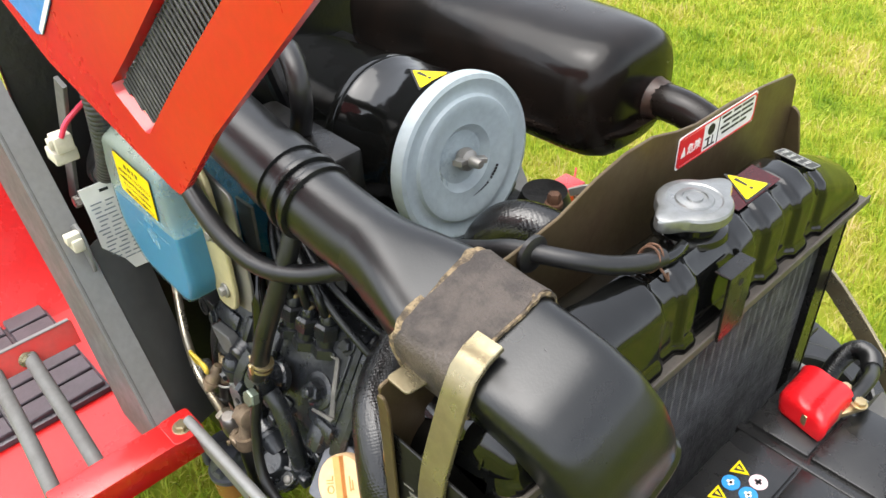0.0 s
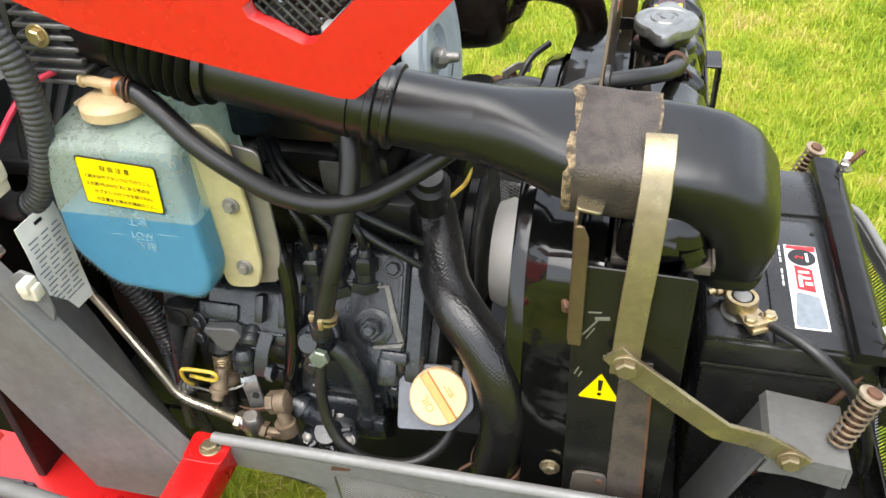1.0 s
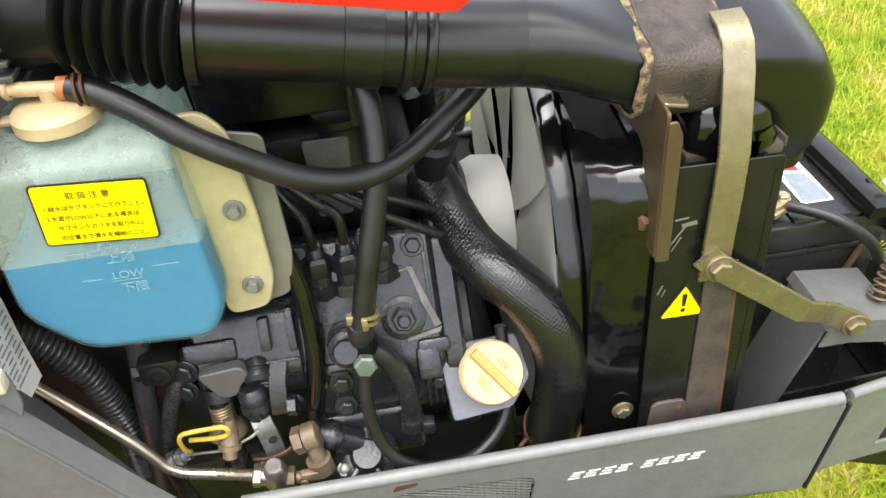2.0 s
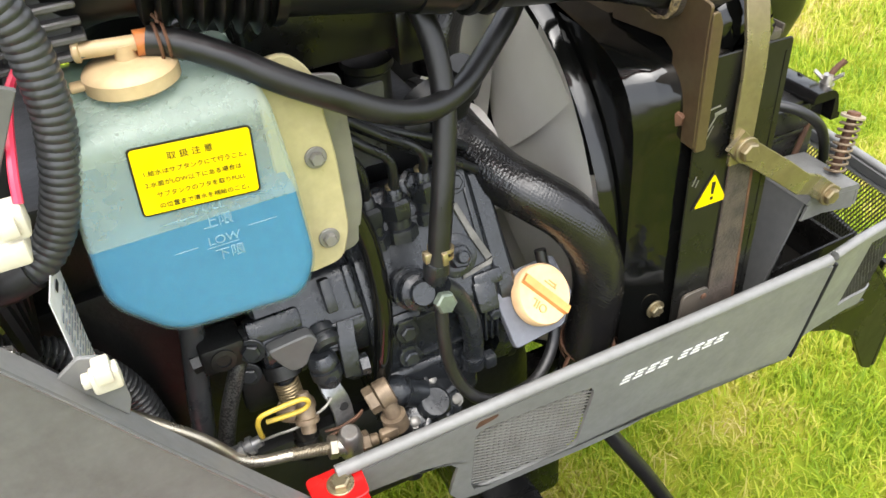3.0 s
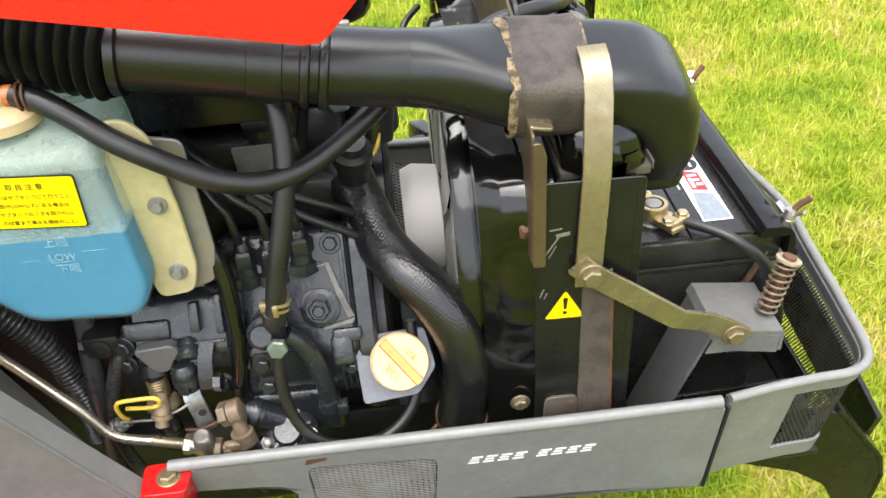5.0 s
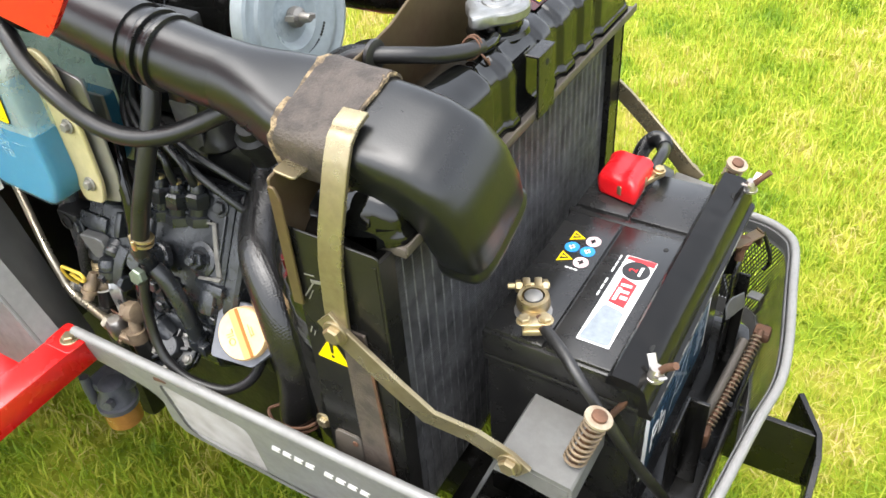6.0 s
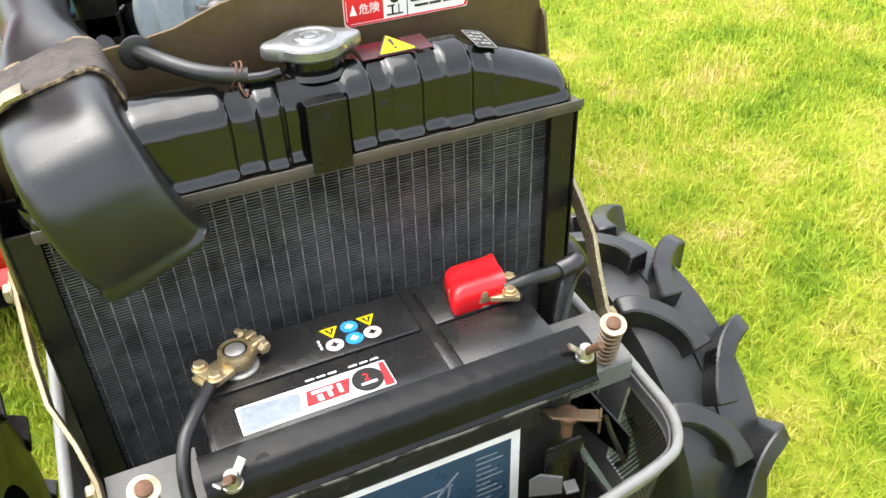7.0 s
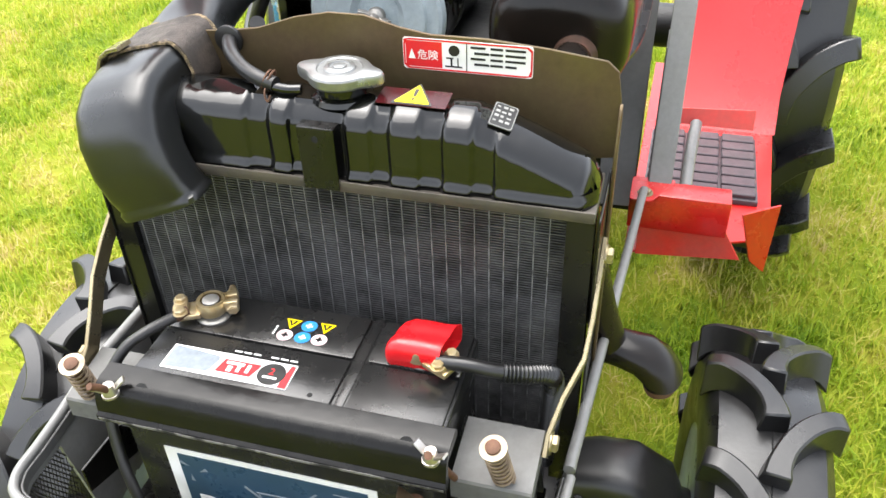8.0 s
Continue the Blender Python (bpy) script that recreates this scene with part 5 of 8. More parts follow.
# front part: a bent sheet with a rolled rim and mesh windows
FRONT = [(0.1055, -0.2375), (0.145, -0.2310), (0.185, -0.2265), (0.218, -0.2230), (0.238, -0.2040), (0.2465, -0.15), (0.256, -0.05), (0.262, 0.0), (0.258, 0.05), (0.244, 0.13), (0.234, 0.185), (0.222, 0.207), (0.195, 0.2215), (0.15, 0.2255), (0.1055, 0.2285)]
fp = catmull([V(x, y, 0) for x, y in FRONT], 5)
part("front_rim", tube([p + V(0, 0, BZ + 0.002) for p in fp], 0.0042, 12, smooth=False), M["grey"], guard, "rolled front rim")
bm = bmesh.new()


def inward(i):
    t = (fp[min(i + 1, len(fp) - 1)] - fp[max(i - 1, 0)]).normalized()
    return V(-t.y, t.x, 0)


def on_front(i, z):
    """A place on the front sheet, which leans inward towards its foot."""
    return fp[i] + inward(i) * (LEAN * (0.536 - z)) + V(0, 0, z)


part("seam", slab([(0.1019, 0.5322), (0.1045, 0.5322), (0.1069, 0.3995), (0.1041, 0.3995)], (0, -0.2425 + LEAN * 0.535, 0), (1, 0, 0), (0, -LEAN, 1), 0.004), M["shade_and_seam_black"], guard, "dark gap between side and front sheets")
SOLID = [*range(0, 8), 34, 35, 36, *range(66, 70)]
for z0, z1, cols in ((0.517, 0.536, range(len(fp) - 1)), (0.410, 0.430, range(len(fp) - 1)), (0.430, 0.517, SOLID)):
    for i in cols:
        q = [bm.verts.new(p) for p in (on_front(i, z0), on_front(i + 1, z0), on_front(i + 1, z1), on_front(i, z1))]
        bm.faces.new(q)
bmesh.ops.remove_doubles(bm, verts=bm.verts, dist=1e-5)
bmesh.ops.solidify(bm, geom=list(bm.faces), thickness=0.003)
bmesh.ops.recalc_face_normals(bm, faces=bm.faces)
part("front_sheet", bm, M["grey"], guard, "bent grey front sheet")
wires = bmesh.new()
run = [0.0]
for a, b in zip(fp, fp[1:]):
    run.append(run[-1] + (b - a).length)


def at_run(d, z):
    k = max(i for i in range(len(fp) - 1) if run[i] <= max(d, 0.0))
    return fp[k].lerp(fp[k + 1], (d - run[k]) / (run[k + 1] - run[k])) + inward(k) * (0.0025 + LEAN * (0.536 - z)) + V(0, 0, z)


for i0, i1 in ((8, 34), (37, 66)):
    d0, d1, d = run[i0], run[i1], run[i0] - 0.05
    while d < d1 + 0.05:
        for slope in (1, -1):
            pts = []
            for k in range(7):
                e = d + slope * 0.045 * k / 6
                if d0 <= e <= d1:
                    pts.append(at_run(e, 0.426 + 0.094 * k / 6))
            for a, b in zip(pts, pts[1:]):
                w = V(b.x - a.x, b.y - a.y, 0).normalized() * 0.00085
                wires.faces.new([wires.verts.new(c) for c in (a - w, b - w, b + w, a + w)])
        d += 0.0042
bmesh.ops.solidify(wires, geom=list(wires.faces), thickness=0.0009)
tagged(part("front_mesh", wires, M["mesh"], guard, "fine dusty wire mesh", 10), kind="stuff")
# fold of the grey sheet, its shade put into a darker grey
part("inner_lip", ribbon([p + inward(i) * 0.006 + V(0, 0, 0.529) for i, p in enumerate(fp)], (0, 0, 1), 0.011, 0.002), M["grey_dark"], guard, "inner fold, grey darkened for shade")

# battery tray, cross member and front posts inside the guard
tray = thing("battery_tray", V(0.12, 0, 0.30), "black welded steel front frame carrying the battery", "frame")
part("floor_sheet", box((0.02, -0.2, 0.398), (0.225, 0.2, 0.404), 0.001), M["black"], tray)
part("front_fold", box((0.2255, -0.16, 0.398), (0.2295, 0.16, 0.452), 0.001), M["black"], tray, "black front fold")
part("front_upright", join(box((0.194, -0.075, 0.40), (0.198, -0.03, 0.515), 0.001), box((0.198, -0.034, 0.40), (0.215, -0.030, 0.515), 0.001)), M["black"], tray, "folded upright")
part("front_upright", join(box((0.190, 0.104, 0.40), (0.193, 0.136, 0.548), 0.0008), box((0.193, 0.133, 0.40), (0.204, 0.136, 0.530), 0.0008)), M["black"], tray, "folded upright")
part("top_clip", moved(join(slab(round_outline([(0.186, 0.098), (0.199, 0.100), (0.216, 0.133), (0.206, 0.140)], 0.003), (0, 0, 0.571), (1, 0, 0.02), (0, 1, -0.06), 0.0025), slab([(0.0, 0.0), (0.010, 0.0), (0.010, -0.018), (0.0, -0.018)], (0.206, 0.139, 0.570), (0.8, -0.6, 0), (0, 0, 1), 0.002)), Matrix.Translation((-0.008, 0.008, 0.010))), M["zinc_old"], tray, "dull zinc clip strip")
part("clip_bolt", moved(join(hexbolt((0.199, 0.114, 0.569), (0, 0, -1), 0.007, 0.009, 0.009), lathe((0.199, 0.114, 0.562), (0, 0, -1), [(0, 0.0045), (0.016, 0.0045)], 10)), Matrix.Translation((-0.008, 0.008, 0.010))), M["rust"], tray, "rusty bolt under the clip")
part("latch_wire", moved(tube([(0.212, 0.139, 0.567), (0.218, 0.142, 0.552), (0.222, 0.148, 0.535), (0.223, 0.153, 0.520), (0.219, 0.150, 0.512)], 0.0022, 8), Matrix.Translation((-0.008, 0.008, 0.010))), M["black"], tray, "bent black latch wire")
part("catch_plate", join(slab([(0.0, 0.0), (0.026, 0.004), (0.026, 0.020), (0.008, 0.022), (0.0, 0.016)], (0.196, 0.088, 0.505), (0.45, 0.9, 0), (-0.2, 0.1, 0.97), 0.0025), slab([(0.0, 0.0), (0.014, 0.0), (0.014, 0.011), (0.0, 0.011)], (0.207, 0.111, 0.522), (0.9, -0.3, 0.2), (0.2, 0.9, 0.1), 0.0025)), M["grey_dark"], tray, "folded catch plate")
S0, S1 = V(0.205, -0.02, 0.46), V(0.218, 0.075, 0.50)
part("tie_bar", tube([S0, S0.lerp(S1, 0.5) + V(0.001, 0, 0), S1], 0.0045, 10), M["dusty"], tray, "worn stay bar")
T0, T1 = V(0.212, -0.01, 0.452), V(0.228, 0.088, 0.496)
TD = (T1 - T0).normalized()
TE = TD.orthogonal().normalized()
TF = TD.cross(TE)
part("stay_spring", tube([T0 + (T1 - T0) * (k / 240) + TE * (0.0052 * math.cos(k * math.pi / 5)) + TF * (0.0052 * math.sin(k * math.pi / 5)) for k in range(241)], 0.0010, 6, 1), M["rust_tan"], tray, "long rusty coil spring")
part("spring_rod", tube([T0 - TD * 0.006, T1 + TD * 0.008], 0.0032, 10), M["rust"], tray, "rusty rod in the spring")
part("rust_lug", join(box((0.222, 0.092, 0.486), (0.238, 0.108, 0.498), 0.003), box((0.206, -0.026, 0.446), (0.218, -0.012, 0.466), 0.003)), M["rust"], tray, "rusty lugs at the stay ends")
for s in (-1, 1):
    part("frame_rail", box((-0.50, 0.10 * s - 0.012, 0.33), (0.23, 0.10 * s + 0.012, 0.40), 0.002), M["black"], tray, "black frame rail")
    part("stay", slab([(0.075, 0.44), (0.18, 0.475), (0.18, 0.505), (0.075, 0.50)], (0, 0.196 * s, 0), (1, 0, 0), (0, 0, 1), 0.003), M["black"], tray)
part("side_skirt", slab(round_outline([(-0.06601, 0.4218), (0.09834, 0.4112), (0.07926, 0.389), (0.02412, 0.3879), (-0.02359, 0.3996)], 0.006), (0, -0.208, 0), (1, 0, 0), (0, 0, 1), 0.003), M["black"], tray, "black lower skirt")
# front hitch below the guard
hitch = thing("front_hitch", V(0.27, -0.04, 0.24), "black steel towing hitch with claw ends below the bumper", "hitch")
claw = round_outline([(0.20, 0.440), (0.246, 0.432), (0.262, 0.412), (0.308, 0.352), (0.3165, 0.321), (0.310, 0.240), (0.294, 0.249), (0.258, 0.317), (0.222, 0.345), (0.16, 0.37), (0.15, 0.42)], 0.005)
part("end_claw", slab(claw, (0, -0.177, 0), (1, 0, 0), (0, 0, 1), 0.006, 0.0012), M["black"], hitch, "black claw-shaped end plate")
part("end_flange", ribbon([(0.248, -0.165, 0.433), (0.264, -0.165, 0.413), (0.310, -0.165, 0.352), (0.3185, -0.165, 0.321), (0.313, -0.165, 0.245)], (0, 1, 0), 0.03, 0.005), M["black"], hitch, "rounded edge flange")
part("arm_plate", slab([(0.20, 0.345), (0.305, 0.345), (0.3035, 0.424), (0.20, 0.424)], (0, 0.06, 0), (1, 0, 0), (0, 0, 1), 0.006, 0.001), M["black"], hitch, "black arm plate")
part("front_bar", ribbon([(0.277, 0.10, 0.398), (0.303, 0.063, 0.392), (0.310, 0.04, 0.388), (0.3125, -0.06, 0.37), (0.312, -0.15, 0.352)], (0, 0, 1), 0.072, 0.006), M["black"], hitch, "flat front bar")
# stub of a pole under the side
whole("drop_hose", tube([(-0.115, -0.15, 0.43), (-0.085, -0.190, 0.37), (-0.035, -0.222, 0.275), (0.03, -0.262, 0.12), (0.10, -0.30, -0.05), (0.13, -0.32, -0.14)], 0.008), M["rubber"], "thick black hose hanging from the engine to the grass", "hose")


# ---- air cleaner ----
AC = V(-0.192, -0.022, 0.797)
AX = V(1.0, 0.0, 0.10).normalized()
cleaner = thing("air_cleaner", V(-0.30, -0.02, 0.70), "black air cleaner canister with pale grey round cover", "air cleaner")
part("canister", lathe(AC - AX * 0.235, AX, [(0, 0.02), (0.002, 0.045), (0.012, 0.058), (0.03, 0.062), (0.145, 0.062), (0.147, 0.0635), (0.152, 0.0635), (0.154, 0.062), (0.215, 0.062), (0.218, 0.064), (0.228, 0.064)], 48), M["gloss_black"], cleaner, "gloss black canister")
part("cover", lathe(AC - AX * 0.008, AX, [(0, 0.0665), (0.002, 0.0685), (0.010, 0.0690), (0.0135, 0.0675), (0.0145, 0.064), (0.0125, 0.0585), (0.0118, 0.055), (0.0125, 0.0525), (0.0150, 0.0505), (0.0155, 0.047), (0.0132, 0.040), (0.0118, 0.034), (0.0112, 0.028), (0.0075, 0.0245), (0.0055, 0.022), (0.0052, 0.010), (0.006, 0.004)], 64), M["cover"], cleaner, "pale grey pressed cover", 30)
WNC = AC + AX * 0.0
part("cover_nut", join(lathe(WNC, AX, [(0, 0.0085), (0.003, 0.0095), (0.008, 0.0085), (0.0105, 0.005), (0.019, 0.0038), (0.0205, 0.003)], 20), ribbon([WNC + AX * 0.006 + V(0, -0.004, 0.001), WNC + AX * 0.009 + V(0, -0.011, 0.004), WNC + AX * 0.011 + V(0, -0.0165, 0.005)], AX, 0.008, 0.0045, 4), ribbon([WNC + AX * 0.006 + V(0, 0.004, -0.001), WNC + AX * 0.009 + V(0, 0.010, -0.003), WNC + AX * 0.011 + V(0, 0.0145, -0.004)], AX, 0.008, 0.0045, 4)), M["alu"], cleaner, "cast wing nut")
part("cover_writing", join(*[slab([(-0.0006, -0.001), (0.0006, -0.001), (0.0006, 0.0012), (-0.0006, 0.0012)], AC + AX * 0.0075 + V(0, 0.0365 * math.sin(a), -0.0365 * math.cos(a)), (0, math.cos(a) * 1.7, math.sin(a) * 1.7), (0, -math.sin(a) * 1.2, math.cos(a) * 1.2), 0.0003, 0) for a in (0.15 + 0.075 * k for k in range(13) if k != 7)]), M["print_black"], cleaner, "row of small dark letters")
p0 = AC - AX * 0.034 + V(0, -0.004, 0.0625)
warn_triangle(cleaner, p0, (0, 1, 0.10), (-1, 0, 0.0), 0.034)
part("inlet_elbow", tube([(-0.372, -0.05, 0.80), (-0.412, -0.095, 0.832), (-0.420, -0.132, 0.858), (-0.400, -0.147, 0.868), (-0.370, -0.1505, 0.867)], 0.0285, 24), M["bellows"], cleaner, "rubber elbow")
part("clip_strip", tube([(-0.345, -0.083, 0.81), (-0.335, -0.10, 0.86), (-0.33, -0.10, 0.88)], 0.006, 8), M["rubber"], cleaner)

whole("breather_hose", tube([(-0.315, -0.085, 0.862), (-0.285, -0.108, 0.887), (-0.262, -0.118, 0.878), (-0.258, -0.120, 0.855), (-0.270, -0.118, 0.825), (-0.285, -0.112, 0.795)], 0.0085, 14), M["rubber"], "black rubber breather hose bent beside the air cleaner", "hose")
whole("cleaner_band", lathe(AC - AX * 0.098, AX, [(0, 0.0622), (0.001, 0.0635), (0.005, 0.0640), (0.009, 0.0635), (0.010, 0.0622)], 48, cap=False), M["gloss_black"], "black clamp band round the air cleaner", "clamp band")

# ---- muffler ----
muff = thing("muffler", V(-0.33, 0.17, 0.70), "black oval muffler with seam flange and heat-stained pipe", "muffler")
rings = []
for x, k in ((-0.505, 0.25), (-0.502, 0.62), (-0.49, 0.86), (-0.465, 0.97), (-0.43, 1.0), (-0.24, 1.0), (-0.195, 0.985), (-0.175, 0.95), (-0.163, 0.88), (-0.156, 0.75), (-0.153, 0.5), (-0.152, 0.2)):
    rings.append(squircle((x, 0.158, 0.796), (0, 1, 0), (0, 0, 1), 0.068 * k, 0.060 * k, 2.7, 48))
part("shell", rings_mesh(rings), M["muffler"], muff, "black pressed shell", 50)
part("seam_flange", rings_mesh([squircle((x, 0.158, 0.772 + dz), (1, 0, 0), (0, 1, 0), hx, hy, 3.2, 64) for x, dz, hx, hy in ((-0.33, 0, 0.178, 0.066), (-0.33, 0, 0.1875, 0.0755), (-0.33, 0.0035, 0.1875, 0.0755), (-0.33, 0.0035, 0.178, 0.066))], False, False), M["muffler"], muff, "welded seam flange")
part("pipe", tube([(-0.20, 0.178, 0.785), (-0.15, 0.176, 0.790), (-0.115, 0.176, 0.789), (-0.088, 0.180, 0.775), (-0.078, 0.19, 0.74), (-0.078, 0.205, 0.66), (-0.082, 0.225, 0.57), (-0.082, 0.245, 0.51)], 0.0165, 18), M["muffler"], muff, "exhaust pipe")
part("pipe_weld", lathe((-0.166, 0.1772, 0.7885), (1, 0, 0.05), [(0, 0.030), (0.004, 0.0275), (0.010, 0.0215), (0.018, 0.0185), (0.026, 0.0172)], 24), M["muffler_rust"], muff, "rust-stained weld at the pipe")
tail = thing("exhaust_tail", V(-0.07, 0.27, 0.44), "brown-black exhaust tail pipe pointing down beside the front wheel", "exhaust pipe")
part("elbow", rings_mesh([squircle(c, u, v, a, b, 2.2, 28) for c, u, v, a, b in (((-0.085, 0.225, 0.514), (1, 0, 0), (0, -0.2, 1), 0.018, 0.016), ((-0.085, 0.25, 0.513), (1, 0, 0), (0, 0.1, 1), 0.021, 0.0175), ((-0.084, 0.274, 0.509), (1, 0, 0), (0, 0.5, 0.86), 0.025, 0.019), ((-0.083, 0.288, 0.500), (1, 0, 0), (0, 0.80, 0.6), 0.028, 0.020), ((-0.083, 0.296, 0.489), (1, 0, 0), (0, 1, 0.2), 0.0295, 0.0195), ((-0.083, 0.2962, 0.4875), (1, 0, 0), (0, 1, 0.2), 0.0302, 0.0203), ((-0.083, 0.2962, 0.4868), (1, 0, 0), (0, 1, 0.2), 0.0275, 0.0175), ((-0.083, 0.288, 0.502), (1, 0, 0), (0, 0.86, 0.5), 0.0255, 0.0165))]), M["muffler"], tail, "flattened elbow", 60)
part("lip", rings_mesh([squircle((-0.083, 0.2955, z), (1, 0, 0), (0, 1, 0.2), 0.0255 + g, 0.0158 + g, 2.2, 28) for z, g in ((0.488, 0.0), (0.479, 0.0015), (0.478, 0.0015), (0.478, -0.003), (0.488, -0.003))], False, False), M["rust"], tail, "rusty lip")

# upper coolant hose beside the air cleaner, water pump neck and clips
whole("upper_coolant_hose", tube([(-0.165, -0.035, 0.70), (-0.158, -0.030, 0.735), (-0.142, -0.022, 0.757), (-0.118, -0.012, 0.760), (-0.090, -0.002, 0.748), (-0.06, 0.006, 0.742), (-0.03, 0.01, 0.742)], 0.019, 20), M["hose_weave"], "braided black upper coolant hose behind the radiator", "hose")
neck = thing("thermostat_neck", V(-0.14, 0.05, 0.70), "rusty bolts and bracket on the thermostat housing", "engine part")
part("housing", lathe((-0.175, 0.06, 0.66), (0, 0, 1), [(0, 0.035), (0.05, 0.034), (0.058, 0.026), (0.075, 0.02)], 24), M["shaded_oily_black"], neck)
part("bolt", hexbolt((-0.152, 0.045, 0.738), (0, 0, 1), 0.006, 0.012, 0.008), M["rust"], neck)
part("bolt", hexbolt((-0.145, 0.075, 0.735), (0, 0, 1), 0.006, 0.010, 0.008), M["rust"], neck)
part("clip", ribbon([(-0.150, 0.062, 0.744), (-0.138, 0.074, 0.748), (-0.128, 0.088, 0.74)], (0, 0, 1), 0.008, 0.002, 4), M["alu"], neck)
part("clip", tube([(-0.135, 0.05, 0.74), (-0.125, 0.065, 0.76), (-0.11, 0.085, 0.768)], 0.003, 8), M["shaded_oily_black"], neck)

# ---- raised hood ----
HY = -0.257
hood = thing("hood", V(-0.20, HY, 0.87), "glossy red raised engine hood side panel with a mesh vent", "hood")
outer = [(-0.1768, 0.8812), (-0.1700, 0.8862), (-0.118, 0.9405), (-0.016, 1.034), (0.004, 1.053), (-0.15, 1.215), (-0.28, 1.13), (-0.46, 1.00), (-0.40, 0.940), (-0.352, 0.9185), (-0.335, 0.9115), (-0.186, 0.8812)]
inner = [(-0.1965, 0.9125), (-0.193, 0.916), (-0.137, 0.9685), (-0.082, 1.017), (-0.035, 1.058), (-0.048, 1.072), (-0.09, 1.050), (-0.15, 0.9985), (-0.20, 0.957), (-0.2335, 0.9305), (-0.2315, 0.925), (-0.2025, 0.9115)]


def strip_between(a, b, pa, pb, k=12):
    """Two outlines of equal corner count, each side cut into k, at the places pa and pb across."""
    fa, fb = [], []
    for i in range(len(a)):
        for j in range(k):
            s = j / k
            fa.append(Vector(a[i]).lerp(Vector(a[(i + 1) % len(a)]), s))
            fb.append(Vector(b[i]).lerp(Vector(b[(i + 1) % len(b)]), s))
    return [V(p.x, pa, p.y) for p in fa], [V(p.x, pb, p.y) for p in fb]


o1, i1 = strip_between(outer, inner, HY, HY)
_, i2 = strip_between(outer, inner, HY + 0.004, HY + 0.006)
shrink = [(Vector(p) - Vector((-0.13, 0.985))) * 0.965 + Vector((-0.13, 0.985)) for p in inner]
_, i3 = strip_between(outer, [tuple(p) for p in shrink], HY, HY + 0.006)
bend, _ = strip_between([tuple((Vector(p) - Vector((-0.17, 1.0))) * 0.985 + Vector((-0.17, 1.0))) for p in outer], inner, HY + 0.006, HY)
part("side_panel", rings_mesh([bend, [p + V(0, 0.0, 0) for p in o1], i1, i3], False, False), M["red"], hood, "glossy red panel", 55)
mesh_poly = [tuple(p) for p in resample([tuple(p) for p in shrink], 48)]
part("vent_mesh", wire_mesh(mesh_poly, (0, HY + 0.0065, 0), (1, 0, 0), (0, 0, 1), 0.0050, 0.00105, 0.76, 1.067), M["vent_wire"], hood, "black wire mesh vent")
# added near-black sheet that paints the shade inside the vent
part("vent_shade_sheet", slab(mesh_poly, (0, HY + 0.028, 0), (1, 0, 0), (0, 0, 1), 0.002, 0), M["shade_and_seam_black"], hood, "near-black sheet painting the shade behind the mesh")
dc = part("side_decal", slab([(-0.338, 0.931), (-0.326, 0.934), (-0.292, 0.963), (-0.27, 1.01), (-0.36, 1.03), (-0.405, 0.985), (-0.378, 0.945)], (0, HY - 0.0008, 0), (1, 0, 0), (0, 0, 1), 0.0006, 0), M["print_blue"], hood, "blue and white decal")
part("decal_edge", bars([(0, 0, 0.05, 0.004)], (-0.327, HY - 0.0013, 0.9335), (0.76, 0, 0.65), (-0.65, 0, 0.76)), M["white"], dc)


# ---- coolant reservoir ----
TK = V(-0.385, -0.165, 0.67)
res = thing("coolant_reservoir", TK, "milky plastic coolant tank half full of blue coolant", "coolant tank")
FACE = [(-0.441, 0.806), (-0.447, 0.745), (-0.4485, 0.706), (-0.4190, 0.6715), (-0.340, 0.666), (-0.3275, 0.690), (-0.3305, 0.757), (-0.336, 0.806)]


def tank_ring(y, grow, top=0.0, floor=0.0, cut=None):
    pts = []
    for x, z in FACE:
        z = min(z, cut) if cut else z
        cx, cz = -0.388, 0.745
        pts.append((cx + (x - cx) * grow + 0.0, cz + (z - cz) * grow + (top if z > 0.78 and not cut else 0)))
    return [V(x, y, z) for x, z in round_outline(pts, 0.013, 5)]


def tank_body(inset=0.0, cut=None):
    g = 1 - inset / 0.055
    rows = ((-0.2105 + inset, 0.90, -0.006), (-0.2105 + inset, 0.95, -0.005), (-0.2085 + inset * 0.9, 0.985, -0.003), (-0.202, 1.0, 0.0), (-0.185, 1.0, 0.004), (-0.16, 1.0, 0.007), (-0.125 - inset, 1.0, 0.006), (-0.118 - inset, 0.97, 0.002), (-0.115 - inset, 0.9, -0.004))
    return rings_mesh([tank_ring(y, k * g, t, 0.0, cut) for y, k, t in rows])


LEVEL = 0.7435
bm = tank_body()
bmesh.ops.bisect_plane(bm, geom=bm.verts[:] + bm.edges[:] + bm.faces[:], plane_co=(0, 0, LEVEL), plane_no=(0, 0, 1))
shell = part("shell", bm, M["shell"], res, "milky translucent tank wall", 60)
shell.data.materials.append(M["shell_wet"])
for f in shell.data.polygons:
    f.material_index = 1 if f.center.z + TK.z < LEVEL else 0
part("coolant", tank_body(0.0009, LEVEL), M["coolant"], res, "blue coolant filling the lower half", 60)
part("inner_wall", slab([(x, z) for x, z in FACE], (0, -0.120, 0), (1, 0, 0), (0, 0, 1), 0.001, 0), M["shell_back"], res, "pale rear wall seen through the tank")
fo = round_outline([(-0.338, 0.812), (-0.318, 0.8145), (-0.305, 0.800), (-0.2995, 0.742), (-0.299, 0.690), (-0.306, 0.667), (-0.333, 0.664), (-0.337, 0.70)], 0.008, 4)
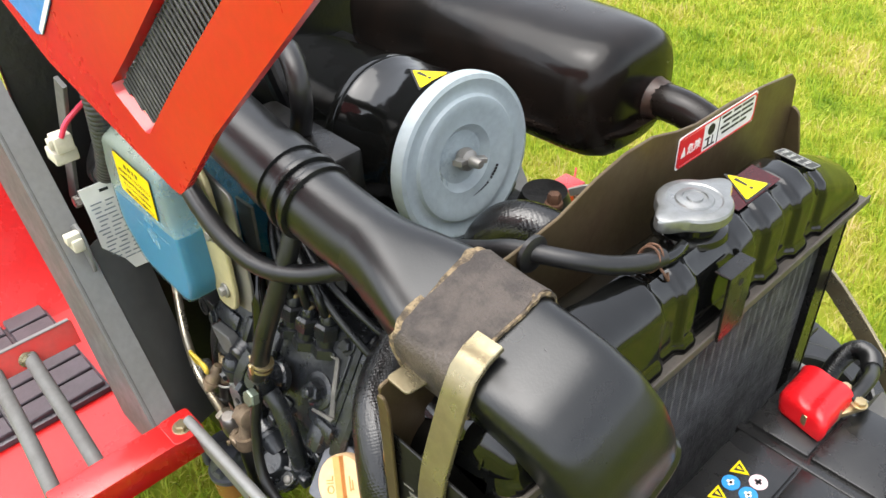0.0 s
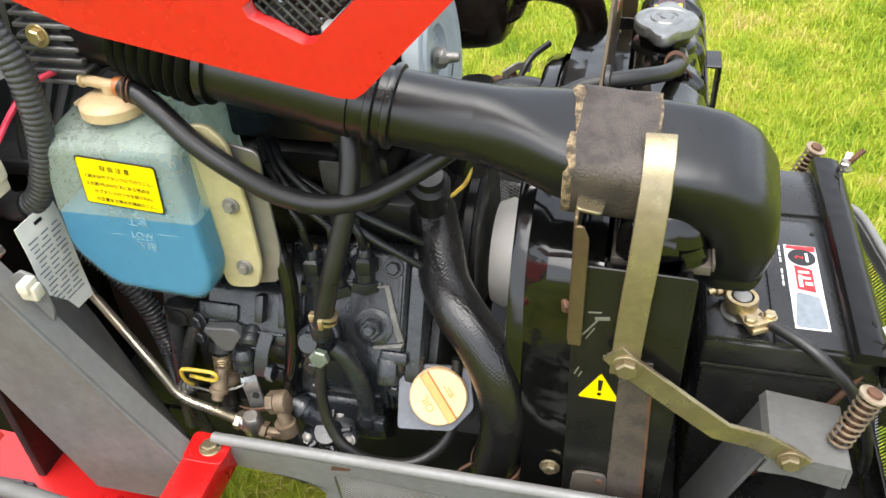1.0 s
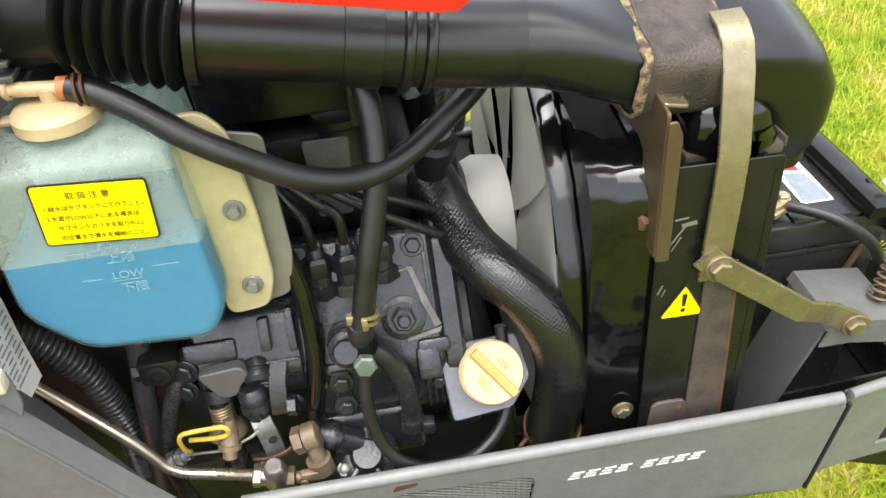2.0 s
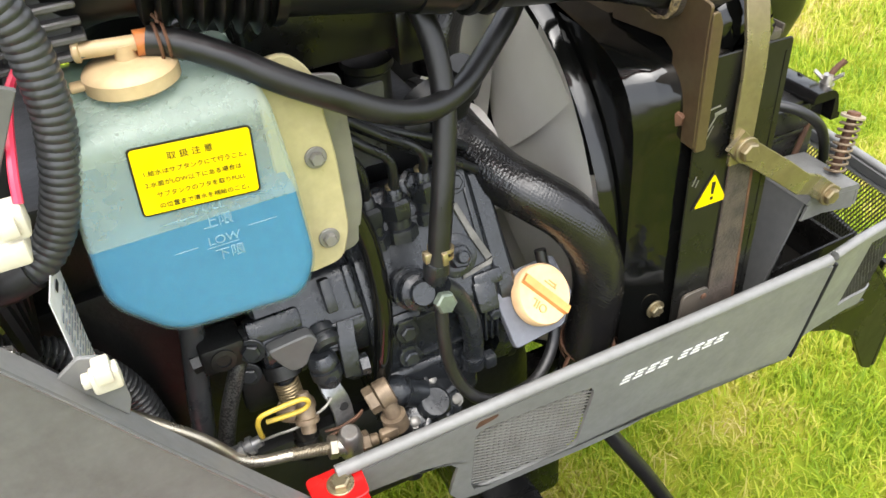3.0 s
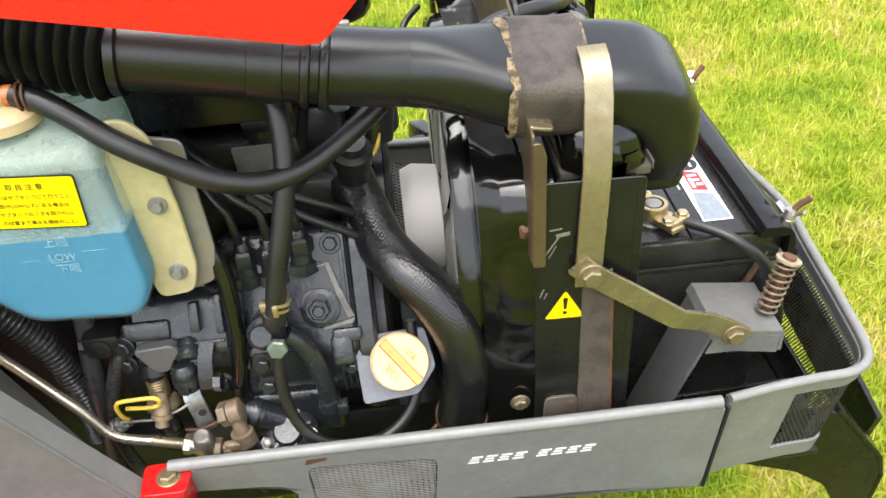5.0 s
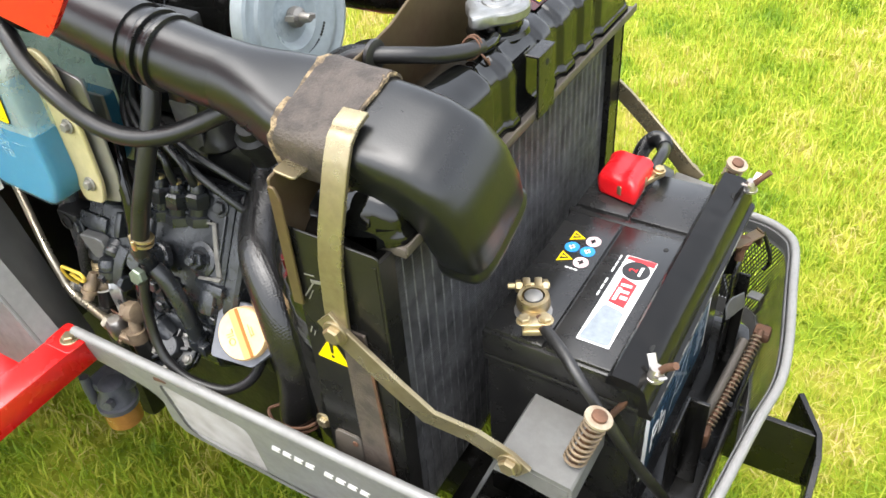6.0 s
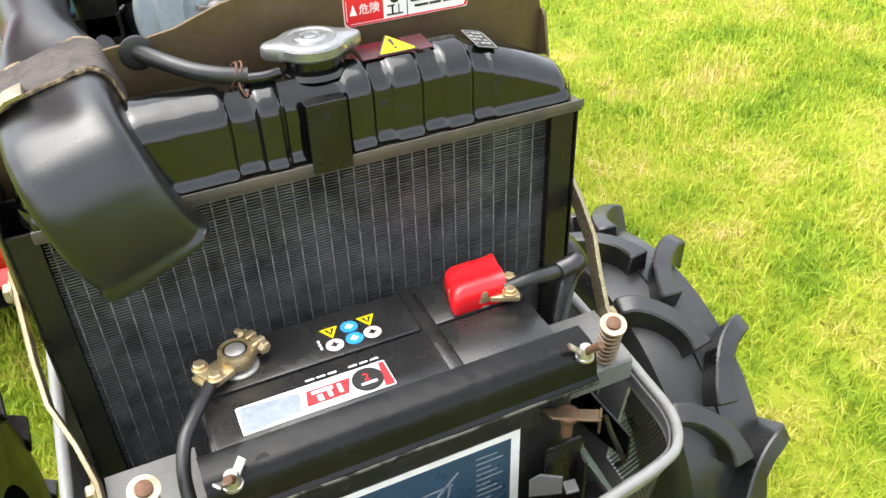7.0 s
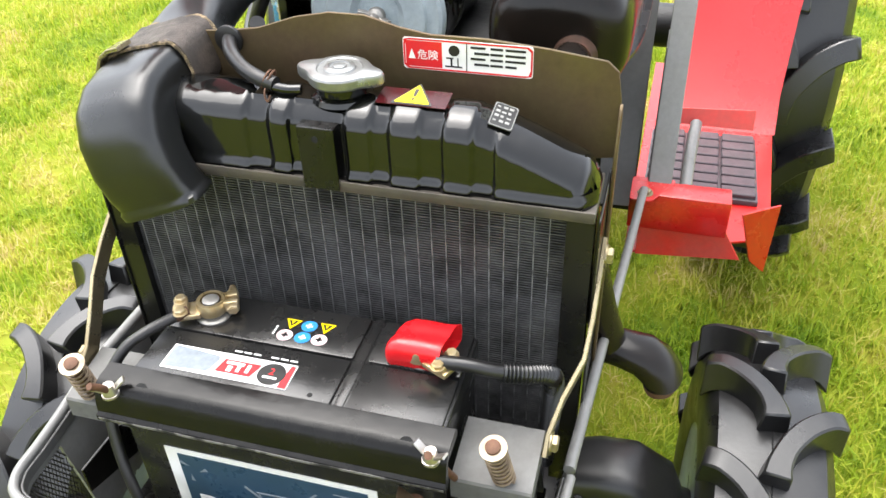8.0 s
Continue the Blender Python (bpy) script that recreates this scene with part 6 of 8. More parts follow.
part("flange", slab(fo, (0, -0.184, 0), (1, 0, 0), (0, 0, 1), 0.0045, 0.001), M["flange"], res, "yellowed mounting flange")
for p in ((-0.3125, -0.187, 0.747), (-0.3135, -0.187, 0.688)):
    part("bolt", hexbolt(p, (0.0, -1, 0.1), 0.0046, 0.0055, 0.0068), M["alu"], res, "grey hexagon bolt")
CP = V(-0.396, -0.172, 0.812)
part("cap", join(lathe(CP, (0, 0, 1), [(0, 0.0215), (0.002, 0.0245), (0.009, 0.0245), (0.0115, 0.0225), (0.0135, 0.017), (0.0145, 0.006)], 36), box(CP + V(-0.031, -0.005, 0.004), CP + V(-0.02, 0.005, 0.007), 0.001)), M["tan"], res, "cream screw cap")
part("cap_elbow", join(tube([CP + V(0, 0.0, 0.012), CP + V(0, 0, 0.022)], 0.0055, 14), tube([CP + V(0.012, 0.0, 0.0205), CP + V(-0.002, 0.0, 0.0215), CP + V(-0.02, 0.003, 0.0220)], 0.0043, 14), lathe(CP + V(-0.02, 0.003, 0.0220), (-1, 0.16, 0.03), [(0, 0.0045), (0.0008, 0.0058), (0.003, 0.0058), (0.004, 0.0048)], 14)), M["tan"], res, "cream hose elbow")
part("cap_collar", lathe(CP + V(0.006, 0.0, 0.0205), (1, 0, -0.05), [(0, 0.0068), (0.010, 0.0068)], 18), M["orange"], res, "orange-stained collar")
LBL_U, LBL_V, LBL_O = V(1, 0.0, -0.075).normalized(), V(0.06, 0.0, 1).normalized(), V(-0.4145, -0.2116, 0.7565)
lab = part("yellow_label", slab(round_outline([(0, 0), (0.063, 0), (0.063, 0.0405), (0, 0.0405)], 0.003), LBL_O, LBL_U, LBL_V, 0.0006, 0), M["print_black"], res, "yellow caution label with black writing")
LN = LBL_U.cross(LBL_V)
part("label_face", slab(round_outline([(0.0011, 0.0011), (0.0619, 0.0011), (0.0619, 0.0394), (0.0011, 0.0394)], 0.0022), LBL_O + LN * 0.0004, LBL_U, LBL_V, 0.0006, 0), M["yellow"], lab)
for txt, a, b, size in (("取 扱 注 意", 0.0185, 0.0310, 0.0049), ("1.給水はサブタンクにて行うこと。", 0.0050, 0.0238, 0.00355), ("2.水面がLOW以下にある場合は", 0.0050, 0.0172, 0.00355), ("サブタンクのフタを取りFULL", 0.0095, 0.0106, 0.00355), ("の位置まで清水を補給のこと。", 0.0095, 0.0040, 0.00355)):
    o = LBL_O + LBL_U * a + LBL_V * b + LN * 0.0008
    part("label_line", letters(txt, size, plane_m(o, LBL_U, LBL_V), 0.0001), M["print_black"], lab)
for txt, x, z, size in (("FULL", -0.389, 0.7490, 0.0078), ("上限", -0.387, 0.7385, 0.0085), ("LOW", -0.387, 0.7265, 0.0078), ("下限", -0.385, 0.7160, 0.0085)):
    part("level_mark", letters(txt, size, plane_m((x, -0.2112, z), (1, 0, -0.03), (0.05, 0, 1)), 0.0003), M["emboss"], res)
for row in ((-0.408, 0.7475, 0.020, 0.0006), (-0.366, 0.7495, 0.020, 0.0006), (-0.405, 0.7275, 0.012, 0.0006), (-0.363, 0.7315, 0.016, 0.0006), (-0.388, 0.7245, 0.018, 0.0005)):
    part("level_line", bars([row], (0, -0.2111, 0), (1, 0, 0.0), (0, 0, 1)), M["emboss"], res)
part("bracket", slab(round_outline([(-0.33, 0.80), (-0.287, 0.79), (-0.285, 0.70), (-0.292, 0.668), (-0.33, 0.66)], 0.006), (0, -0.176, 0), (1, 0, 0), (0, 0, 1), 0.003), M["alu"], res, "dull metal mounting bracket")

ov = thing("reservoir_hose", V(-0.25, -0.19, 0.70), "black rubber hose looping from the coolant tank under the duct", "hose")
part("hose", tube([(-0.384, -0.172, 0.8325), (-0.368, -0.177, 0.8285), (-0.348, -0.185, 0.8185), (-0.325, -0.193, 0.803), (-0.298, -0.197, 0.7865), (-0.268, -0.195, 0.7675), (-0.238, -0.188, 0.757), (-0.208, -0.174, 0.7575), (-0.178, -0.154, 0.768), (-0.150, -0.136, 0.784), (-0.13, -0.12, 0.805)], 0.0078, 14), M["rubber"], ov)
part("wire_clip", join(*[tube([V(-0.379 + dx, -0.174 + 0.0092 * math.cos(a), 0.8315 + 0.0092 * math.sin(a)) for a in (k * math.pi / 8 for k in range(17))], 0.001, 6, 2) for dx in (0, 0.004)], tube([(-0.377, -0.174, 0.841), (-0.375, -0.172, 0.847), (-0.372, -0.171, 0.852), (-0.369, -0.172, 0.847)], 0.001, 6), tube([(-0.376, -0.174, 0.841), (-0.380, -0.171, 0.850), (-0.376, -0.171, 0.855)], 0.001, 6)), M["rust"], ov, "rusty spring clip")

# ---- engine ----
engine = thing("engine", V(-0.29, -0.05, 0.40), "dark grey oily diesel engine block with injection pump and oil cap", "engine")
# hidden castings: near-black base carries the shade of the bay
part("block", box((-0.52, -0.110, 0.40), (-0.175, 0.11, 0.645), 0.006), M["shaded_oily_black"], engine, "oily block, near-black with shade painted in")
part("cylinder_head", box((-0.50, -0.10, 0.64), (-0.19, 0.09, 0.70), 0.008), M["shaded_oily_black"], engine, "oily cylinder head, near-black with shade painted in")
part("rocker_cover", box((-0.47, -0.085, 0.70), (-0.22, 0.08, 0.735), 0.012), M["shaded_oily_black"], engine, "rocker cover, near-black with shade painted in")
# slanted face of the pump: frame with u along the engine, w out of the face, v up the face
PU, PV = V(1, 0, 0.0), V(0, 0.50, 0.866)
PN = V(0, -0.866, 0.50)
PO = V(-0.218, -0.168, 0.623)


def on_pump(a, b, c=0.0):
    return PO + PU * a + PV * b + PN * c


def pump_box(a0, a1, b0, b1, c0, c1, bev=0.003):
    m = Matrix(((PU.x, PV.x, PN.x, PO.x), (PU.y, PV.y, PN.y, PO.y), (PU.z, PV.z, PN.z, PO.z), (0, 0, 0, 1)))
    return moved(box((a0, b0, c0), (a1, b1, c1), bev), m)

def along(profile, x0, x1, bev=0.002):
    """A casting of one cross-section (y, z), running along the engine from x0 to x1."""
    return slab(round_outline(profile, 0.006, 3), ((x0 + x1) / 2, 0, 0), (0, 1, 0), (0, 0, 1), x1 - x0, bev)


pump = part("pump_body", along([(-0.136, 0.678), (-0.1805, 0.601), (-0.1855, 0.592), (-0.1865, 0.552), (-0.178, 0.535), (-0.12, 0.53), (-0.10, 0.66)], -0.296, -0.192, 0.003), M["block"], engine, "injection pump body")
part("gear_case", along([(-0.128, 0.676), (-0.140, 0.664), (-0.178, 0.600), (-0.186, 0.583), (-0.188, 0.535), (-0.170, 0.50), (-0.09, 0.46), (-0.05, 0.66)], -0.1935, -0.176, 0.003), M["block"], engine, "dark painted gear case")
part("gear_cover", along([(-0.10, 0.665), (-0.172, 0.575), (-0.165, 0.49), (-0.07, 0.45), (-0.04, 0.64)], -0.1775, -0.1665, 0.002), M["shaded_oily_black"], engine)
part("governor_housing", along([(-0.140, 0.642), (-0.158, 0.640), (-0.1765, 0.609), (-0.181, 0.600), (-0.176, 0.572), (-0.12, 0.56)], -0.372, -0.294, 0.003), M["block"], pump)
for nm, dims in (("rack_housing", (-0.076, -0.062, -0.045, 0.02, -0.03, 0.0025, 0.002)), ("side_pad", (-0.062, -0.040, -0.034, -0.027, -0.02, 0.0035, 0.001)), ("side_pad", (-0.036, -0.024, -0.034, -0.0265, -0.02, 0.0028, 0.001)), ("side_lug", (0.004, 0.022, -0.05, -0.024, -0.03, 0.004, 0.004)), ("corner_boss", (0.006, 0.03, -0.031, -0.019, -0.02, 0.0035, 0.003)), ("housing_rib", (-0.104, -0.0965, -0.008, 0.016, -0.01, 0.010, 0.001)), ("housing_rib", (-0.085, -0.079, -0.012, 0.02, -0.01, 0.004, 0.001)), ("rear_step", (-0.16, -0.122, -0.012, 0.004, -0.02, 0.004, 0.003))):
    part(nm, pump_box(*dims), M["block"], pump)
for q in ([(-0.277, -0.264, 0.572, 0.5975), (-0.277, -0.264, 0.552, 0.5715)]):
    part("side_flange", box((q[0], -0.1895, q[2]), (q[1], -0.180, q[3]), 0.0015), M["block"], pump)
for x in (-0.2085, -0.2035, -0.1985):
    part("cast_ridge", box((x, -0.1905, 0.548), (x + 0.0022, -0.180, 0.590 if x > -0.208 else 0.580), 0.0008), M["block"], pump)
part("cast_ridge", box((-0.262, -0.189, 0.5935), (-0.236, -0.180, 0.5965), 0.0008), M["block"], pump)
part("cast_ridge", box((-0.262, -0.189, 0.556), (-0.214, -0.180, 0.559), 0.0008), M["block"], pump)
part("cast_ridge", pump_box(-0.148, -0.118, -0.0195, -0.0170, -0.004, 0.0025, 0.0006), M["block"], pump)
part("cast_ridge", pump_box(-0.113, -0.08, -0.0195, -0.0170, -0.004, 0.0028, 0.0006), M["block"], pump)
part("cast_ridge", pump_box(-0.04, 0.004, 0.0345, 0.037, -0.004, 0.002, 0.0006), M["block"], pump)
part("cast_ridge", pump_box(0.0185, 0.0215, -0.0, 0.045, -0.004, 0.002, 0.0006), M["block"], pump)
for path in ([(0.006, 0.036), (0.0105, 0.036), (0.0165, 0.016), (0.026, -0.010), (0.0205, -0.0115), (0.0135, 0.008)], [(-0.001, -0.0195), (0.024, -0.0155), (0.0265, -0.011), (0.0195, -0.0125), (0.0, -0.0165)], [(-0.006, 0.0335), (0.008, 0.0355), (0.008, 0.0335), (-0.006, 0.0315)]):
    part("gasket_edge", slab(path, PO + PN * 0.001, PU, PV, 0.0022, 0.0004), M["cast_light"], pump, "worn pale gasket edge")
# delivery valves and their pipes
VD = (PN * 0.30 + PV * 0.95).normalized()
PIPES = (((-0.275, -0.152, 0.696), (-0.2775, -0.151, 0.709), (-0.286, -0.149, 0.724), (-0.298, -0.140, 0.742), (-0.32, -0.11, 0.758)),
         ((-0.2525, -0.149, 0.697), (-0.256, -0.1475, 0.708), (-0.272, -0.146, 0.722), (-0.296, -0.136, 0.745), (-0.32, -0.10, 0.764)),
         ((-0.2285, -0.148, 0.697), (-0.234, -0.147, 0.708), (-0.258, -0.142, 0.724), (-0.292, -0.132, 0.750), (-0.32, -0.09, 0.77)))
for (a, b), way in zip(((-0.056, 0.024), (-0.035, 0.024), (-0.011, 0.030)), PIPES):
    q = on_pump(a, b, -0.003)
    v = part("delivery_valve", join(lathe(q, VD, [(0, 0.0128), (0.003, 0.0128), (0.0085, 0.0122), (0.0095, 0.0105)], 6), lathe(q + VD * 0.009, VD, [(0, 0.0088), (0.009, 0.0088)], 18)), M["block"], engine, "hexagonal delivery valve")
    part("valve_nut", join(lathe(q + VD * 0.0165, VD, [(0, 0.0100), (0.0015, 0.0112), (0.012, 0.0112), (0.0145, 0.0088)], 6, turn=0.4), lathe(q + VD * 0.0305, VD, [(0, 0.0068), (0.006, 0.0064), (0.0085, 0.0052)], 14)), M["block"], v)
    part("pipe_seat", lathe(q + VD * 0.036, VD, [(0, 0.0052), (0.005, 0.0050), (0.006, 0.0040)], 14), M["brass"], v, "worn brass collar")
    part("injector_pipe", tube([q + VD * 0.034, *way], 0.0037, 12), M["pipe_black"], engine, "thin black steel injector pipe")
part("injector_pipe", tube([(-0.165, -0.112, 0.662), (-0.196, -0.128, 0.690), (-0.24, -0.134, 0.715), (-0.30, -0.126, 0.748)], 0.0035, 10), M["pipe_black"], engine, "thin black steel pipe")
part("injector_pipe", tube([(-0.162, -0.128, 0.645), (-0.188, -0.139, 0.672), (-0.225, -0.143, 0.698), (-0.262, -0.138, 0.724), (-0.30, -0.120, 0.748)], 0.0035, 10), M["pipe_black"], engine, "thin black steel pipe")
part("stud", join(lathe(on_pump(-0.001, -0.001, -0.001), PN, [(0, 0.0165), (0.0022, 0.0165), (0.003, 0.015)], 24), lathe(on_pump(-0.001, -0.001, 0.001), PN, [(0, 0.0118), (0.0018, 0.0118)], 20), lathe(on_pump(-0.001, -0.001, 0.0028), PN, [(0, 0.0092), (0.0075, 0.0092), (0.0088, 0.0078)], 6), lathe(on_pump(-0.001, -0.001, 0.010), PN, [(0, 0.005), (0.006, 0.005), (0.0072, 0.0038)], 14)), M["block"], engine, "painted nut on a stud")
for p, ax, r in (((-0.2705, -0.189, 0.587), (0, -1, 0.15), 0.0062), ((-0.2705, -0.189, 0.562), (0, -1, 0.15), 0.0062), ((-0.20, -0.188, 0.573), (0, -1, 0.1), 0.005), ((-0.235, -0.139, 0.675), PN, 0.0075), ((-0.205, -0.143, 0.667), PN, 0.006), ((-0.31, -0.177, 0.560), (0, -1, 0.2), 0.0068), ((-0.378, -0.176, 0.610), (-0.3, -1, 0.2), 0.0065), ((-0.383, -0.170, 0.585), (-0.3, -1, 0.2), 0.006), ((-0.324, -0.180, 0.597), PN, 0.006), ((-0.288, -0.183, 0.60), (0, -1, 0.3), 0.005), ((-0.188, -0.183, 0.56), (0, -1, 0.1), 0.006)):
    part("bolt", hexbolt(p, ax, r, 0.0055, r * 1.45), M["block"], engine, "painted hexagon bolt")
# governor, its spring and levers
part("stop_plug", join(box((-0.411, -0.176, 0.600), (-0.381, -0.150, 0.622), 0.003), lathe((-0.397, -0.174, 0.611), (0, -1, 0.1), [(0, 0.0085), (0.004, 0.0085), (0.0045, 0.005), (0.003, 0.005)], 18), lathe((-0.383, -0.164, 0.612), (1, 0, 0), [(0, 0.0085), (0.006, 0.0105), (0.014, 0.0105)], 8), lathe((-0.411, -0.164, 0.606), (-1, 0, -0.1), [(0, 0.007), (0.006, 0.007)], 6)), M["shaded_oily_black"], engine, "oily black plug housing")
part("governor_lip", slab(round_outline([(-0.370, 0.612), (-0.338, 0.615), (-0.333, 0.604), (-0.341, 0.598), (-0.3445, 0.588), (-0.356, 0.586), (-0.3635, 0.598)], 0.005), (0, -0.181, 0), (1, 0, 0), (0, 0, 1), 0.010, 0.001), M["grey_dark"], engine, "cast lobe of the governor")
part("governor_boss", join(lathe((-0.329, -0.172, 0.604), (0.05, -0.9, -0.45), [(0, 0.011), (0.006, 0.011), (0.0065, 0.0098), (0.009, 0.0098), (0.0095, 0.0108), (0.013, 0.0108), (0.016, 0.008)], 20)), M["block"], engine)
part("lever_strap", join(ribbon([(-0.312, -0.179, 0.609), (-0.315, -0.187, 0.598), (-0.3165, -0.194, 0.584), (-0.317, -0.196, 0.574)], PU, 0.0125, 0.004, 5), lathe((-0.3105, -0.195, 0.579), (1, -0.1, 0), [(0, 0.0078), (0.006, 0.0078)], 6)), M["block"], engine, "grey painted lever strap")
part("governor_foot", join(lathe((-0.361, -0.172, 0.588), (0, -0.45, -1), [(0, 0.013), (0.01, 0.0135), (0.012, 0.010)], 20), box((-0.392, -0.17, 0.545), (-0.352, -0.13, 0.58), 0.004)), M["shaded_oily_black"], engine)
sp = V(-0.3615, -0.180, 0.5765)
sd = V(0.05, -0.25, -1).normalized()
se = V(1, 0, 0.05).normalized()
sf = sd.cross(se).normalized()
part("return_spring", tube([sp + sd * (0.0175 * k / 84) + se * (0.0082 * math.cos(k * math.pi / 6)) + sf * (0.0082 * math.sin(k * math.pi / 6)) for k in range(85)], 0.00105, 6, 1), M["spring_brass"], engine, "brass-brown return spring")
part("spring_core", lathe(sp - sd * 0.004, sd, [(0, 0.006), (0.024, 0.006)], 14), M["block"], engine)
part("spring_seat", lathe(sp + sd * 0.0175, sd, [(0, 0.0095), (0.002, 0.0125), (0.006, 0.0145), (0.009, 0.0145), (0.0105, 0.012), (0.014, 0.009)], 22), M["rust_tan"], engine, "tan dusty spring seat")
part("spring_shaft", lathe(sp + sd * 0.03, sd, [(0, 0.0085), (0.02, 0.0085), (0.021, 0.010), (0.036, 0.010)], 16), M["black"], engine)
part("yellow_lever", tube([(-0.389, -0.196, 0.548), (-0.390, -0.202, 0.559), (-0.390, -0.205, 0.571), (-0.387, -0.206, 0.578), (-0.380, -0.207, 0.5805), (-0.367, -0.207, 0.581), (-0.3575, -0.207, 0.5805), (-0.354, -0.207, 0.5765), (-0.356, -0.207, 0.572), (-0.362, -0.206, 0.5695), (-0.372, -0.204, 0.568), (-0.384, -0.202, 0.567)], 0.0018, 8), M["yellow_lever"], engine, "yellow-dipped wire lever")
part("lever_screw", join(lathe((-0.356, -0.200, 0.566), (-0.15, -0.55, -1), [(-0.010, 0.0042), (0, 0.0068), (0.008, 0.0068), (0.0085, 0.0085), (0.012, 0.0085), (0.0125, 0.0055), (0.019, 0.0055)], 12)), M["rust_tan"], engine, "dull brass clamp screw")
part("lever_boss", join(lathe((-0.335, -0.186, 0.594), (0.08, -0.25, -1), [(0, 0.008), (0.004, 0.0105), (0.008, 0.0108), (0.0085, 0.0094), (0.011, 0.0094), (0.0115, 0.0112), (0.018, 0.0112), (0.0185, 0.009), (0.024, 0.0085)], 20), lathe((-0.334, -0.199, 0.579), (0, -1, -0.2), [(0, 0.005), (0.004, 0.005)], 6)), M["block"], engine, "stacked cast lever boss")
part("lever_plate", ribbon([(-0.3345, -0.185, 0.570), (-0.3335, -0.1915, 0.562), (-0.331, -0.1945, 0.553), (-0.3295, -0.1945, 0.540), (-0.329, -0.1945, 0.526)], (1, 0.15, 0), 0.0152, 0.0035, 5), M["steel_worn"], engine, "worn lever plate")
part("lever_hole", lathe((-0.3285, -0.1955, 0.5465), (0, -1, 0.1), [(0, 0.0036), (0.0012, 0.0036)], 14), M["shade_and_seam_black"], engine)
part("split_pin", tube([(-0.346, -0.198, 0.5305), (-0.334, -0.200, 0.5315), (-0.322, -0.200, 0.535), (-0.3165, -0.199, 0.538), (-0.320, -0.198, 0.532), (-0.330, -0.199, 0.528), (-0.345, -0.199, 0.525)], 0.0011, 6), M["rust"], engine, "rusty split pin")
# oil filler
OC = V(-0.1595, -0.1955, 0.5785)
ON = V(0.18, -0.77, 0.61).normalized()
part("oil_pan", box((-0.46, -0.125, 0.32), (-0.125, 0.12, 0.45), 0.02), M["shaded_oily_black"], engine, "oily oil pan, near-black with shade painted in")
part("oil_neck_plate", slab(round_outline([(-0.034, -0.030), (0.012, -0.030), (0.03, -0.01), (0.026, 0.024), (-0.034, 0.026)], 0.004), OC - ON * 0.012, V(1, 0.12, 0).normalized(), ON.cross(V(1, 0.12, 0)).normalized(), 0.006), M["plate_grey"], engine, "bluish bare metal filler plate")
part("oil_neck", lathe(OC - ON * 0.04, ON, [(0, 0.022), (0.03, 0.022)], 28), M["block"], engine)
cap = part("oil_cap", lathe(OC - ON * 0.011, ON, [(0, 0.0225), (0.002, 0.0242), (0.010, 0.0242), (0.0122, 0.0228), (0.0126, 0.0)], 44), M["oilcap"], engine, "peach plastic oil filler cap")
GU = V(0.60, -0.42, -0.67)
GU = (GU - ON * GU.dot(ON)).normalized()
GV = ON.cross(GU)
part("cap_grip", rings_mesh([[OC + GU * s * 0.0226 + GV * w * 0.0042 + ON * h for w, h in ((-1, 0.001), (-0.75, 0.0055), (0.75, 0.0055), (1, 0.001))] for s in (-1, -0.9, 0.9, 1)]), M["oilcap_slot"], cap, "orange grip bar")
part("cap_word", letters("OIL", 0.0095, plane_m(OC + ON * 0.0018 - GV * 0.0075 + GU * 0.0075, -GU, -GV), 0.0004), M["oilcap_slot"], cap)
part("cap_sign", bars([(-0.006, 0.008, 0.012, 0.0012), (-0.003, 0.0105, 0.007, 0.0012), (0.004, 0.008, 0.0012, 0.004)], OC + ON * 0.0018, GU, GV), M["oilcap_slot"], cap)
# fuel pump
FP, FN = V(-0.262, -0.199, 0.513), V(0.05, -0.55, 0.83).normalized()
FA = V(1, 0, 0)
FA = (FA - FN * FA.dot(FN)).normalized()
FB = FN.cross(FA)
fuel = part("feed_pump", join(lathe(FP - FN * 0.016, FN, [(0, 0.020), (0.006, 0.0245), (0.0105, 0.0245), (0.0115, 0.0225), (0.0125, 0.0225), (0.0135, 0.0245), (0.017, 0.0245), (0.0185, 0.0225), (0.021, 0.0135), (0.028, 0.0125), (0.030, 0.0105)], 32), lathe(FP + V(-0.004, 0.006, 0.010), (-1, 0.05, 0.62), [(0, 0.0105), (0.014, 0.0112), (0.018, 0.0125), (0.0185, 0.0108), (0.022, 0.0108), (0.0225, 0.0125), (0.027, 0.0125), (0.030, 0.0105), (0.036, 0.0105)], 20), *[moved(box((0.004, -0.002, 0), (0.021, 0.002, 0.010), 0.001), Matrix.Translation(FP) @ Matrix((FA, FB, FN)).transposed().to_4x4() @ Matrix.Rotation(a, 4, "Z")) for a in (0.3, 1.5, 2.6, 4.0, 5.2)]), M["block"], engine, "grey cast feed pump")
for a in (3.5, 4.85, 6.1, 1.2):
    q = FP + FA * 0.0195 * math.cos(a) + FB * 0.0195 * math.sin(a) + FN * 0.001
    part("screw", join(lathe(q, FN, [(0, 0.0055), (0.002, 0.0055)], 14), lathe(q + FN * 0.002, FN, [(0, 0.0042), (0.002, 0.0040), (0.003, 0.0026)], 14)), M["alu"], fuel, "bright screw")
part("feed_bracket", along([(-0.17, 0.548), (-0.186, 0.545), (-0.188, 0.50), (-0.16, 0.47), (-0.12, 0.50)], -0.296, -0.215, 0.003), M["block"], engine)
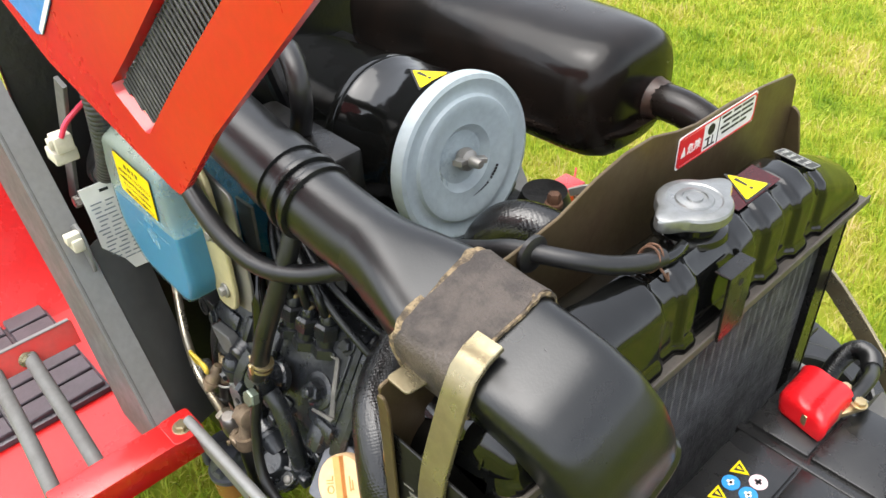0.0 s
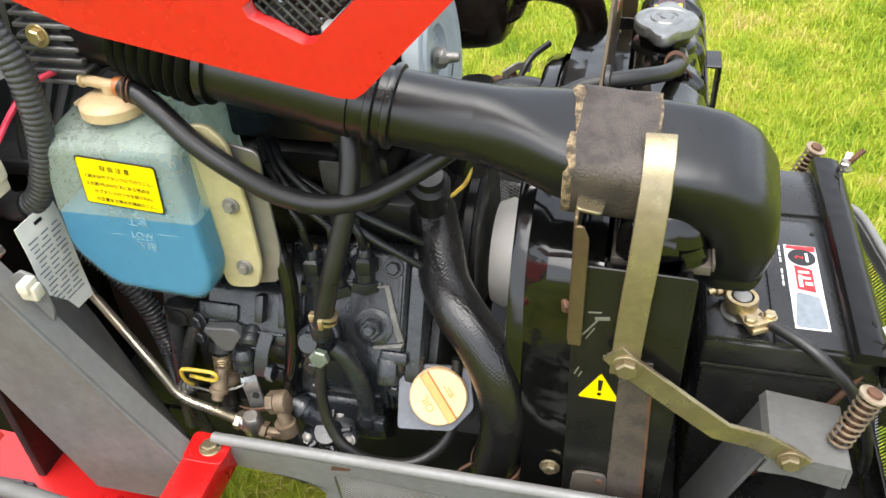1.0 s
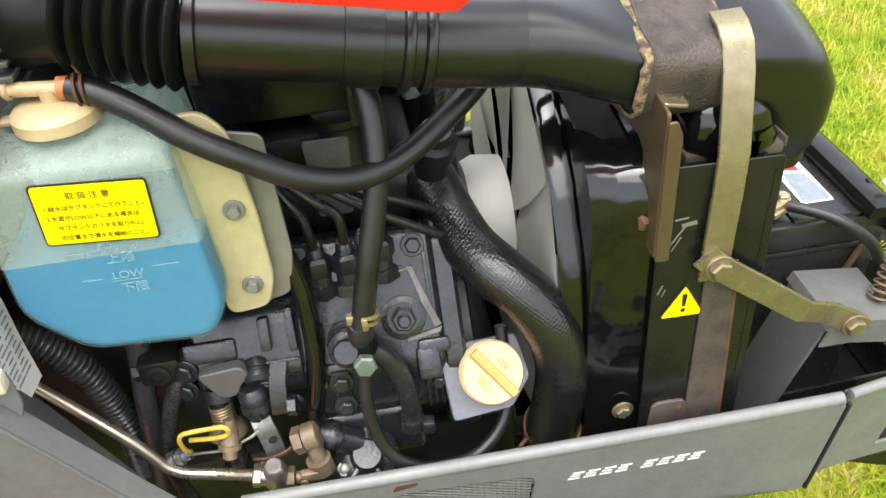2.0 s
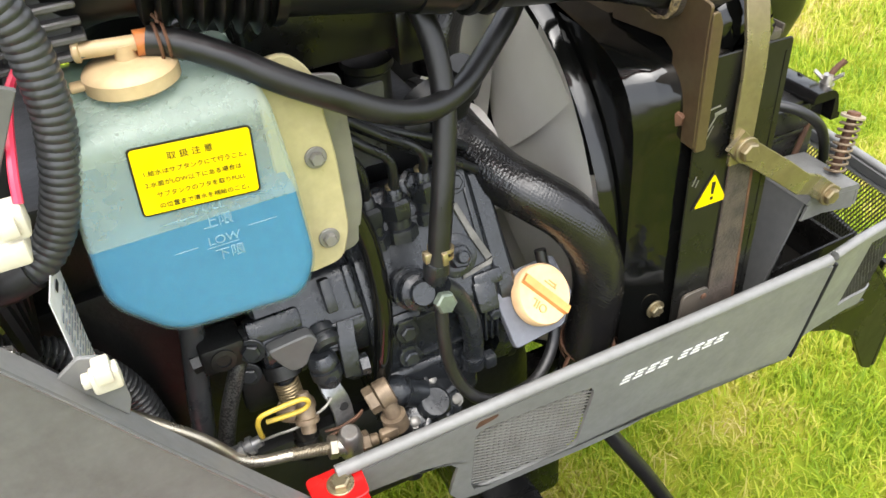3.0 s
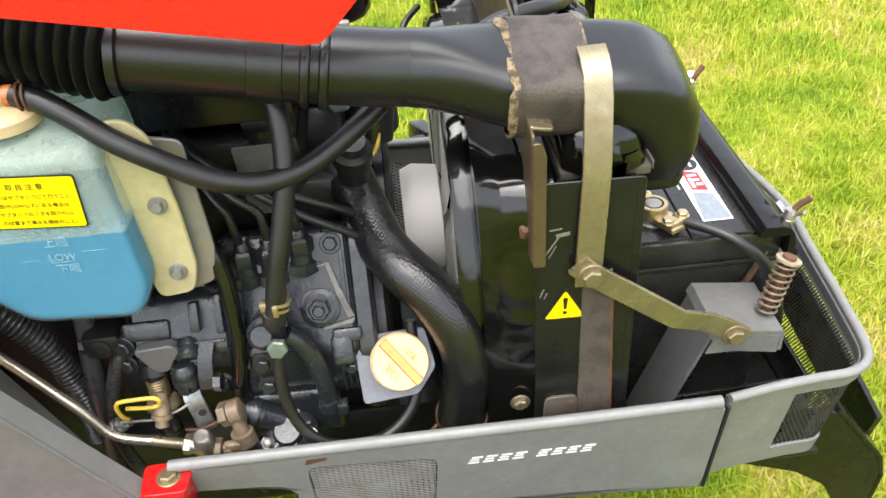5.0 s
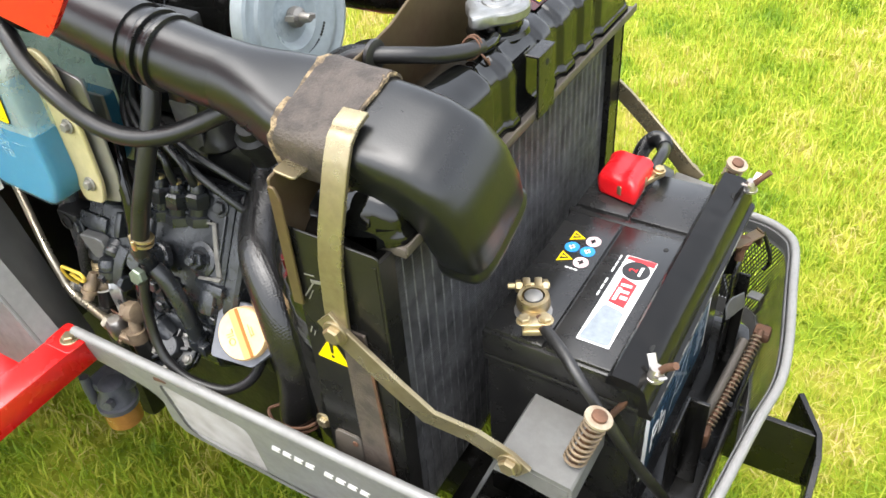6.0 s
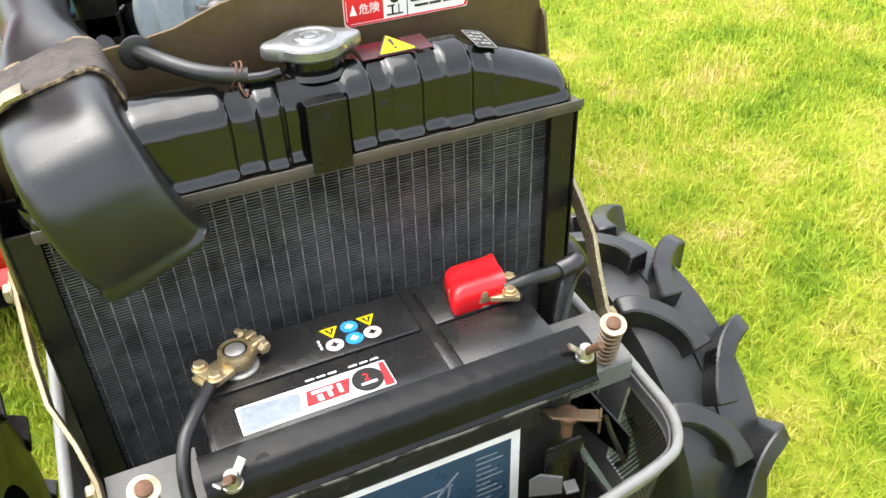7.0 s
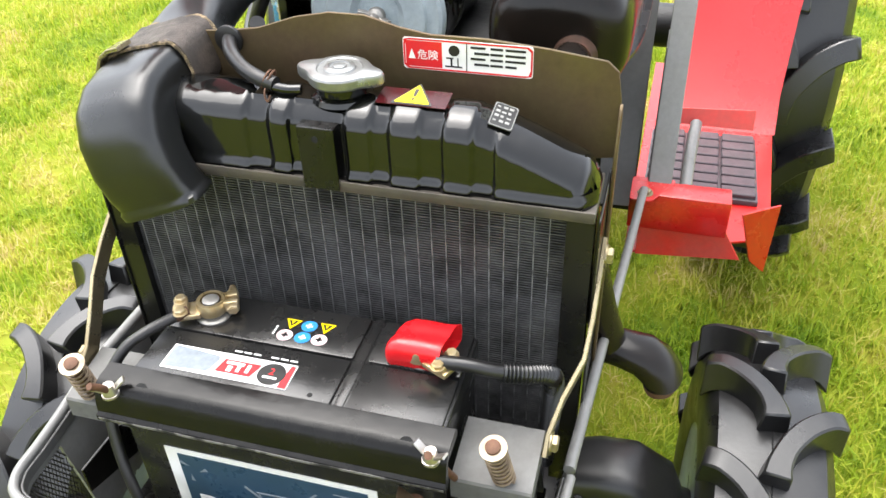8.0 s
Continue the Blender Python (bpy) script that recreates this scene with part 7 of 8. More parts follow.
part("banjo", join(lathe((-0.3125, -0.202, 0.547), (1, 0, 0.25), [(0, 0.0095), (0.001, 0.0105), (0.0075, 0.0105), (0.008, 0.009)], 6), lathe((-0.3045, -0.202, 0.549), (1, 0, 0.25), [(0, 0.0088), (0.001, 0.0108), (0.011, 0.0108), (0.012, 0.009)], 20), tube([(-0.2985, -0.206, 0.546), (-0.297, -0.209, 0.536), (-0.295, -0.211, 0.524)], 0.0062, 14)), M["rust_tan"], engine, "tan plated banjo bolt")
part("hose_clamp", join(lathe((-0.297, -0.210, 0.5335), (0.12, -0.1, -1), [(0, 0.0095), (0.012, 0.0098)], 18), box((-0.3115, -0.221, 0.5205), (-0.297, -0.214, 0.530), 0.002), lathe((-0.309, -0.222, 0.524), (0, -1, 0), [(0, 0.003), (0.002, 0.003)], 10)), M["rust_tan"], engine, "tan clamp")
part("hose_stub", tube([(-0.2955, -0.2105, 0.526), (-0.292, -0.212, 0.512), (-0.289, -0.212, 0.495), (-0.288, -0.210, 0.46)], 0.0082, 14), M["rubber"], engine)
# return line joint
J = V(-0.250, -0.208, 0.629)
part("union", join(lathe(J + V(0, 0.006, 0.012), (0.05, -0.2, 1), [(-0.03, 0.0075), (-0.004, 0.0075), (0.0, 0.0088), (0.010, 0.0088), (0.014, 0.007)], 16), lathe(J + V(-0.010, 0.028, -0.012), (-0.05, -0.85, 0.5), [(0, 0.0155), (0.006, 0.0155), (0.0075, 0.0135), (0.016, 0.012), (0.0175, 0.0135), (0.023, 0.0132), (0.026, 0.009), (0.032, 0.008)], 22)), M["block"], engine, "cast union")
part("union_nut", hexbolt(J + V(0, -0.004, -0.004), (0.05, -0.9, 0.25), 0.0080, 0.007), M["union_green"], engine, "green-tinted union nut")
part("fuel_bowl", lathe((-0.460, -0.176, 0.268), (0, 0, 1), [(0, 0.010), (0.002, 0.018), (0.006, 0.0225), (0.034, 0.0235), (0.036, 0.021)], 28), M["amber"], engine, "amber fuel filter bowl")
part("bowl_head", join(lathe((-0.460, -0.176, 0.303), (0, 0, 1), [(0, 0.0255), (0.007, 0.026), (0.009, 0.023), (0.016, 0.022), (0.022, 0.017), (0.036, 0.016), (0.040, 0.010)], 28), box((-0.500, -0.186, 0.318), (-0.445, -0.150, 0.333), 0.005), lathe((-0.492, -0.188, 0.300), (0, 0, 1), [(0, 0.006), (0.03, 0.007), (0.045, 0.006)], 12), hexbolt((-0.446, -0.192, 0.326), (0.3, -1, 0.2), 0.007, 0.008)), M["plate_grey"], engine, "blue-grey cast filter head")
part("starter_tube", tube([(-0.404, -0.150, 0.68), (-0.411, -0.156, 0.62), (-0.419, -0.157, 0.575), (-0.428, -0.157, 0.51), (-0.437, -0.155, 0.44)], 0.0085, 14), M["conduit"], engine, "black rubber tube")
part("breather", join(lathe((-0.243, -0.09, 0.695), (0, -0.1, 1), [(0, 0.02), (0.005, 0.024), (0.012, 0.022), (0.02, 0.0165), (0.055, 0.0165), (0.058, 0.019), (0.064, 0.019)], 24)), M["rubber"], engine, "rubber breather boot")
part("head_bracket", slab([(-0.329, 0.645), (-0.309, 0.645), (-0.304, 0.76), (-0.329, 0.76)], (0, -0.152, 0), (1, 0, 0), (0, 0, 1), 0.003), M["alu"], engine, "pale metal bracket")
part("sender", join(lathe((-0.182, -0.098, 0.70), (0.1, -0.4, 1), [(0, 0.013), (0.02, 0.013), (0.022, 0.0165), (0.034, 0.0165), (0.037, 0.012), (0.045, 0.011)], 20)), M["shaded_oily_black"], engine, "oily sender with clamp")
part("dipstick", tube([(-0.178, -0.070, 0.687), (-0.170, -0.063, 0.692), (-0.161, -0.054, 0.700), (-0.156, -0.047, 0.722), (-0.155, -0.045, 0.742)], 0.0019, 8), M["yellow_lever"], engine, "yellow dipstick handle")
part("rusty_union", join(lathe((-0.186, -0.088, 0.655), (0.05, -0.1, 1), [(-0.03, 0.004), (-0.012, 0.0042), (-0.011, 0.0065), (-0.002, 0.0065), (0.0, 0.009), (0.006, 0.009), (0.008, 0.0055), (0.016, 0.005)], 10), lathe((-0.194, -0.092, 0.658), (1, 0.1, 0.1), [(0, 0.005), (0.016, 0.005)], 6)), M["rust"], engine, "rusty pipe union")
part("hanging_plate", slab(round_outline([(-0.268, 0.682), (-0.243, 0.682), (-0.238, 0.745), (-0.271, 0.745)], 0.003), (0, -0.112, 0), (1, 0, 0), (0, 0, 1), 0.0025), M["dull_alu"], engine, "pale dusty hanging plate")
part("duct_bracket", join(box((-0.33, -0.135, 0.775), (-0.215, -0.10, 0.83), 0.004), box((-0.235, -0.14, 0.765), (-0.215, -0.10, 0.80), 0.002)), M["black"], engine, "black bracket under the duct")

# hoses of the engine
lo = thing("lower_coolant_hose", V(-0.12, -0.18, 0.44), "thick braided black lower coolant hose with rusty clamps", "hose")
part("hose", tube([(-0.186, -0.085, 0.690), (-0.176, -0.108, 0.672), (-0.164, -0.138, 0.656), (-0.147, -0.161, 0.645), (-0.127, -0.176, 0.628), (-0.112, -0.186, 0.602), (-0.105, -0.189, 0.567), (-0.108, -0.189, 0.528), (-0.115, -0.190, 0.49), (-0.115, -0.185, 0.455)], 0.0208, 22, 8), M["hose_weave"], lo)
part("clamp", join(*[tube([V(-0.112 + 0.0222 * math.cos(a), -0.188 + 0.0222 * math.sin(a), z + 0.006 * math.sin(a)) for a in (k * math.pi / 10 for k in range(21))], 0.0017, 6, 2) for z in (0.494, 0.500)], tube([(-0.135, -0.195, 0.497), (-0.144, -0.203, 0.493), (-0.136, -0.209, 0.489), (-0.125, -0.210, 0.49)], 0.0017, 6)), M["rust"], lo, "rusty wire clamp")
part("clamp", lathe((-0.183, -0.092, 0.685), (0.3, -0.75, -0.55), [(0, 0.0198), (0.010, 0.0198)], 24), M["block"], lo)
part("inlet", lathe((-0.196, -0.065, 0.70), (0.3, -0.75, -0.55), [(0, 0.02), (0.03, 0.019)], 20), M["shaded_oily_black"], lo)
rh = thing("return_hose", V(-0.235, -0.185, 0.64), "upright black rubber hose from the duct to the pump", "hose")
part("hose", tube([(-0.227, -0.146, 0.815), (-0.2225, -0.160, 0.795), (-0.2215, -0.171, 0.772), (-0.2245, -0.1805, 0.748), (-0.231, -0.189, 0.72), (-0.239, -0.197, 0.69), (-0.2465, -0.203, 0.658), (-0.249, -0.205, 0.645)], 0.0078, 14), M["rubber"], rh)
part("brass_clip", join(lathe((-0.2452, -0.2018, 0.655), (0.22, 0.17, 1), [(0, 0.0092), (0.0025, 0.0092)], 18), lathe((-0.2441, -0.2010, 0.660), (0.22, 0.17, 1), [(0, 0.0092), (0.0025, 0.0092)], 18), box((-0.2475, -0.2125, 0.654), (-0.2435, -0.208, 0.664), 0.0008), box((-0.2575, -0.206, 0.655), (-0.252, -0.1995, 0.6625), 0.0008)), M["brass"], rh, "brass hose clip")
whole("vent_tube", tube([(-0.305, -0.155, 0.715), (-0.294, -0.166, 0.698), (-0.286, -0.173, 0.672), (-0.284, -0.179, 0.647), (-0.2845, -0.184, 0.62), (-0.288, -0.188, 0.592), (-0.294, -0.190, 0.56), (-0.298, -0.186, 0.53)], 0.0072, 14), M["gloss_black"], "glossy black plastic vent tube beside the pump", "tube")
whole("fuel_return_hose", tube([(-0.2505, -0.209, 0.622), (-0.253, -0.214, 0.60), (-0.2525, -0.218, 0.575), (-0.247, -0.223, 0.552), (-0.234, -0.226, 0.532), (-0.21, -0.224, 0.518), (-0.175, -0.214, 0.515), (-0.150, -0.196, 0.54), (-0.148, -0.17, 0.60)], 0.0048, 12), M["rubber"], "thin black fuel return hose looping to the cap", "hose")
whole("feed_hose", tube([(-0.245, -0.200, 0.626), (-0.236, -0.199, 0.615), (-0.2275, -0.199, 0.595), (-0.2235, -0.1985, 0.572), (-0.2225, -0.197, 0.552), (-0.2235, -0.195, 0.538)], 0.0078, 14), M["block"], "short grey-black rubber feed hose", "hose")
whole("feed_clamp", join(lathe((-0.2235, -0.196, 0.5365), (0.02, -0.08, 1), [(0, 0.0094), (0.0055, 0.0096), (0.011, 0.0090)], 18), box((-0.2165, -0.206, 0.534), (-0.207, -0.196, 0.546), 0.002)), M["block"], "painted hose clamp on the feed pump", "clamp")

# throttle linkage
rod = thing("throttle_rod", V(-0.40, -0.19, 0.50), "bent plated steel throttle rod with a ball joint", "linkage")
part("rod", tube([(-0.535, -0.142, 0.640), (-0.481, -0.167, 0.604), (-0.452, -0.181, 0.584), (-0.428, -0.192, 0.565), (-0.416, -0.196, 0.549), (-0.409, -0.198, 0.538), (-0.396, -0.2005, 0.5305), (-0.372, -0.203, 0.5265), (-0.345, -0.206, 0.521)], 0.0044, 14, 6), M["steel_gold"], rod)
RD = (V(-0.345, -0.206, 0.521) - V(-0.372, -0.203, 0.5265)).normalized()
part("thread", lathe(V(-0.3735, -0.2028, 0.5268), RD, [(0.0011 * k / 2, 0.00505 if k % 2 else 0.0043) for k in range(48)], 14), M["steel_gold"], rod, "screw thread")
part("lock_nut", lathe(V(-0.348, -0.2057, 0.5216), RD, [(0, 0.0078), (0.001, 0.0088), (0.006, 0.0088), (0.007, 0.0078)], 6), M["steel_gold"], rod)
part("joint", join(lathe((-0.331, -0.205, 0.509), (0, -0.15, 1), [(-0.005, 0.007), (0, 0.0098), (0.006, 0.0105), (0.014, 0.0095), (0.022, 0.008), (0.024, 0.006)], 20), lathe(V(-0.345, -0.206, 0.521), RD, [(0, 0.007), (0.012, 0.0085)], 16)), M["steel"], rod, "ball joint")
part("joint_nut", join(lathe((-0.324, -0.207, 0.514), (1, -0.05, -0.1), [(0, 0.0075), (0.001, 0.0085), (0.006, 0.0085), (0.007, 0.007)], 6), lathe((-0.317, -0.2075, 0.513), (1, -0.05, -0.1), [(0, 0.0048), (0.006, 0.0048), (0.007, 0.0036)], 12)), M["rust_tan"], rod, "dull brass nut")
whole("throttle_cable", tube([(-0.405, -0.192, 0.538), (-0.394, -0.194, 0.5425), (-0.380, -0.199, 0.548), (-0.363, -0.203, 0.552), (-0.344, -0.201, 0.5575), (-0.336, -0.197, 0.560)], 0.0011, 8), M["alu"], "thin bare control cable at the pump lever", "cable")
whole("cable_ferrule", join(lathe((-0.408, -0.190, 0.536), (0.92, -0.12, 0.28), [(0, 0.0042), (0.003, 0.0042), (0.0032, 0.0062), (0.006, 0.0062), (0.0062, 0.0046), (0.0085, 0.0046), (0.0087, 0.0068), (0.0125, 0.0068), (0.0127, 0.0046), (0.019, 0.0042)], 12), box((-0.412, -0.192, 0.522), (-0.404, -0.182, 0.536), 0.001)), M["steel_worn"], "threaded metal ferrule on a control cable", "ferrule")
whole("braided_sleeve", tube([(-0.386, -0.166, 0.600), (-0.392, -0.170, 0.588), (-0.403, -0.171, 0.562), (-0.410, -0.171, 0.539), (-0.416, -0.171, 0.515), (-0.416, -0.171, 0.490), (-0.410, -0.172, 0.460), (-0.404, -0.174, 0.440), (-0.396, -0.172, 0.40)], 0.0062, 14), M["braid"], "steel-braided black sleeve hanging behind the throttle rod", "sleeve")
har = thing("wiring_conduit", V(-0.45, -0.16, 0.45), "black ribbed wiring conduit running behind the coolant tank", "conduit")
part("conduit", bellow([(-0.53, -0.135, 0.650), (-0.496, -0.130, 0.626), (-0.482, -0.130, 0.610), (-0.469, -0.130, 0.589), (-0.4605, -0.130, 0.566), (-0.456, -0.130, 0.540), (-0.453, -0.130, 0.509), (-0.455, -0.128, 0.46)], 0.0092, 0.0118, 0.0046), M["conduit"], har)
big = thing("main_harness", V(-0.45, -0.2, 0.66), "thick black corrugated wiring loom beside the coolant tank", "conduit")
part("loom", bellow([(-0.474, -0.19, 0.925), (-0.459, -0.203, 0.899), (-0.450, -0.205, 0.890), (-0.442, -0.205, 0.876), (-0.437, -0.205, 0.860), (-0.436, -0.205, 0.842), (-0.437, -0.205, 0.821), (-0.441, -0.205, 0.801), (-0.447, -0.205, 0.780), (-0.457, -0.205, 0.759), (-0.470, -0.205, 0.745), (-0.490, -0.203, 0.738)], 0.0095, 0.0103, 0.0046, 18), M["conduit"], big, "corrugated sleeve")
part("tape_wrap", tube([(-0.474, -0.205, 0.7425), (-0.490, -0.203, 0.7375), (-0.51, -0.195, 0.735), (-0.53, -0.18, 0.74)], 0.0115, 14), M["rubber"], big, "black tape wrap")
con = thing("wiring_connector", V(-0.475, -0.235, 0.77), "cream plastic multi-pin wiring connector with a red wire", "connector")
part("body", join(box((-0.478, -0.240, 0.781), (-0.462, -0.224, 0.797), 0.002), box((-0.488, -0.243, 0.769), (-0.466, -0.222, 0.782), 0.002)), M["white_plastic"], con)
part("latch", box((-0.474, -0.2435, 0.785), (-0.466, -0.2395, 0.795), 0.001), M["white_plastic"], con)
part("wire", tube([(-0.463, -0.233, 0.796), (-0.460, -0.224, 0.810), (-0.454, -0.200, 0.828), (-0.446, -0.186, 0.838), (-0.43, -0.15, 0.84)], 0.0024, 8), M["wire_red"], con, "pinkish red wire")
c2 = thing("rail_connector", V(-0.458, -0.2475, 0.69), "small white plastic plug clipped to the grey frame", "connector")
part("body", join(box((-0.465, -0.258, 0.691), (-0.450, -0.2475, 0.704), 0.002), box((-0.462, -0.261, 0.699), (-0.453, -0.2475, 0.709), 0.0015), box((-0.469, -0.255, 0.695), (-0.461, -0.2475, 0.701), 0.001)), M["white_plastic"], c2)
tag = thing("paper_tag", V(-0.455, -0.22, 0.66), "curled white paper tag with small printed lines", "paper tag")
TAG_W = (0.12, 0.9, 0.06)
part("sheet", ribbon([(-0.4665, -0.213, 0.741), (-0.4675, -0.210, 0.710), (-0.4690, -0.2085, 0.675), (-0.4690, -0.2075, 0.637)], TAG_W, 0.042, 0.0006, 4, 0.0001), M["white"], tag)
for k in range(15):
    q = 0.0049 * k / 0.0105
    for c in range(3):
        off = V(0.12, 0.9, 0.06) * (-0.0125 + 0.0125 * c + 0.0015 * math.sin(5 * k + c))
        part("print_line", ribbon([V(-0.4660 - 0.00033 * q, -0.2113 + 0.0005 * q, 0.722 - 0.0105 * q) + off, V(-0.46605 - 0.00033 * q, -0.2112 + 0.0005 * q, 0.7208 - 0.0105 * q) + off], TAG_W, 0.0105 - 0.0022 * ((k + c) % 3), 0.0004, 0, 0.00008), M["silver_label"], tag)
part("tag_mark", ribbon([V(-0.4656, -0.2125, 0.7345), V(-0.4657, -0.2124, 0.7315)], TAG_W, 0.008, 0.0004, 0, 0.00008), M["print_black"], tag)
reg = thing("regulator", V(-0.405, -0.11, 0.80), "finned aluminium voltage regulator above the coolant tank", "regulator")
part("body", box((-0.452, -0.166, 0.83), (-0.416, -0.112, 0.905), 0.003), M["dull_alu"], reg)
for k in range(9):
    part("fin", box((-0.458, -0.173, 0.831 + 0.0085 * k), (-0.411, -0.110, 0.8345 + 0.0085 * k), 0.0009, 1), M["dull_alu"], reg)
part("bolt", hexbolt((-0.440, -0.172, 0.868), (0, -1, 0), 0.006, 0.006, 0.009), M["brass"], reg, "brass bolt")


# ---- side rails of the hood frame ----
for s in (-1, 1):
    rail = thing("frame_rail", V(-0.43, 0.25 * s, 0.50), "grey painted folded steel side rail sloping up to the dash", "frame rail", "hood frame rails")
    y = 0.262 * s if s < 0 else 0.282
    if s < 0:
        crest = [(-0.360, 0.510), (-0.373, 0.530), (-0.404, 0.580), (-0.440, 0.640), (-0.475, 0.700), (-0.536, 0.800), (-0.597, 0.900)]
        foot = [(-0.70, 0.84), (-0.598, 0.696), (-0.528, 0.600), (-0.470, 0.470), (-0.400, 0.470)]
        part("web", slab(crest + foot, (0, -0.264, 0), (1, 0, 0), (0, 0, 1), 0.003), M["bracket_grey"], rail, "grey outer web")
        part("top_flange", rings_mesh([[V(x, -0.267, z), V(x - 0.004, -0.241, z), V(x - 0.006, -0.241, z - 0.002), V(x - 0.002, -0.265, z - 0.002)] for x, z in crest]), M["grey"], rail, "folded top flange", 20)
        # channel inside: shade painted in with the darker grey
        part("inner_floor", rings_mesh([[V(a, -0.240, b), V(c, -0.188, d), V(c - 0.003, -0.188, d - 0.002), V(a - 0.003, -0.240, b - 0.002)] for a, b, c, d in ((-0.366, 0.500, -0.418, 0.455), (-0.400, 0.560, -0.445, 0.530), (-0.434, 0.618, -0.472, 0.612), (-0.470, 0.680, -0.500, 0.680))]), M["shaded_grey"], rail, "channel floor, grey darkened for shade", 20)
    else:
        web = [(-0.370, 0.508), (-0.385, 0.490), (-0.414, 0.498), (-0.478, 0.605), (-0.538, 0.676), (-0.66, 0.83), (-0.60, 0.90), (-0.506, 0.747), (-0.434, 0.620), (-0.392, 0.549)]
        part("web", slab(web, (0, y, 0), (1, 0, 0), (0, 0, 1), 0.003), M["grey"], rail, "grey outer web")
        part("top_flange", ribbon([(-0.372, y - 0.013, 0.5125), (-0.392, y - 0.013, 0.550), (-0.434, y - 0.013, 0.621), (-0.506, y - 0.013, 0.748), (-0.60, y - 0.013, 0.901)], (0, 1, 0), 0.028, 0.003), M["grey"], rail, "folded top flange")
        # inner faces of this rail also have their shade in the colour
        part("inner_plate", slab([(-0.372, 0.51), (-0.39, 0.49), (-0.52, 0.50), (-0.56, 0.66), (-0.468, 0.672), (-0.43, 0.608)], (0, y - 0.027, 0), (1, 0, 0), (0, 0, 1), 0.003), M["grey_dark"], rail, "inner plate, grey darkened for shade")
        part("inner_floor", ribbon([(-0.585, 0.212, 0.735), (-0.508, 0.212, 0.622), (-0.448, 0.212, 0.528), (-0.402, 0.214, 0.474)], (0, 1, 0), 0.048, 0.003), M["grey_dark"], rail, "channel floor, grey darkened for shade")
    if s < 0:
        part("corner_plate", slab(round_outline([(-0.480, 0.702), (-0.455, 0.661), (-0.451, 0.672), (-0.451, 0.694), (-0.457, 0.707), (-0.467, 0.711)], 0.002), (0, -0.246, 0), (1, 0, 0), (0, 0, 1), 0.003), M["grey"], rail)
        part("dash_stay", ribbon([(-0.524, -0.224, 0.70), (-0.5075, -0.222, 0.743), (-0.470, -0.222, 0.815), (-0.452, -0.222, 0.847)], (1, 0.1, -0.5), 0.0135, 0.004), M["bracket_grey"], rail, "grey upright stay")
        part("dash_stay", ribbon([(-0.457, -0.205, 0.848), (-0.466, -0.20, 0.87), (-0.485, -0.195, 0.93), (-0.495, -0.19, 0.96)], (0.6, 0.5, 0.2), 0.02, 0.003), M["bracket_grey"], rail, "pale stay plate")
        part("bolt", hexbolt((-0.499, -0.2265, 0.712), (0, -1, 0), 0.006, 0.006, 0.0), M["steel"], rail)

# dark bulkhead behind the engine closes the bay; its near-black has shade painted in
part_b = thing("bulkhead", V(-0.55, 0, 0.40), "black steel bulkhead and dash underside behind the engine", "bulkhead")
part("sheet", box((-0.575, -0.235, 0.36), (-0.565, 0.235, 1.02), 0.002), M["shaded_oily_black"], part_b)
part("shelf", box((-0.565, -0.16, 0.735), (-0.45, 0.14, 0.75), 0.003), M["shaded_oily_black"], part_b)
for k in range(4):
    part("wire", tube([(-0.50 + 0.012 * k, -0.12 + 0.01 * k, 0.95), (-0.49 + 0.012 * k, -0.14 + 0.012 * k, 0.86), (-0.51 + 0.01 * k, -0.15, 0.76), (-0.50, -0.17 + 0.008 * k, 0.66)], 0.0055, 8), M["rubber"], part_b, "black insulated wire")

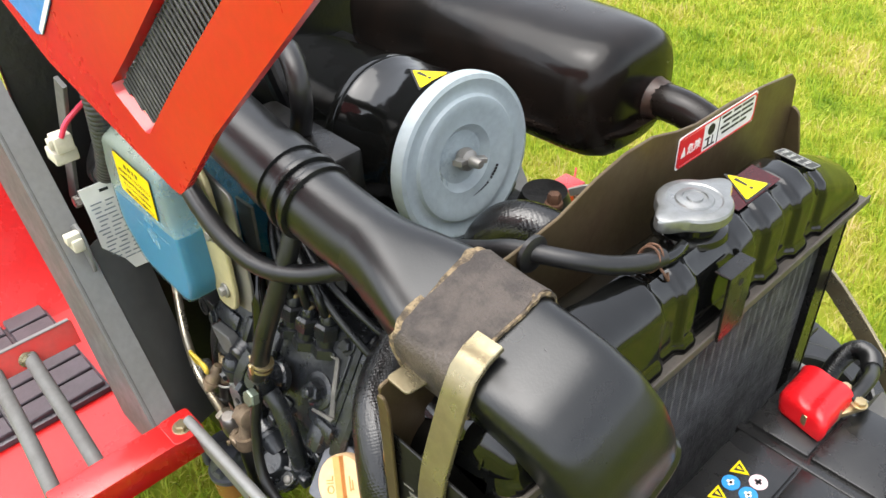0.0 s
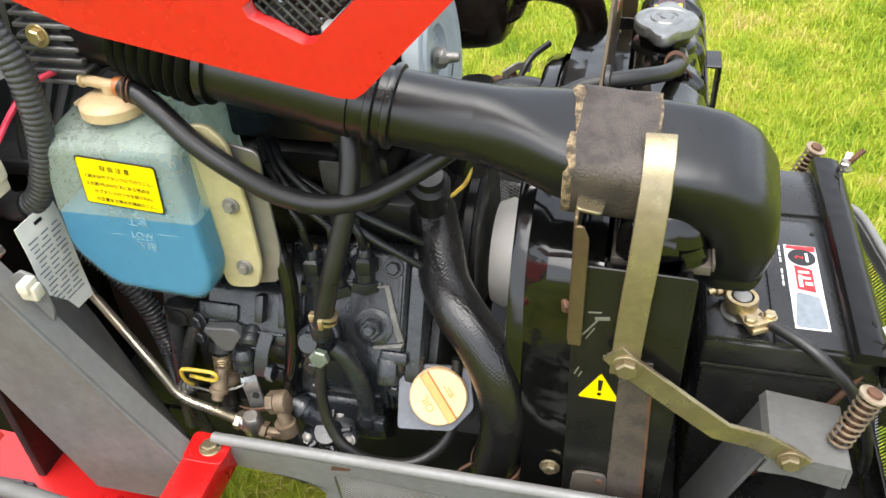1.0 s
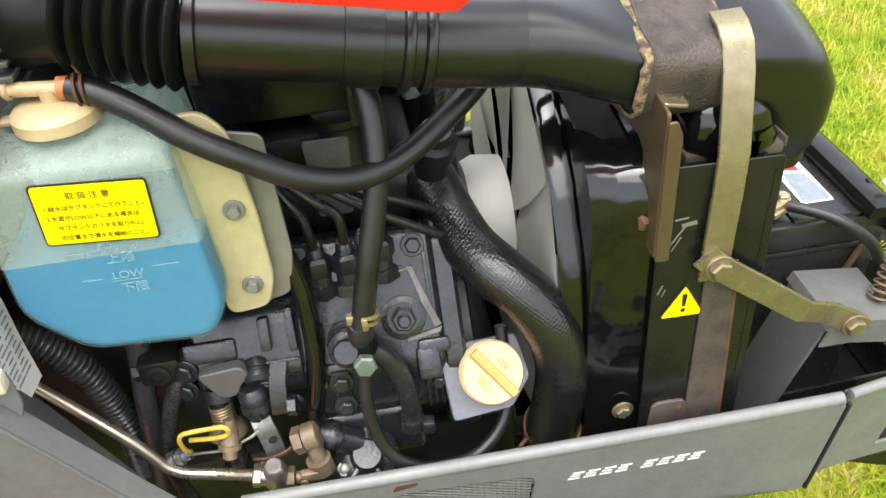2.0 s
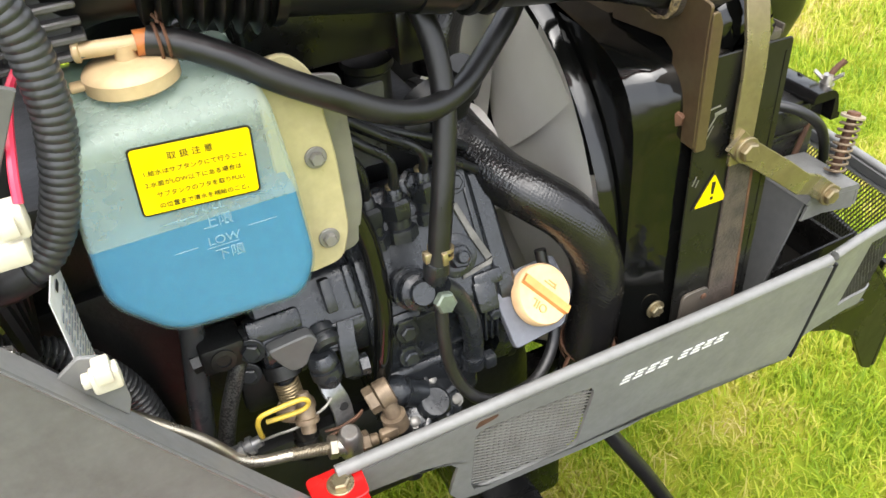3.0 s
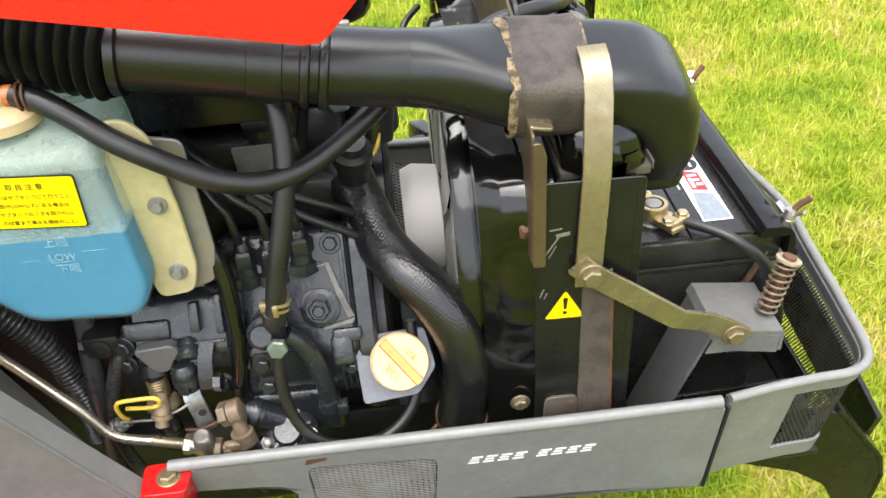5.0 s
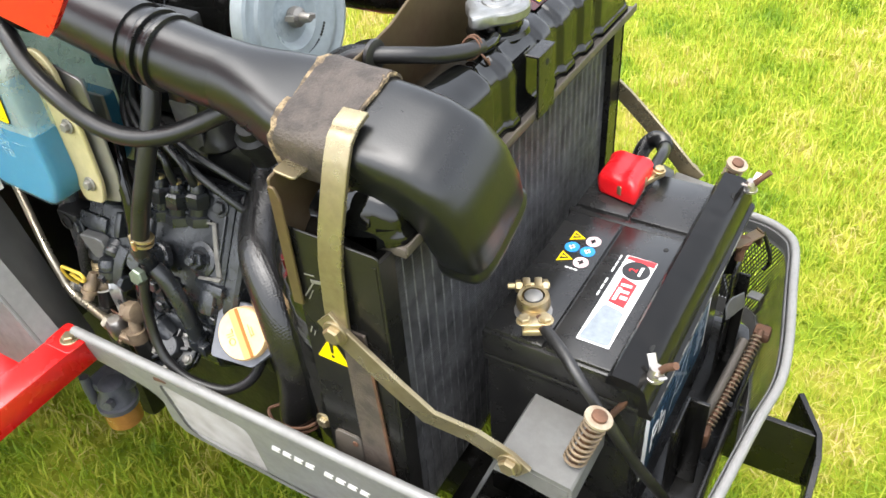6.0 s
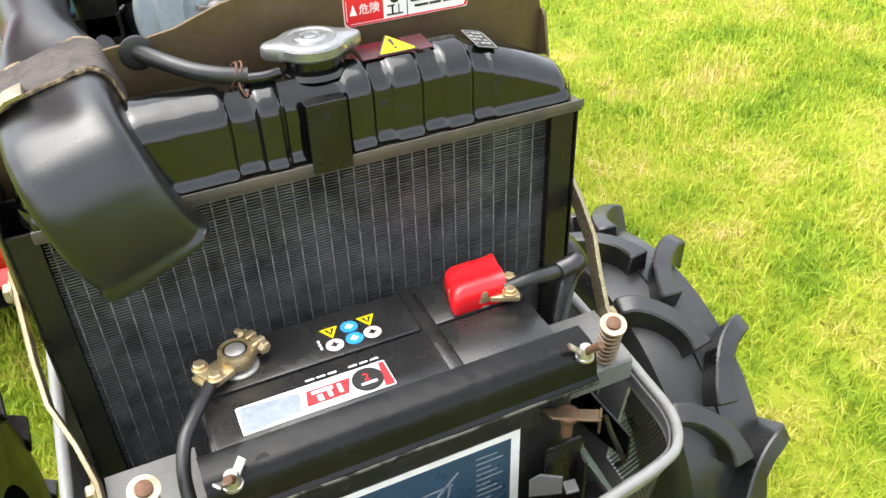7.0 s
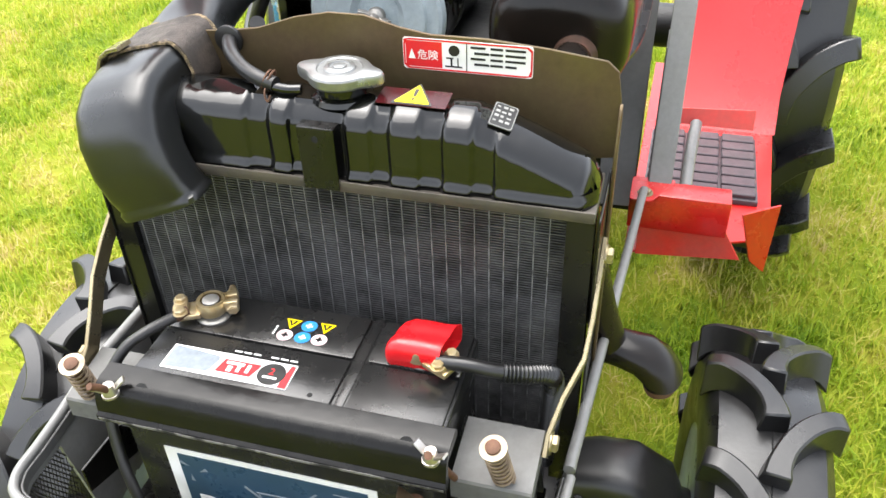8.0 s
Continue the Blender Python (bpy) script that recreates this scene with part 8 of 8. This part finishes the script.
# ---- foot steps ----
def step(s):
    st = thing("foot_step", V(-0.62, 0.34 * s, 0.30), "red painted steel foot step with ribbed rubber mat" if s > 0 else "red painted steel foot step with mat and guard", "foot step", "foot steps")
    Y = lambda v: v * s
    ye, yf, xa, xb = (0.357, 0.425, -0.714, -0.524) if s > 0 else (0.372, 0.415, -0.806, -0.565)
    bx, bz = (-0.385, 0.478) if s > 0 else (-0.372, 0.498)
    part("front_bar", box(tuple(map(min, (bx, Y(0.235), bz), (bx + 0.035, Y(ye), 0.5295))), tuple(map(max, (bx, Y(0.235), bz), (bx + 0.035, Y(ye), 0.5295))), 0.002), M["red"], st, "red cross bar")
    if s > 0:
        part("front_lip", slab([(Y(0.25), 0.478), (Y(ye), 0.478), (Y(ye + 0.024), 0.436), (Y(0.25), 0.424)], (-0.368, 0, 0), (0, 1, 0), (0.0, 0, 1), 0.003), M["red_worn"], st, "red front lip")
    part("floor_plate", slab([(-0.375 if s > 0 else -0.425, Y(0.235)), (-0.448 if s > 0 else -0.425, Y(yf)), (-1.0, Y(0.45)), (-1.0, Y(0.235 if s > 0 else 0.17)), (-0.46, Y(0.235 if s > 0 else 0.20))], (0, 0, 0.418), (1, 0, 0), (0, 1, 0), 0.004), M["red"], st, "red floor plate")
    part("fender_strip", slab([(Y(0.332), -0.003), (Y(0.440), -0.003), (Y(0.440), 0.003), (Y(0.332), 0.003)], (-0.8605, 0, 0.5335), (0, 1, 0), (-0.447, 0, 0.894), 0.006), M["rubber"], st, "thin dark strip on the fender")
    if s > 0:
        part("corner_face", slab([(0, 0), (0.03, 0.03), (0.06, 0.118), (0.0, 0.118)], (-0.430, Y(0.423), 0.376), (0.55, -0.8 * s, 0), (0.1, 0, 1), 0.003), M["red"], st)
    if s > 0:
        part("inner_wall", slab([(-0.39, 0.418), (-0.56, 0.418), (-0.56, 0.452), (-0.48, 0.49), (-0.40, 0.47)], (0, Y(0.2655), 0), (1, 0, 0), (0, 0, 1), 0.003), M["red"], st)
    part("fender", rings_mesh([[V(x, Y(a), z), V(x, Y(b), z2), V(x - 0.004, Y(b), z2 - 0.003), V(x - 0.004, Y(a), z - 0.003)] for x, a, b, z, z2 in ((-0.748, 0.25 if s > 0 else 0.18, 0.442, 0.420, 0.420), (-0.80, 0.26 if s > 0 else 0.18, 0.444, 0.464, 0.464), (-0.88, 0.268 if s > 0 else 0.18, 0.455, 0.57, 0.57), (-0.94, 0.27 if s > 0 else 0.19, 0.47, 0.70, 0.70), (-1.02, 0.272, 0.50, 0.83, 0.83), (-1.20, 0.272, 0.56, 0.90, 0.90), (-1.5, 0.272, 0.58, 0.88, 0.88))]), M["red"], st, "sloping red fender", 30)
    m = part("mat", box(tuple(map(min, (xa, Y(0.248), 0.420), (xb, Y(0.410), 0.428))), tuple(map(max, (xa, Y(0.248), 0.420), (xb, Y(0.410), 0.428))), 0.001), M["mat_rubber"], st, "ribbed rubber mat")
    for i in range(7):
        for j in range(3):
            x0, y0 = xa + 0.002 + (xb - xa - 0.004) / 7 * i, 0.251 + 0.0533 * j
            lo, hi = (x0, Y(y0), 0.427), (x0 + (xb - xa - 0.004) / 7 - 0.0037, Y(y0 + 0.049), 0.4345)
            part("mat_block", box(tuple(map(min, lo, hi)), tuple(map(max, lo, hi)), 0.0015, 1), M["mat_rubber"], m)
    part("bolt", hexbolt((-0.352, Y(0.253 if s > 0 else 0.246), 0.5295), (0, 0, 1), 0.0072, 0.006, 0.0098), M["zinc"], st, "zinc hexagon bolt")
    part("joint_plate", slab(round_outline([(-0.39, 0.235), (-0.335, 0.235), (-0.335, 0.262), (-0.39, 0.29)] if s > 0 else [(-0.374, 0.231), (-0.334, 0.231), (-0.336, 0.262), (-0.372, 0.262)], 0.006), (0, 0, 0.5285), (1, 0, 0), (0, s, 0), 0.003), M["red"], st)
    # pedals
    if s > 0:
        a = part("pedal_arm", tube([(-0.375, 0.302, 0.50), (-0.45, 0.303, 0.515), (-0.545, 0.308, 0.532)], 0.0082, 14), M["grey"], st, "grey pedal arm")
        part("pedal_plate", slab([(0.278, -0.008), (0.385, -0.008), (0.385, 0.020), (0.278, 0.014)], (-0.553, 0, 0.535), (0, 1, 0), (-0.35, 0, 0.93), 0.003), M["red_worn"], a, "worn dull red pedal plate")
    else:
        for y0, y1 in ((-0.322, -0.314), (-0.366, -0.350)):
            part("pedal_arm", tube([(-0.37, y0, 0.505), (-0.45, y0 * 0.5 + y1 * 0.5, 0.517), (-0.553, y1, 0.530)], 0.0078, 14), M["bracket_grey"], st, "grey pedal arm")
        pp = part("pedal_plate", slab([(-0.400, -0.012), (-0.262, -0.012), (-0.262, 0.016), (-0.400, 0.016)], (-0.556, 0, 0.530), (0, 1, 0), (-0.35, 0, 0.93), 0.003), M["red_worn"], st, "worn red pedal cross plate")
        part("plate_edge", ribbon([(-0.5625, -0.398, 0.5455), (-0.5625, -0.33, 0.5455), (-0.5625, -0.264, 0.5455)], (1, 0, 0.2), 0.006, 0.002), M["grey"], pp, "rubbed grey edge")
        part("plate_bolt", hexbolt((-0.549, -0.318, 0.532), (1, 0, 0.3), 0.006, 0.004, 0.0085), M["zinc"], pp, "zinc bolt")
    return st


step(1)
step(-1)


# ---- wheels ----
def wheel(name, R, W, lugs, height, label, group):
    """A bar-tread tractor wheel about the y axis, its middle at the origin."""
    w = thing(name, V(0, 0, 0), label, "wheel", group)
    b = R - height
    prof = [(-W * 0.5, R * 0.55), (-W * 0.54, R * 0.62), (-W * 0.56, R * 0.74), (-W * 0.53, b * 0.93), (-W * 0.44, b * 0.985), (-W * 0.25, b * 1.0), (0, b * 1.008), (W * 0.25, b * 1.0), (W * 0.44, b * 0.985), (W * 0.53, b * 0.93), (W * 0.56, R * 0.74), (W * 0.54, R * 0.62), (W * 0.5, R * 0.55)]
    ty = part("tyre", lathe((0, 0, 0), (0, 1, 0), prof, 56, cap=False), M["tyre"], w, "black tractor tyre")
    part("centre_seam", lathe((0, 0, 0), (0, 1, 0), [(-0.0008, b * 1.0), (-0.0006, b * 1.016), (0.0006, b * 1.016), (0.0008, b * 1.0)], 56, cap=False), M["shade_and_seam_black"], ty)
    part("rim", lathe((0, 0, 0), (0, 1, 0), [(-W * 0.46, R * 0.50), (-W * 0.5, R * 0.56), (-W * 0.44, R * 0.55), (-W * 0.3, R * 0.48), (-W * 0.1, R * 0.44), (W * 0.02, R * 0.40), (W * 0.04, R * 0.2), (W * 0.1, R * 0.12), (W * 0.12, 0.01)], 40), M["cover"], w, "pale wheel rim")
    data = {}
    for s in (-1, 1):
        for k in range(lugs):
            a0 = 2 * math.pi * (k + (0.5 if s > 0 else 0.0)) / lugs
            if s not in data:
                way = catmull([V(c * W * s, a * b, 0) for c, a in ((0.0, 0.0), (0.02, -0.055), (0.10, -0.135), (0.25, -0.215), (0.42, -0.265), (0.575, -0.285))], 3)
                rows = []
                for j, p in enumerate(way):
                    t = (way[min(j + 1, len(way) - 1)] - way[max(j - 1, 0)]).normalized()
                    side = V(-t.y, t.x, 0) * (0.125 - 0.03 * min(1.0, j / 5)) * W
                    q = abs(p.x) / (0.585 * W)
                    drop = 0.26 * b * max(0, q - 0.74) ** 1.3
                    top = R - drop * 0.6
                    bot = b - drop * 1.4 - 0.008
                    rows.append([V(rad * math.sin(e.y / b), e.x, rad * math.cos(e.y / b)) for rad, e in ((bot, p - side * 1.12), (top, p - side * 0.92), (top, p + side * 0.92), (bot, p + side * 1.12))])
                bm = rings_mesh(rows)
                bmesh.ops.bevel(bm, geom=[e for e in bm.edges if e.calc_face_angle(0) > 0.6], offset=0.0022, segments=1, affect="EDGES")
                first = part("lug", bm, M["tyre"], ty)
                data[s] = first.data
                first.rotation_euler = (0, a0, 0)
            else:
                ob = new("lug", data[s])
                ob.parent = ty
                ob.rotation_euler = (0, a0, 0)
    return w


front = wheel("front_tractor_wheel", 0.292, 0.122, 13, 0.03, "black bar-tread front tractor wheel standing on the grass", "front wheels")
front.matrix_basis = pose(-0.126, 0.418, 0.147, 0, 4.6, 0)
copy_thing(front, pose(-0.140, -0.418, 0.140, 0, 35, 0))
rear = wheel("rear_tractor_wheel", 0.50, 0.20, 16, 0.042, "large black bar-tread rear tractor wheel beside the red fender", "rear wheels")
rear.matrix_basis = pose(-1.36, 0.452, 0.355, 0, 8, 0)
copy_thing(rear, pose(-1.36, -0.452, 0.355, 0, 8, 0))

axle = thing("front_axle", V(-0.14, 0, 0.10), "black cast front axle with hubs between the front wheels", "axle")
part("beam", box((-0.18, -0.30, 0.125), (-0.11, 0.30, 0.20), 0.01), M["black"], axle, "black cast beam")
for s in (-1, 1):
    part("hub", join(rings_mesh([squircle((-0.145 + dx, y * s, z), u, (0, v * s, w), a, c, 3.2, 32) for dx, y, z, u, v, w, a, c in ((0, 0.20, 0.225, (1, 0, 0), 0, 1, 0.042, 0.036), (0, 0.25, 0.240, (1, 0, 0), -0.25, 1, 0.044, 0.036), (0, 0.285, 0.240, (1, 0, 0), 0.1, 1, 0.046, 0.036), (0, 0.312, 0.220, (1, 0, 0), 0.75, 0.75, 0.048, 0.036), (0, 0.325, 0.185, (1, 0, 0), 1, 0.2, 0.050, 0.034), (0, 0.327, 0.12, (1, 0, 0), 1, 0, 0.052, 0.036), (0, 0.326, 0.08, (1, 0, 0), 1, 0, 0.048, 0.034))]), lathe((-0.145, 0.30 * s, 0.16), (0, s, 0.0), [(0, 0.05), (0.03, 0.058), (0.06, 0.052), (0.07, 0.045)], 28)), M["tyre"], axle, "curved cast hub arm", 60)
    for k in range(3):
        part("bolt", hexbolt((-0.10, (0.225 + 0.02 * k) * s, 0.235), (0.4, 0, 1), 0.0065, 0.006), M["black"], axle)
part("pivot", box((-0.20, -0.11, 0.18), (-0.08, 0.11, 0.334), 0.01), M["black"], axle, "axle pivot block")
chassis = thing("gearbox", V(-0.9, 0, 0.2), "black transmission housing under the seat", "transmission")
part("housing", box((-1.5, -0.11, 0.16), (-0.52, 0.11, 0.42), 0.012), M["shaded_oily_black"], chassis)
part("axle_tube", lathe((-1.36, -0.46, 0.355), (0, 1, 0), [(0, 0.05), (0.92, 0.05)], 24), M["shaded_oily_black"], chassis)
